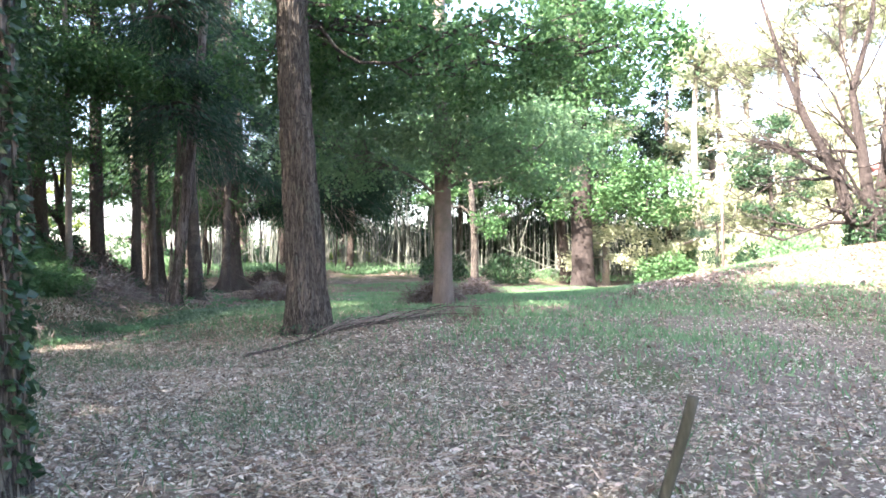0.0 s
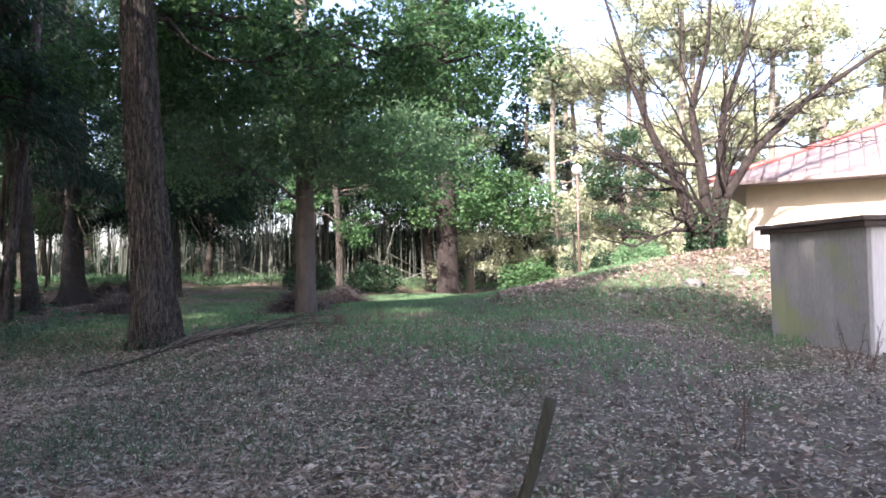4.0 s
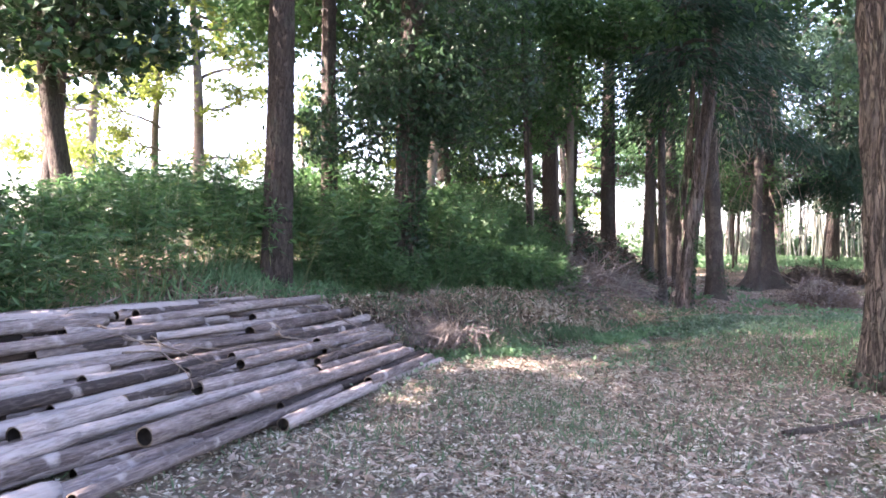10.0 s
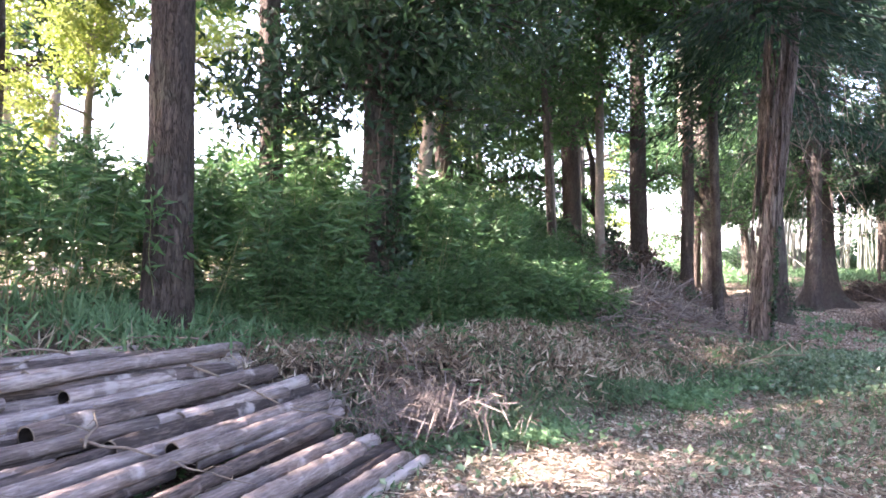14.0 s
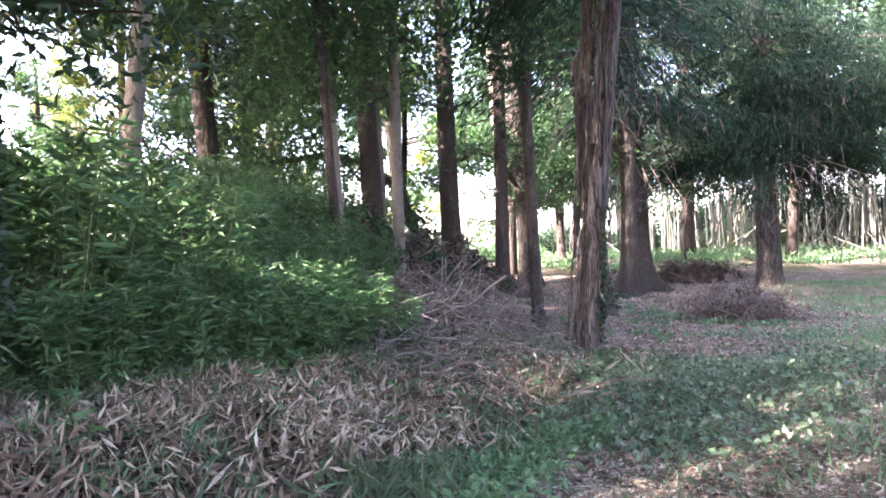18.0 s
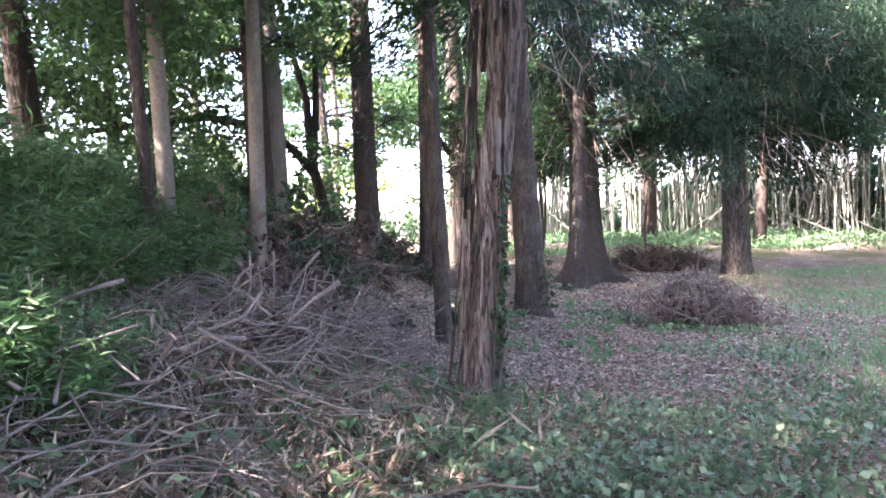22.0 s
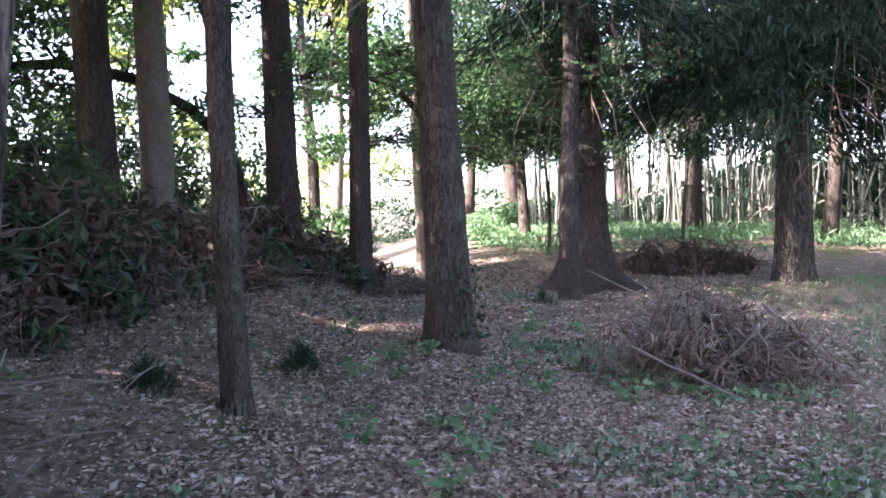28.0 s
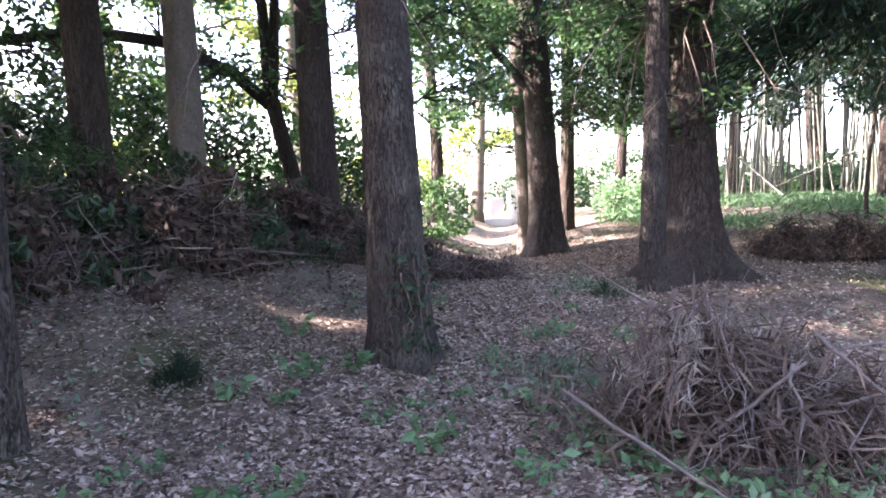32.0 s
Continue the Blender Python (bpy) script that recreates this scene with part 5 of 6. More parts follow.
# behind the stand of trunks
for k, x, y, s, r in [
        (2, -6.2, 24, 0.6, 33), (1, 0.2, 19, 0.7, 102), (0, -1.4, 13.2, 0.5, 45), (2, 0.5, 25, 0.95, 45), (2, 5.6, 32, 1.1, 210), (0, 1, 33, 1.2, 15), (0, 6.5, 39, 1.3, 160),
        (2, 12.5, 30, 0.9, 95), (1, 12.0, 37, 1.1, 180), (2, 16.5, 38, 1.2, 280), (1, 21, 41, 2.1, 50), (1, 27, 37, 2.1, 130), (1, 30, 27, 1.2, 220), (1, 33.5, 21, 1.2, 300)]:
    plant(k, x, y, s, r)
for k, x, y, s, r in [
        (1, 17, 47, 2.3, 10), (1, 33, 34, 2.1, 170), (1, 37, 15, 1.2, 10), (2, 18.5, 13.0, 0.9, 185), (1, 24.5, 21.5, 1.3, 275), (1, 30, 17.5, 1.5, 5), (1, 27, 25, 1.4, 85), (1, 20.5, 26, 1.1, 175)]:
    plant(k, x, y, s, r)
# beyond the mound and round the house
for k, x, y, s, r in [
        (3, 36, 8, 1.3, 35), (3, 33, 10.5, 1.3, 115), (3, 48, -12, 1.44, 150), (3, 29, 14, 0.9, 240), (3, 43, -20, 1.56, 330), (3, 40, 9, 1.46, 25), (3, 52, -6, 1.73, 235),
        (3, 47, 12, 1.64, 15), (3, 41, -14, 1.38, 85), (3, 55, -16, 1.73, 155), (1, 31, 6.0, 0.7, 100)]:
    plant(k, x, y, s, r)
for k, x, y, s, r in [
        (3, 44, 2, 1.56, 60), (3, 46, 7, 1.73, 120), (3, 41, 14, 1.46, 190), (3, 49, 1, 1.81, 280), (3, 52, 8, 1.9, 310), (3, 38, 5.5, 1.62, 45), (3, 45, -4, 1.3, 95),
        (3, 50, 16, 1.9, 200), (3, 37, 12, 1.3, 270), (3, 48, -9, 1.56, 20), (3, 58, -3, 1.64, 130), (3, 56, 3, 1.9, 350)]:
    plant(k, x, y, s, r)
# closing the place behind the walker
for k, x, y, s, r in [
        (1, 12, -20, 0.75, 55), (1, 4, -23, 0.8, 145), (2, -4, -20, 1.2, 235), (2, 20, -23, 0.8, 325), (1, 30, -25, 0.8, 65), (1, -12, -14, 1.3, 155), (1, -20, -7, 1.5, 245),
        (1, -28, 10, 1.5, 335), (0, -19, 28, 1.6, 75), (0, -9, 36, 0.9, 165)]:
    plant(k, x, y, s, r)


# ---- bamboo grove ----
def grove():
    g = np.random.default_rng(5)
    line = np.array([(13.5, 35.5), (18, 33.5), (22.5, 30), (27, 25.5), (31.5, 20), (35, 15)])
    seg = np.linalg.norm(np.diff(line, axis=0), axis=1)
    cum = np.concatenate([[0], np.cumsum(seg)])
    t = thing("bamboo_grove", "grove of tall pale bamboo stems with dark tops", "bamboo", (22, 29, 0), 0, "", "stuff")
    o = np.array([22, 29, 0])
    hp, lp = Heap(), []
    for i in range(480):
        s = g.uniform(0, cum[-1])
        x, y = np.interp(s, cum, line[:, 0]), np.interp(s, cum, line[:, 1])
        d = g.uniform(0, 5.5)
        x, y = x + d * 0.66 + g.normal(0, 0.2), y + d * 0.75 + g.normal(0, 0.2)
        z0 = hz(x, y)
        top = g.uniform(7, 10)
        tilt = g.normal(0, 0.5 if i % 9 else 1.6, 2)
        p = np.array([(x, y, z0 - 0.1), (x + 0.4 * tilt[0], y + 0.4 * tilt[1], z0 + top / 2), (x + tilt[0], y + tilt[1], z0 + top)])
        thick = g.uniform(0.55, 1.2)
        hp.add(*tube(p - o, [0.036 * thick, 0.032 * thick, 0.012], 6, False))
        for _ in range(85):
            f = 1 - 0.48 * g.uniform(0, 1) ** 1.3
            lp.append(p[0] + (p[2] - p[0]) * f + g.normal(0, 0.5, 3) - o)
    for i in range(46):
        s = g.uniform(0, cum[-1])
        x, y = np.interp(s, cum, line[:, 0]) + g.normal(0, 0.6), np.interp(s, cum, line[:, 1]) + g.normal(0, 0.6)
        a = g.uniform(0, 6.283)
        ln = g.uniform(2, 4.5)
        p0 = np.array([x, y, hz(x, y) + 0.05])
        p1 = p0 + [ln * math.cos(a), ln * math.sin(a), g.uniform(0.3, 2.6)]
        hp.add(*tube(np.array([p0, (p0 + p1) / 2, p1]) - o, [0.034, 0.03, 0.022], 6, False))
    hp.make("cane", M_PALECULM, t)
    h2 = Heap()
    h2.add(*leaves(np.array(lp), 0.32, 0.3, 0.5))
    h2.make("foliage", M_DARKLEAF, t, smooth_shade=False)


grove()


# ---- bare cherry tree on the mound ----
def cherry():
    x, y = 21.2, -1.5
    z0 = hz(x, y)
    t = thing("cherry_tree", "many-stemmed cherry tree with almost bare branches on the mound", "tree", (x, y, z0))
    ex, ey = np.array([0.5615, -0.827, 0]), np.array([0.827, 0.5615, 0])

    def place(a, b, c=0.0):
        return ex * a + np.array([0, 0, b]) + ey * c

    stems = [[(0, -0.1), (-0.35, 0.7), (-0.82, 2.2), (-1.7, 4.0), (-2.3, 5.6), (-3.2, 8.6)],
             [(0.1, -0.1), (0.1, 1.0), (-0.1, 2.9), (-0.35, 4.7), (0.2, 6.8), (0.4, 9.2)],
             [(0.2, -0.1), (0.7, 1.9), (1.7, 3.4), (3.3, 4.9), (5.6, 6.4), (8.4, 7.4)],
             [(0.15, 0.3), (0.6, 2.6), (0.8, 4.6), (1.5, 6.4), (2.2, 9.0)]]
    for i, s in enumerate(stems):
        hp = Heap()
        p = np.array([place(a, b, 0.25 * (i - 1.5) * b / 4) for a, b in s])
        r = np.linspace(0.24 if i < 2 else 0.2, 0.03, len(p))
        hp.add(*tube(p, r, 12, True, 0.04))
        todo = [(p[k], p[k + 1] - p[k], r[k + 1], 0) for k in range(1, len(p) - 1) for _ in range(3)]
        while todo:
            q, d, rr, depth = todo.pop()
            d = d / (np.linalg.norm(d) + 1e-9)
            e = d + rng.normal(0, 0.55, 3) + ex * (0.25 if i >= 2 else -0.25) + [0, 0, 0.15]
            e = e / np.linalg.norm(e) * (2.6, 1.5, 0.9, 0.5)[depth] * rng.uniform(0.6, 1.15)
            w = wander(q, q + e, 5, 0.08)
            hp.add(*tube(w, np.linspace(max(0.012, rr * 0.55), max(0.006, rr * 0.2), 5), 4, False))
            if depth < 3:
                for _ in range(3):
                    todo.append((w[rng.integers(2, 5)], e, max(0.012, rr * 0.5), depth + 1))
        hp.make("stem", M_CHERRYBARK, t)
    h2 = Heap()
    a = rng.uniform(0, 6.283, 1600)
    zz = np.abs(rng.normal(0, 0.7, 1600))
    rr = 0.42 + rng.uniform(0, 0.25, 1600)
    h2.add(*leaves(np.stack([rr * np.cos(a), rr * np.sin(a), zz], 1), 0.1, 0.8))
    h2.make("ivy", M_DARKLEAF, t, "ivy round the foot", smooth_shade=False)


cherry()


def round_bush(name, label, x, y, rx, ry, rz_, n, leaf, size, group=""):
    t = thing(name, label, "shrub", (x, y, hz(x, y)), 0, group)
    d = rng.normal(0, 1, (n, 3))
    d /= np.linalg.norm(d, axis=1)[:, None]
    r = 1 - np.abs(rng.normal(0, 0.16, n))
    lump = 1 + 0.15 * np.sin(4 * d[:, 0] + x) * np.sin(5 * d[:, 1] + y) * 2
    c = d * (r * lump)[:, None] * np.array([rx, ry, rz_])
    c[:, 2] = np.abs(c[:, 2] + rz_ * 0.7)
    hp = Heap()
    hp.add(*leaves(c, size, 0.5, out=d * 1.2))
    hp.make("foliage", leaf, t, smooth_shade=False)
    h2 = Heap()
    for _ in range(14):
        e = c[rng.integers(0, n)] * 0.85
        h2.add(*tube(wander((rng.normal(0, 0.06), rng.normal(0, 0.06), -0.05), e, 6, 0.06), np.linspace(0.02, 0.005, 6), 4))
    h2.make("stem", M_BARK, t)
    return t


round_bush("shrub", "bright round green shrub on the mound", 22.0, 1.2, 1.0, 1.0, 0.6, 2600, M_GRASS, 0.12)
round_bush("shrub", "dark shrub behind the mound", 24.5, 3.4, 1.1, 1.1, 0.8, 2200, M_DARKLEAF, 0.14)
round_bush("shrub", "green shrub at the edge of the grass", 26, 8.2, 1.4, 1.4, 0.9, 2200, M_BROAD, 0.15)
round_bush("shrub", "small sunlit shrub beyond the trunks", 11.2, 30.5, 0.7, 0.7, 0.6, 1500, M_GRASS, 0.12)
round_bush("shrub", "dark shrub among the brush", 4.6, 22.5, 1.0, 1.0, 0.9, 2200, M_DARKLEAF, 0.12)
round_bush("shrub", "leafy shrub behind the pale trunk", 2.0, 22.0, 1.3, 1.2, 1.2, 3200, M_DARKLEAF, 0.13)
round_bush("shrub", "dark leafy shrub on the bank", 0.4, 21.6, 1.6, 1.5, 1.7, 4200, M_DARKLEAF, 0.14)
round_bush("shrub", "dark leafy shrub on the bank", -1.8, 19.5, 1.6, 1.5, 1.9, 4200, M_DARKLEAF, 0.15)
round_bush("shrub", "leafy shrub on the far bank", 6.2, 25.5, 1.0, 1.0, 0.8, 2000, M_BROAD, 0.13)


# far shrubs in the leaf colour that carries painted sun glare
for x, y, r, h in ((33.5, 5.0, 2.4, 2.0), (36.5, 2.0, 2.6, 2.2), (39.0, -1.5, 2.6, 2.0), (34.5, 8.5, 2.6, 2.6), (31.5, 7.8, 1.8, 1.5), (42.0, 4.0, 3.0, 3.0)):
    round_bush("shrub", "yellow-green shrub beyond the mound, sun glare put into its pale leaves", x, y, r, r, h, 3000, M_HILLLEAF_GLARE, 0.22, "sunlit shrubs beyond the mound")


def cloud_pine():
    x, y = 23.6, 4.6
    t = thing("garden_pine", "small clipped pine with flat cloud-like pads", "tree", (x, y, hz(x, y)))
    hp = Heap()
    hp.add(*tube(wander((0, 0, -0.1), (0.1, 0.1, 2.4), 8, 0.05), np.linspace(0.09, 0.04, 8), 8))
    hp.make("trunk", M_DARKBARK, t)
    for a, r, z in ((0.3, 0.0, 2.5), (2.2, 0.5, 1.9), (4.4, 0.55, 1.6), (0.9, 0.6, 1.2), (3.3, 0.6, 0.9)):
        c = np.array([r * math.cos(a), r * math.sin(a), z]) + rng.normal(0, 1, (800, 3)) * [0.28, 0.28, 0.11]
        h2 = Heap()
        h2.add(*leaves(c, 0.11, 0.15, -0.6))
        tagged(h2.make("pad", M_CEDAR, t, smooth_shade=False), kind="stuff")


cloud_pine()


# ---- ivy and peeling bark on near trunks ----
def ivy(label, x, y, r, z0, z1, angle, spread, n, size=0.07, lean=(0, 0), off=0.02):
    """Ivy on a trunk: a vine and its leaves on one side of it."""
    b = hz(x, y)
    t = thing("ivy", label, "ivy", (x, y, b), 0, "ivy on the trunks")
    z = rng.uniform(z0, z1, n)
    a = angle + rng.normal(0, spread, n)
    rr = r + off + np.abs(rng.normal(0, 0.03, n))
    c = np.stack([lean[0] * z + rr * np.cos(a), lean[1] * z + rr * np.sin(a), z], 1)
    out = np.stack([np.cos(a), np.sin(a), np.full(n, -0.3)], 1) * 0.9
    hp = Heap()
    hp.add(*leaves(c, size, 0.8, 0.2, 0.0, out, 0.7))
    hp.make("foliage", M_DARKLEAF, t, smooth_shade=False)
    h2 = Heap()
    for k in range(4):
        zz = np.linspace(z0 - 0.1 if k else min(0, z0), z1 * rng.uniform(0.7, 1), 14)
        aa = angle + np.cumsum(rng.normal(0, 0.12, 14)) + rng.normal(0, spread * 0.6)
        h2.add(*tube(np.stack([lean[0] * zz + (r + 0.012) * np.cos(aa), lean[1] * zz + (r + 0.012) * np.sin(aa), zz], 1), 0.007, 5))
    h2.make("vine", M_TWIG, t)


ivy("ivy climbing the shaggy cedar trunk", 4.5, 9.62, 0.17, 0.15, 2.0, -0.75, 0.28, 200, 0.06, (0.058, -0.02), 0.03)
ivy("ivy round the foot of the oak", 3.9, 1.37, 0.38, 0.0, 0.22, -2.2, 0.9, 90, 0.05, (0, 0), 0.08)
ivy("ivy covering the near trunk", -1.66, -4.85, 0.2, 0.1, 5.0, -0.8, 0.6, 1100, 0.07, (-0.03, 0), 0.02)
ivy("ivy hanging on the evergreen trunk", -0.92, 5.55, 0.2, 0.1, 3.6, -0.6, 0.6, 1300, 0.075, (-0.005, 0), 0.04)
ivy("ivy at the foot of the stout trunk", 7.17, 14.85, 0.27, 0.1, 0.9, -1.0, 0.4, 110, 0.06, (-0.026, 0.01), 0.05)


def peeling(t, r, top, n, lean, length=0.45):
    """Loose bark strips standing off a trunk."""
    hp = Heap()
    for _ in range(n):
        a, z = rng.uniform(0, 6.283), rng.uniform(0.1, top)
        rr = r * (1 - 0.4 * z / 11) * (1 + 0.45 * math.exp(-z / 0.4))
        ln, w = length * rng.uniform(0.4, 1.4), rng.uniform(0.008, 0.025)
        lift = rng.uniform(0.006, 0.03)
        zz = np.array([z, z + ln * 0.3, z + ln * 0.7, z + ln])
        of = np.array([lift, lift * 0.5, 0.006, 0.002]) + 0.006
        rows = []
        for k in range(4):
            for s in (-1, 1):
                b = a + s * w / rr
                rows.append((lean[0] * zz[k] + (rr + of[k]) * math.cos(b), lean[1] * zz[k] + (rr + of[k]) * math.sin(b), zz[k]))
        hp.add(np.array(rows), np.array([(0, 1, 3, 2), (2, 3, 5, 4), (4, 5, 7, 6)]), np.zeros((0, 3), int))
    tagged(hp.make("peeling_bark", M_REDBARK, t, "loose strips of bark", smooth_shade=False), kind="stuff")


peeling(wood[0], 0.18, 5.0, 200, (0.058, -0.02), 0.6)


# ---- fallen branch, tufts ----
def fallen_branch():
    t = thing("fallen_branch", "long dark fallen branch on the leaf litter", "branch", (2.15, 0.02, hz(2.15, 0.02)))
    o = np.array([2.15, 0.02, hz(2.15, 0.02)])
    p = wander((2.15, 0.02, 0), (6.9, 1.3, 0), 26, 0.02)
    p[:, 2] = height(p[:, 0], p[:, 1]) + 0.035
    hp = Heap()
    hp.add(*tube(p - o, np.linspace(0.026, 0.01, 26), 8, True, 0.05))
    hp.make("stem", M_DARKBARK, t)
    for k in range(52):
        i = int(rng.integers(6, 25))
        d = np.array([rng.uniform(0.8, 2.4), rng.normal(0.15, 0.38), 0])
        q = wander(p[i], p[i] + d, 9, 0.035)
        q[:, 2] = height(q[:, 0], q[:, 1]) + 0.02 + rng.uniform(0.0, 0.22) * np.sin(np.linspace(0, 2.6, 9))
        q[0] = p[i]
        h2 = Heap()
        h2.add(*tube(q - o, np.linspace(0.01, 0.003, 9), 5))
        h2.make("twig", M_TWIG if k % 2 else M_DARKBARK, t)


fallen_branch()


def tuft(x, y, r, h, label, mat, n=260, name="tuft"):
    t = thing(name, label, "plant", (x, y, hz(x, y)), 0, "tufts on the leaf litter")
    a, f = rng.uniform(0, 6.283, n), rng.uniform(0, 1, n)
    c = np.stack([r * f * np.cos(a), r * f * np.sin(a), h * (0.25 + 0.5 * rng.uniform(0, 1, n)) * (1.2 - f)], 1)
    hp = Heap()
    hp.add(*leaves(c, h * 0.6, 0.035, -0.5, 0.0, np.stack([np.cos(a), np.sin(a), np.ones(n)], 1) * 0.9, 0.5))
    hp.make("foliage", mat, t, smooth_shade=False)


tuft(5.58, 14.15, 0.2, 0.3, "dark evergreen tuft among dead leaves", M_CEDAR, 420)
tuft(4.5, 12.75, 0.22, 0.32, "dark evergreen tuft among dead leaves", M_CEDAR, 420)
tuft(7.9, 15.0, 0.14, 0.28, "spiky green tuft by the stout trunk", M_GRASS, 90)
tuft(9.2, 18.0, 0.25, 0.25, "dark tuft at the foot of the cedar", M_CEDAR, 320)
tuft(12.4, 0.6, 0.2, 0.35, "brown dry weed tuft", M_DEADSPRAY, 120)
tuft(5.6, -0.6, 0.25, 0.3, "brown dry weed tuft", M_DEADSPRAY, 120)
tuft(6.4, -0.2, 0.22, 0.35, "brown dry weed tuft", M_DEADSPRAY, 120)


def weed_stalks(x, y, h, n, label):
    t = thing("weed", label, "plant", (x, y, hz(x, y)), 0, "dry weeds on the leaf litter")
    for _ in range(n):
        hp = Heap()
        a = rng.uniform(0, 6.283)
        e = np.array([0.3 * h * math.cos(a), 0.3 * h * math.sin(a), h * rng.uniform(0.7, 1.1)])
        p = wander((rng.normal(0, 0.03), rng.normal(0, 0.03), -0.02), e, 7, 0.05)
        hp.add(*tube(p, np.linspace(0.006, 0.002, 7), 5))
        hp.make("stalk", M_DEADSPRAY, t)
        h2 = Heap()
        for k in range(5):
            i = rng.integers(2, 7)
            h2.add(*tube(wander(p[i], p[i] + rng.normal(0, 0.1, 3) * h + [0, 0, 0.1 * h], 4, 0.1), [0.003, 0.0025, 0.002, 0.001], 3))
        tagged(h2.make("twig_tangle", M_DEADSPRAY, t), kind="stuff")


for x, y, h, n in ((2.85, -8.0, 0.55, 3), (3.1, -7.6, 0.4, 2), (6.5, -6.9, 0.3, 4), (7.3, -8.1, 0.5, 5), (7.6, -7.9, 0.6, 4), (5.9, -0.2, 0.4, 5), (7.6, -0.1, 0.45, 6), (6.7, -0.6, 0.35, 5), (8.3, -2.8, 0.4, 5), (9.6, -1.0, 0.4, 5)):
    weed_stalks(x, y, h, n, "thin bare brown weed stalks in the leaf litter")
for x, y, r, h in ((-0.95, 4.95, 0.3, 0.5), (-1.25, 5.2, 0.3, 0.5), (-0.55, 5.3, 0.25, 0.4)):
    tuft(x, y, r, h, "withered reddish-brown weeds by the poles and the trunk", M_TWIG, 220)


# ---- seedlings and leafy weeds ----
def seedling(h, n, seed):
    g = np.random.default_rng(seed)
    t = thing("seedling", "small green leafy seedling in dead leaves", "plant", (0, 0, 0), 0, "seedlings in the leaf litter")
    pts, outs = [], []
    for _ in range(n):
        a = g.uniform(0, 6.283)
        e = np.array([h * 0.8 * math.cos(a), h * 0.8 * math.sin(a), h * g.uniform(0.5, 1.1)])
        p = wander((0, 0, -0.02), e, 5, 0.06)
        hp = Heap()
        hp.add(*tube(p, np.linspace(0.0028, 0.001, 5), 4))
        hp.make("stem", M_GRASS, t)
        for k in (2, 3, 4):
            for _j in range(2):
                d = np.array([math.cos(a), math.sin(a), 0.2]) + g.normal(0, 0.6, 3)
                pts.append(p[k] + d * 0.02)
                outs.append(d)
    h2 = Heap()
    h2.add(*leaves(np.array(pts), 0.075, 0.5, 0.2, 0.3, np.array(outs), 0.6))
    h2.make("foliage", M_GRASS, t, smooth_shade=False)
    return t


SEEDLINGS = [seedling(0.12, 5, 1), seedling(0.17, 6, 2), seedling(0.09, 7, 3)]
g = random.Random(19)
spots = [(7.22, 13.57), (8.3, 13.8), (6.45, 13.9), (5.95, 12.6), (5.98, 12.1), (9.55, 12.95), (8.85, 13.05), (2.95, -9.15), (3.1, -9.05), (3.3, -9.0), (3.55, -8.85), (3.7, -8.9), (2.75, -9.2)]
spots += [(g.uniform(5.6, 9.6), g.uniform(10.6, 17.5)) for _ in range(26)]
for i, (x, y) in enumerate(spots):
    m = pose(x, y, hz(x, y), 0, 0, g.uniform(0, 360))
    if i < 3:
        SEEDLINGS[i].matrix_basis = m
    else:
        k = g.uniform(0.7, 1.4)
        copy_thing(SEEDLINGS[i % 3], m @ Matrix.Diagonal((k, k, k, 1)))


# ---- what lies and grows on the floor: too many to count ----
def patch_noise(x, y, s, seed):
    return (np.sin(x / s + seed) * np.cos(y / s * 1.13 - 0.7 * seed) + np.sin((x + y) / s * 0.61 + 2.1 * seed) * np.cos((x - y) / s * 0.83 + seed)
            + 0.6 * np.sin(2.3 * x / s + 1.9 * seed) * np.sin(2.1 * y / s - seed)) / 2.0


def near_trail(n, width):
    """Places scattered along the way through the wood, thinning out sideways."""
    trail = np.array([(-2.0, -10.5), (0.5, -6), (0.6, -2), (0.8, 2), (3.2, 5.5), (6.0, 9.0), (8.2, 12.5), (8.6, 17), (9.5, 22)])
    seg = np.linalg.norm(np.diff(trail, axis=0), axis=1)
    cum = np.concatenate([[0], np.cumsum(seg)])
    s = rng.uniform(0, cum[-1], n)
    x, y = np.interp(s, cum, trail[:, 0]), np.interp(s, cum, trail[:, 1])
    a, r = rng.uniform(0, 6.283, n), np.abs(rng.normal(0, width, n))
    return x + r * np.cos(a), y + r * np.sin(a)


def strew(name, label, category, x, y, size, aspect, mat, lift=0.012, flat=0.75, droop=0.0, out_up=0.0, spread=1.0):
    n = len(x)
    z = height(x, y) + lift * (0.4 + rng.uniform(0, 1.6, n)) + 0.008
    out = None
    if out_up:
        out = np.zeros((n, 3))
        out[:, 2] = out_up
        z = z + size * 0.4
    hp = Heap()
    hp.add(*leaves(np.stack([x, y, z], 1), size, aspect, droop, flat, out, spread))
    o = hp.make(name, mat, None, smooth_shade=False)
    tagged(o, label, category, "", "stuff")


x, y = near_trail(210000, 2.9)
k = y + rng.normal(0, 1.2, len(y)) > 7.0
strew("leaf_litter", "thick litter of brown dead leaves under the cedars", "leaves", x[k], y[k], 0.05, 0.5, M_LITTER)
n = 26000
a, b = rng.uniform(3.4, 8.0, n), rng.uniform(8.0, 16.0, n)
strew("leaf_litter", "brown dead leaves at the foot of the brush bank", "leaves", a, b, 0.05, 0.5, M_LITTER)
strew("leaf_litter", "thick litter of grey-brown dead leaves by the clearing", "leaves", x[~k], y[~k], 0.043, 0.48, M_LITTERGREY)
x, y = near_trail(60000, 3.6)
k = y < 9
strew("dry_stalks", "thin dry straw stalks lying in the leaf litter", "leaves", x[k], y[k], 0.16, 0.045, M_STRAW, 0.02, 0.8)
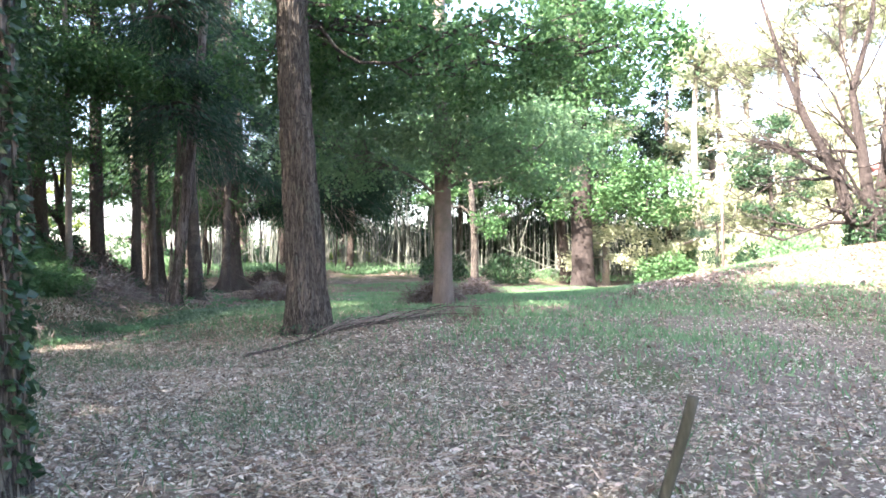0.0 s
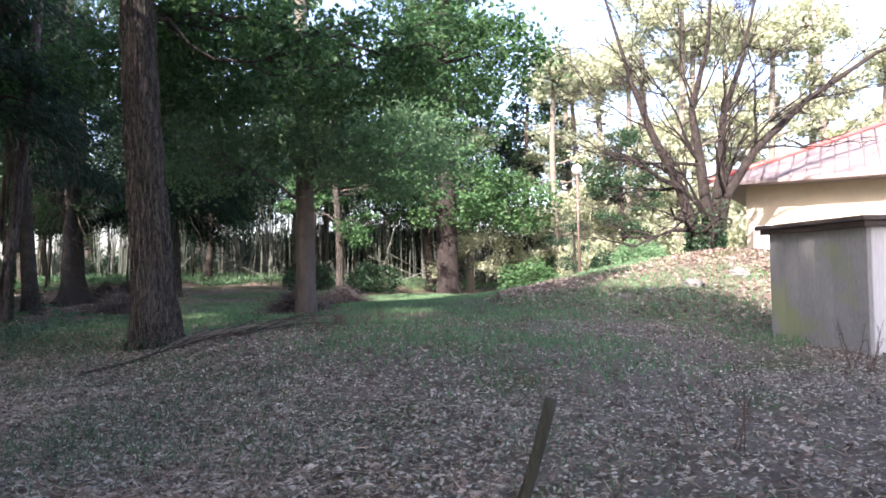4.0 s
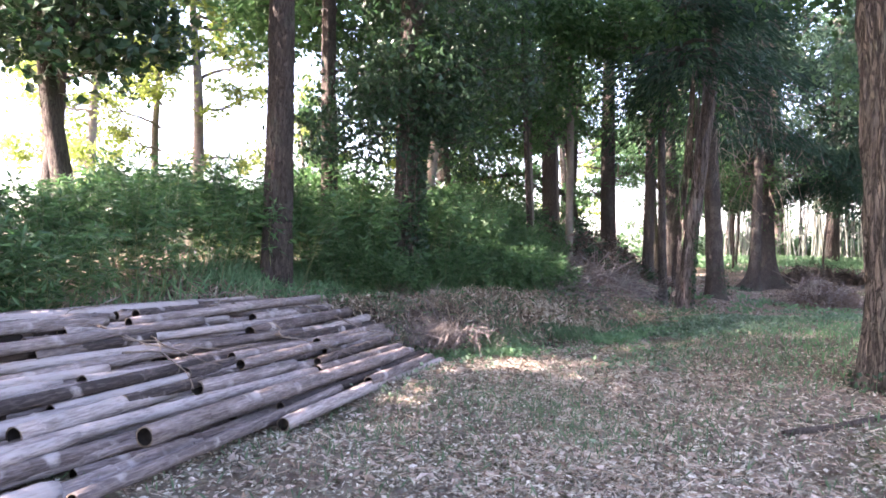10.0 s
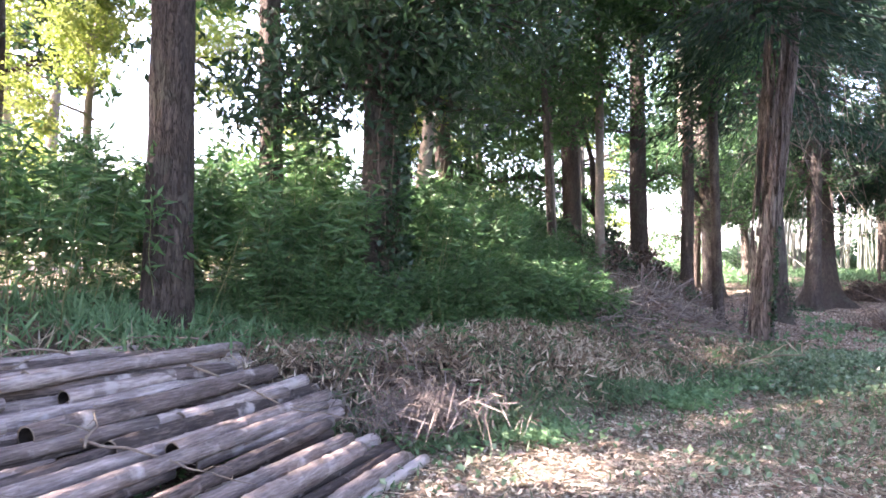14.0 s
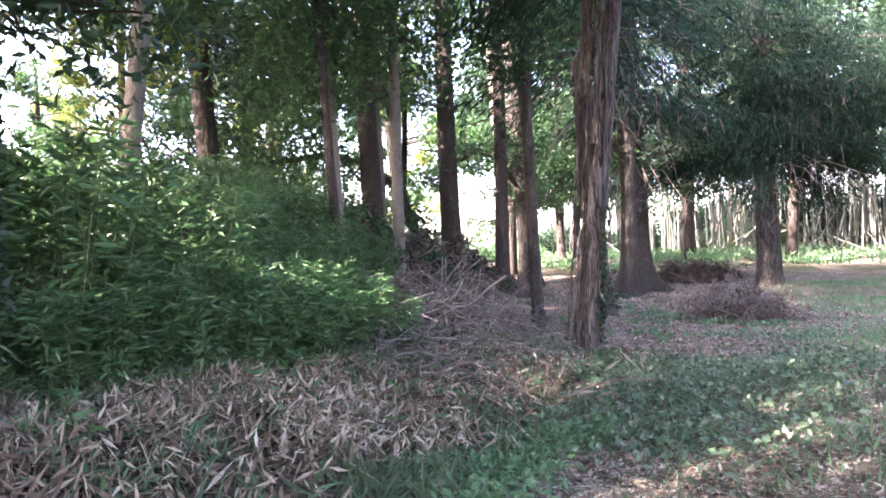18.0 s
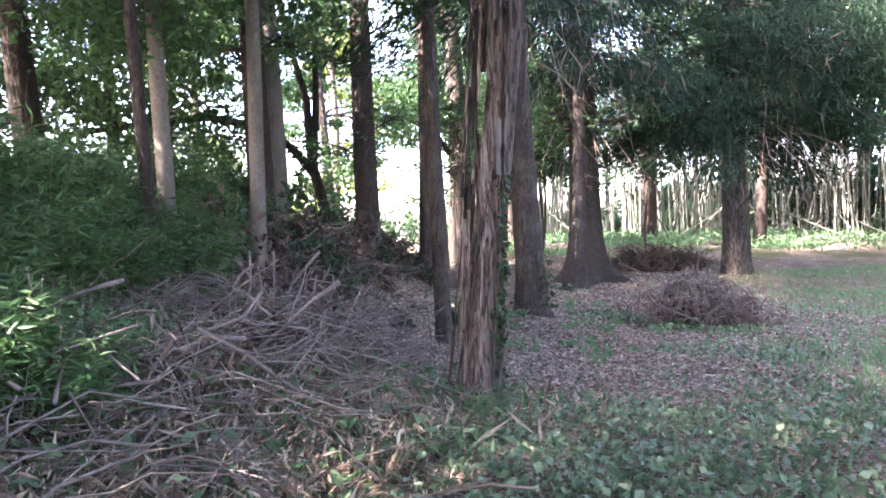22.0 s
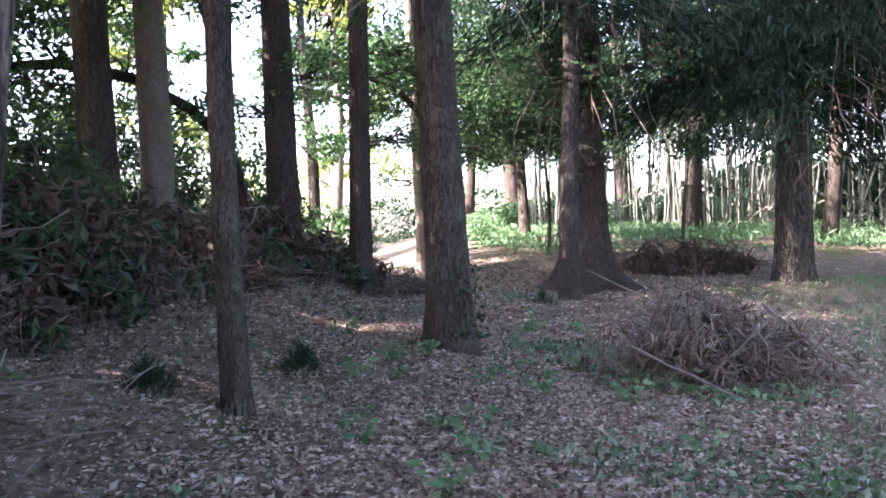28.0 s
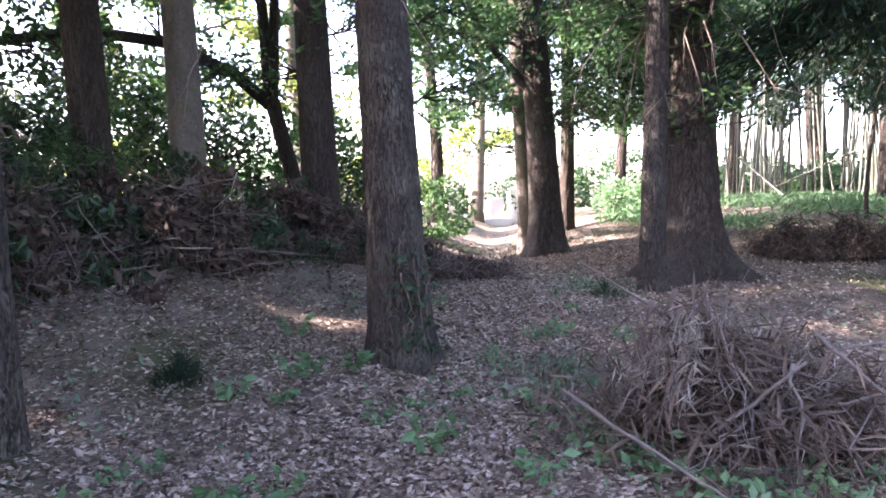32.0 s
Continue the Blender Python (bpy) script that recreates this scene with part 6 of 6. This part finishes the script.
x, y = near_trail(80000, 3.8)
k = (patch_noise(x, y, 0.9, 1.0) + rng.normal(0, 0.5, len(x)) > 0.2) & (y < 8.5)
strew("grass", "sparse short green grass in the leaf litter", "grass", x[k], y[k], 0.09, 0.1, M_WEED, 0.01, 0.0, 0, 1.2, 0.7)
x, y = near_trail(80000, 6.5)
strew("leaf_litter", "scattered brown dead leaves on the grass", "leaves", x, y, 0.07, 0.5, M_LITTER)
# straw of the dwarf bamboo at the foot of the bank
n = 34000
y = rng.uniform(2.6, 9.6, n)
x = np.interp(y, FOOT_Y, FOOT_X) + rng.normal(1.05, 0.8, n)
edge = np.interp(y, BANK_Y, APRON_X) + rng.normal(-0.1, 0.2, n)
k = ((x > 0.15 + rng.normal(0, 0.35, n)) | (rng.uniform(0, 1, n) < 0.3)) & (x < edge) & (patch_noise(x, y, 0.17, 6.0) + rng.normal(0, 0.25, n) > -0.3)
strew("bamboo_leaf_litter", "pale straw-like fallen bamboo leaves", "leaves", x[k], y[k], 0.105, 0.18, M_STRAW, 0.12, 0.0, 0.8)
k = (~k) & (y > 3.4) & (x < edge) & (rng.uniform(0, 1, n) < 0.22)
strew("leaf_litter", "brown withered leaves and weeds round the ivy-clad trunk", "leaves", x[k], y[k], 0.11, 0.16, M_BROWNWEED, 0.12, 0.1, 0.1)
# dark layer under the straw: shade between the plants is put into its colour
n = 22000
y = rng.uniform(3.2, 9.8, n)
x = np.interp(y, FOOT_Y, FOOT_X) + rng.normal(0.95, 0.8, n)
k = x < np.interp(y, BANK_Y, APRON_X) + rng.normal(-0.05, 0.2, n)
strew("leaf_litter", "dark leaf layer under the straw, painted for shade between the plants", "leaves", x[k], y[k], 0.11, 0.3, M_BROWNLEAF_SHADE, 0.03, 0.5)
n = 9000
y = rng.uniform(5.8, 9.6, n)
x = np.interp(y, BANK_Y, APRON_X) + rng.normal(-0.5, 0.6, n)
k = patch_noise(x, y, 0.3, 8.0) + rng.normal(0, 0.3, n) > 0.05
strew("weeds", "olive green weeds growing through straw and dead twigs", "weeds", x[k], y[k], 0.085, 0.3, M_WEED, 0.1, 0.1, 0.3)
n = 5200
y = rng.uniform(4.4, 9.4, n)
x = np.interp(y, FOOT_Y, FOOT_X) + rng.normal(1.0, 0.7, n)
k = patch_noise(x, y, 0.35, 2.0) > 0.1
strew("dry_grass", "upright clumps of withered bamboo leaves in the straw", "leaves", x[k], y[k], 0.24, 0.1, M_STRAW, 0.05, 0.0, 0.1, 0.55, 0.9)
n = 2600
y = rng.uniform(3.2, 9.4, n)
x = np.interp(y, FOOT_Y, FOOT_X) + rng.normal(0.5, 0.7, n)
strew("dry_stalks", "long thin dry bamboo stalks lying in the straw", "stalks", x, y, 0.45, 0.018, M_STRAW, 0.09, 0.6)
x, y = near_trail(90000, 3.2)
k = patch_noise(x, y, 0.8, 3.0) + 0.75 * np.exp(-((x - 4.4) ** 2 + (y - 6.4) ** 2) / 6) + 0.8 * np.exp(-((x - 5.3) ** 2 + (y - 8.2) ** 2) / 6) + rng.normal(0, 0.36, len(x)) > 0.84
k = k & (y > 1.5 + rng.normal(0, 0.8, len(x)))
strew("ground_cover", "low dark-green ivy-like ground cover in patches", "weeds", x[k], y[k], 0.058, 0.75, M_IVYLEAF, 0.055, 0.2)
n = 60000
x, y = rng.uniform(-3, 13, n), rng.uniform(-11.5, 0, n)
strew("leaf_litter", "grey-brown dead leaves between the shed and the stake", "leaves", x, y, 0.046, 0.48, M_LITTERGREY)
n = 26000
a, r = rng.uniform(0, 6.283, n), 8.5 * np.sqrt(rng.uniform(0, 1, n))
strew("leaf_litter", "brown dead leaves covering the mound", "leaves", 19.5 + r * np.cos(a), -3 + 0.8 * r * np.sin(a), 0.11, 0.5, M_LITTER)
n = 140000
x, y = rng.uniform(3, 26, n), rng.uniform(-7, 20, n)
k = (np.hypot(x - 20.5, (y + 3.6) * 1.2) > 4.6 + rng.normal(0, 0.8, n)) & (patch_noise(x, y, 1.6, 5.0) + rng.normal(0, 0.35, n) > -0.1) & (x > 3.4 + 0.3 * np.abs(y - 2) + 0.45 * np.maximum(y - 4, 0) + rng.normal(0, 1.0, n)) & (np.interp(y, FOOT_Y, FOOT_X) < x - 2)
strew("grass", "short green grass between dead leaves", "grass", x[k], y[k], 0.115, 0.15, M_GRASS, 0.01, 0.0, 0, 1.3, 0.55)

n = 4200
y = rng.uniform(4.2, 9.6, n)
x = np.interp(y, FOOT_Y, FOOT_X) + rng.normal(0.4, 0.6, n)
strew("bamboo_sprouts", "green bamboo leaves scattered over dry straw", "weeds", x, y, 0.15, 0.2, M_SASA, 0.12, 0.3)
n = 2400
y = rng.uniform(6.8, 10.4, n)
x = np.interp(y, FOOT_Y, FOOT_X) + rng.normal(0.3, 0.75, n)
strew("ground_cover", "green leaves growing through the dead branches", "weeds", x, y, 0.085, 0.6, M_WEED, 0.16, 0.3)

n = 700
a, r = rng.uniform(0, 6.283, n), 0.55 + np.abs(rng.normal(0, 0.25, n))
strew("seedlings", "small green seedlings round the foot of the brush heap", "weeds", 9.25 + r * np.cos(a), 13.3 + r * np.sin(a), 0.075, 0.5, M_GRASS, 0.05, 0.3)

n = 26000
y = rng.uniform(1.6, 6.6, n)
x = np.interp(y, BANK_Y, APRON_X) + rng.normal(0.25, 0.55, n)
k = patch_noise(x, y, 0.42, 7.0) + rng.normal(0, 0.3, n) > 0.5
strew("weeds", "green weeds along the edge of the straw", "weeds", x[k], y[k], 0.07, 0.4, M_GRASS, 0.06, 0.3)
n = 5200
y = rng.uniform(3.2, 5.8, n)
x = np.interp(y, BANK_Y, APRON_X) - np.abs(rng.normal(0, 1.1, n))
k = patch_noise(x, y, 0.3, 9.0) + rng.normal(0, 0.3, n) > 0.1
strew("weeds", "thin green grass growing through dry straw", "weeds", x[k], y[k], 0.2, 0.07, M_WEED, 0.05, 0.0, 0.2, 0.9, 0.9)
n = 1000
a, r = rng.uniform(0, 6.283, n), np.abs(rng.normal(0, 0.38, n))
strew("dry_grass", "dark brown withered weeds at the ends of the poles", "weeds", -0.42 + r * np.cos(a), 3.6 + 0.8 * r * np.sin(a), 0.3, 0.03, M_GREYTWIG, 0.14, 0.0, 0.1, 0.7, 1.0)

# dry grass and weeds along the foot of the thicket
n = 3600
y = rng.uniform(0.5, 11.0, n)
x = np.interp(y, FOOT_Y, FOOT_X) + rng.normal(-0.35, 0.45, n)
k = (y > 3.4) | (x < -3.0)
strew("dry_grass", "tall dry grass stalks at the foot of the thicket", "grass", x[k], y[k], 0.28, 0.05, M_STRAW, 0.01, 0.0, 0, 0.7, 0.9)
n = 17000
y = rng.uniform(1.0, 12.0, n)
x = np.interp(y, FOOT_Y, FOOT_X) + rng.normal(-0.5, 0.4, n)
k = ((y > 3.6) & (y < 5.2)) | ((x < -3.2) & (rng.uniform(0, 1, n) < 0.15)) | (y > 9.5) | ((y < 8.5) & (rng.uniform(0, 1, n) < 0.1))
strew("weeds", "green weeds and grass under the thicket", "weeds", x[k], y[k], 0.24, 0.1, M_GRASS, 0.08, 0.0, 0, 1.1, 0.8)
n = 16000
x, y = rng.uniform(12, 34, n), rng.uniform(14, 36, n)
k = np.abs((x - 13.5) * 0.66 + (y - 35.5) * 0.72 + 0.0) < 4.0
strew("undergrowth", "bright green undergrowth along the edge of the bamboo grove", "weeds", x[k], y[k], 0.24, 0.2, M_GRASS, 0.2, 0.0, 0, 0.8, 0.8)

n = 9000
x, y = rng.uniform(8.5, 22, n), rng.uniform(24, 33, n)
k = (patch_noise(x, y, 1.3, 4.0) + rng.normal(0, 0.3, n) > 0.15) & (x > 9 + 0.4 * (y - 24))
strew("undergrowth", "pale green sunlit weeds before the bamboo grove", "weeds", x[k], y[k], 0.3, 0.2, M_GRASS, 0.06, 0.0, 0, 0.7, 0.9)

# low shrubs that close the view under the far crowns
for i, (x, y, r, h) in enumerate([(-1, 36, 2.2, 1.2), (3, 38, 2.2, 1.4), (9.5, 43, 2.4, 1.3), (13, 42, 2.4, 1.6), (-5, 33, 2.2, 1.5), (17, 43, 2.6, 0.9), (22, 42, 2.6, 0.9),
                                  (28, 37, 2.6, 0.9), (33, 31, 2.6, 1.0), (38, 24, 2.6, 1.8), (41, 17, 2.6, 1.8), (38, 11, 2.2, 1.5), (34, 12.5, 1.8, 1.3), (-10, 29, 2.4, 1.6)]):
    round_bush("shrub", "leafy shrub under the far trees", x, y, r, r, h, 1800, (M_BROAD, M_YELLOWLEAF, M_DARKLEAF)[i % 3], 0.22, "shrubs under the far trees")


# leafy shrubs behind the bank of brush
for x, y, r, h in ((1.4, 18.7, 1.3, 2.2), (0.5, 16.9, 1.3, 1.9), (2.3, 21.5, 1.2, 2.0), (4.2, 22.6, 1.1, 1.4)):
    round_bush("shrub", "leafy green shrub behind the brush bank", x, y, r, r, h, 2600, M_BROAD, 0.14, "shrubs behind the brush bank")


# dark evergreen shrubs behind the grove
for i in range(11):
    f = i / 10
    x, y = 32.5 + 11 * f, 29.0 - 12.5 * f
    round_bush("evergreen_shrub", "tall dark evergreen shrub behind the bamboo", x, y, 2.4, 2.4, 2.3, 3600, M_DARKLEAF, 0.32, "shrubs under the far trees")
for i in range(6):
    round_bush("evergreen_shrub", "tall dark evergreen shrub behind the bamboo", 27.5 + i, 43.5 - 2.4 * i, 2.3, 2.3, 2.0, 3200, M_DARKLEAF, 0.32, "shrubs under the far trees")
for i in range(11):
    f = i / 10
    round_bush("evergreen_shrub", "leafy green shrub behind the bamboo", 15 + 15 * f, 44 - 8 * f, 2.2, 2.2, 0.7 + 0.3 * (i % 3), 1200, M_SOFTLEAF, 0.3, "shrubs under the far trees")
for x, y in ((22.5, 16), (20.5, 19)):
    round_bush("evergreen_shrub", "low dark shrub at the edge of the grass", x + 3, y + 2, 1.5, 1.3, 0.9, 1800, M_DARKLEAF, 0.18, "shrubs by the grass")


# pale stones standing in the sunlit clearing
for i, (x, y, w, h) in enumerate([(5.4, 40.0, 0.5, 1.3), (6.4, 40.6, 0.45, 1.6), (7.3, 40.0, 0.55, 1.2), (4.4, 41.0, 0.45, 1.1), (8.1, 41.5, 0.5, 1.5)]):
    t = thing("stone_monument", "pale upright stone on a block in the sunlit clearing", "stone", (x, y, hz(x, y)), 12, "pale standing stones")
    part("plinth", box(-w, -w, -0.1, w, w, 0.35, 0.02), M_WHITE, t)
    part("shaft", box(-w * 0.55, -w * 0.55, 0.352, w * 0.55, w * 0.55, h, 0.03), M_WHITE, t)


def hanging_leaves():
    """A few pale leaves that hang from a twig close to the start."""
    t = thing("hanging_twig", "thin twig with a few pale hanging leaves", "twig", (-1.9, -8.98, 1.9))
    hp = Heap()
    hp.add(*tube(wander((-0.3, 0.35, 0.9), (0.02, 0.0, -0.12), 8, 0.05), np.linspace(0.004, 0.0015, 8), 5))
    hp.make("stem", M_TWIG, t)
    for dx, dy, dz in ((0.02, 0.0, -0.16), (0.03, -0.03, -0.1), (-0.05, 0.05, -0.06)):
        h2 = Heap()
        h2.add(*leaves(np.array([[dx, dy, dz]]), 0.08, 0.6, 1.5))
        h2.make("leaf", M_GRASS, t, smooth_shade=False)


def loose_branches():
    g = np.random.default_rng(31)
    for i in range(34):
        x, y = g.uniform(1.2, 2.7), g.uniform(7.0, 10.2)
        x = max(x, float(np.interp(y, FOOT_Y, FOOT_X)) - 0.4)
        a = g.normal(0.2, 0.7) + (math.pi if i % 2 else 0)
        ln = g.uniform(0.7, 1.7)
        p = wander((0, 0, 0.05), (ln * math.cos(a), ln * math.sin(a), 0.05), 12, 0.16)
        p[:, 2] = height(p[:, 0] + x, p[:, 1] + y) - hz(x, y) + 0.05 + 0.12 * np.abs(np.sin(np.linspace(0, 3, 12) + i)) + 0.05
        t = thing("dead_branch", "crooked bare dead branch lying on straw", "branch", (x, y, hz(x, y)), 0, "loose dead branches")
        hp = Heap()
        r = g.uniform(0.007, 0.021)
        hp.add(*tube(p, np.linspace(r, r * 0.35, 12), 7, True, 0.06))
        hp.make("stem", M_TWIG, t)
        for k in (4, 7, 9):
            h2 = Heap()
            e = p[k] + np.array([math.cos(a) + g.normal(0, 0.6), math.sin(a) + g.normal(0, 0.6), g.uniform(0.0, 0.5)]) * 0.35
            h2.add(*tube(wander(p[k], e, 6, 0.1), np.linspace(r * 0.5, r * 0.15, 6), 5))
            h2.make("twig", M_TWIG, t)


def forked_branch():
    """Two long wavy limbs of one dead branch lying on the straw."""
    x, y = 1.75, 7.1
    t = thing("dead_branch", "thick forked dead branch lying on the straw slope", "branch", (x, y, hz(x, y)), 0, "loose dead branches")
    for k, (line, r) in enumerate([([(1.05, 0.75), (0.75, 0.72), (0.5, 0.82), (0.2, 0.7), (-0.15, 0.78), (-0.4, 0.98)], 0.032), ([(0.75, 0.72), (0.55, 0.56), (0.28, 0.52), (0.0, 0.6)], 0.022),
                                   ([(0.5, 0.82), (0.3, 1.05), (0.02, 1.2), (-0.2, 1.5)], 0.02), ([(0.2, 0.7), (-0.1, 0.5), (-0.42, 0.55), (-0.6, 0.4)], 0.017), ([(0.3, 1.05), (0.35, 1.4), (0.15, 1.7)], 0.012)]):
        p = np.array([(a, b, 0.0) for a, b in line])
        f = np.linspace(0, len(p) - 1, 14)
        p = np.stack([np.interp(f, range(len(p)), p[:, c]) for c in range(3)], 1) + rng.normal(0, 0.012, (14, 3))
        p[:, 2] = height(p[:, 0] + x, p[:, 1] + y) - hz(x, y) + 0.14 + 0.05 * np.sin(f * 2 + k)
        hp = Heap()
        hp.add(*tube(p, np.linspace(r, r * 0.6, 14), 9, True, 0.05))
        hp.make("limb", M_TWIG, t)


def heap_sprays():
    """Pale withered sprays hanging down from the top of the near brush heap."""
    g = np.random.default_rng(58)
    x, y = 9.22, 13.4
    z = hz(x, y)
    t = thing("withered_branch", "pale grey withered branch with hanging sprays on the brush heap", "branch", (x, y, z + 0.6))
    for i in range(34):
        a = g.uniform(0, 6.283)
        r = g.uniform(0.3, 0.75)
        f = np.linspace(0, 1, 9)
        p = np.stack([r * f * math.cos(a), r * f * math.sin(a), g.uniform(0.06, 0.2) * np.sin(f * 2.4) - 0.5 * f ** 2 * g.uniform(0.5, 1.0)], 1) + g.normal(0, 0.01, (9, 3))
        hp = Heap()
        hp.add(*tube(p, np.linspace(0.006, 0.002, 9), 5))
        hp.make("spray", M_GREYTWIG, t)
        q = p[g.integers(2, 9, 46)] + g.normal(0, 0.025, (46, 3))
        h2 = Heap()
        h2.add(*leaves(q, 0.11, 0.1, 1.2))
        h2.make("needles", M_PALESPRAY, t, smooth_shade=False)


def heap_sticks():
    """Single long sticks that lean on the near brush heap."""
    for (x0, y0, h0), (x1, y1, h1), r in [((8.35, 12.95, 0.42), (9.1, 12.45, 0.06), 0.013), ((9.75, 13.2, 0.72), (10.25, 12.5, 0.05), 0.012), ((9.5, 13.0, 0.3), (10.5, 13.3, 0.25), 0.009),
                                          ((9.3, 13.9, 0.55), (8.6, 14.6, 0.95), 0.012), ((9.8, 13.5, 0.5), (10.7, 13.9, 0.5), 0.01), ((9.0, 12.9, 0.1), (9.6, 12.9, 0.6), 0.012)]:
        t = thing("stick", "single long dry stick leaning on the brush heap", "stick", (x0, y0, hz(x0, y0)), 0, "sticks on the brush heap")
        e = np.array([x1 - x0, y1 - y0, hz(x1, y1) + h1 - hz(x0, y0)])
        hp = Heap()
        hp.add(*tube(wander((0, 0, h0), e, 10, 0.02), np.linspace(r, r * 0.6, 10), 8, True, 0.04))
        hp.make("stem", M_GREYTWIG, t)


loose_branches()
heap_sticks()
heap_sprays()
forked_branch()
hanging_leaves()


def pole_litter():
    """Thin dry branches and strips that lie across the pile of poles."""
    g = np.random.default_rng(77)
    for i in range(12):
        off, run = g.uniform(0.5, 2.1), g.uniform(0.3, 4.2)
        x = -0.40 - 0.93 * off - 0.37 * (run - 0.5 * off)
        y = 3.0 + 0.37 * off - 0.93 * (run - 0.5 * off)
        z = 0.06 + 0.64 * min(1.0, off / 1.8) + 0.085
        a = g.uniform(0, 6.283)
        ln = g.uniform(0.5, 1.3)
        t = thing("dead_branch", "thin pale dry branch lying across the bamboo poles", "branch", (x, y, z), 0, "dry branches on the poles")
        hp = Heap()
        slope = -0.33 * (math.cos(a) * 0.93 - math.sin(a) * 0.37)
        e = np.array([ln * math.cos(a), ln * math.sin(a), slope * ln * 0.8])
        p = wander(-e / 2, e / 2, 9, 0.05)
        hp.add(*tube(p, np.linspace(0.009, 0.003, 9), 6))
        hp.make("stem", M_TWIG, t)
        for k in (3, 5, 7):
            h2 = Heap()
            h2.add(*tube(wander(p[k], p[k] + g.normal(0, 0.12, 3) * [1, 1, 0.2] + e * 0.1, 5, 0.1), np.linspace(0.004, 0.0015, 5), 4))
            h2.make("twig", M_TWIG, t)


pole_litter()
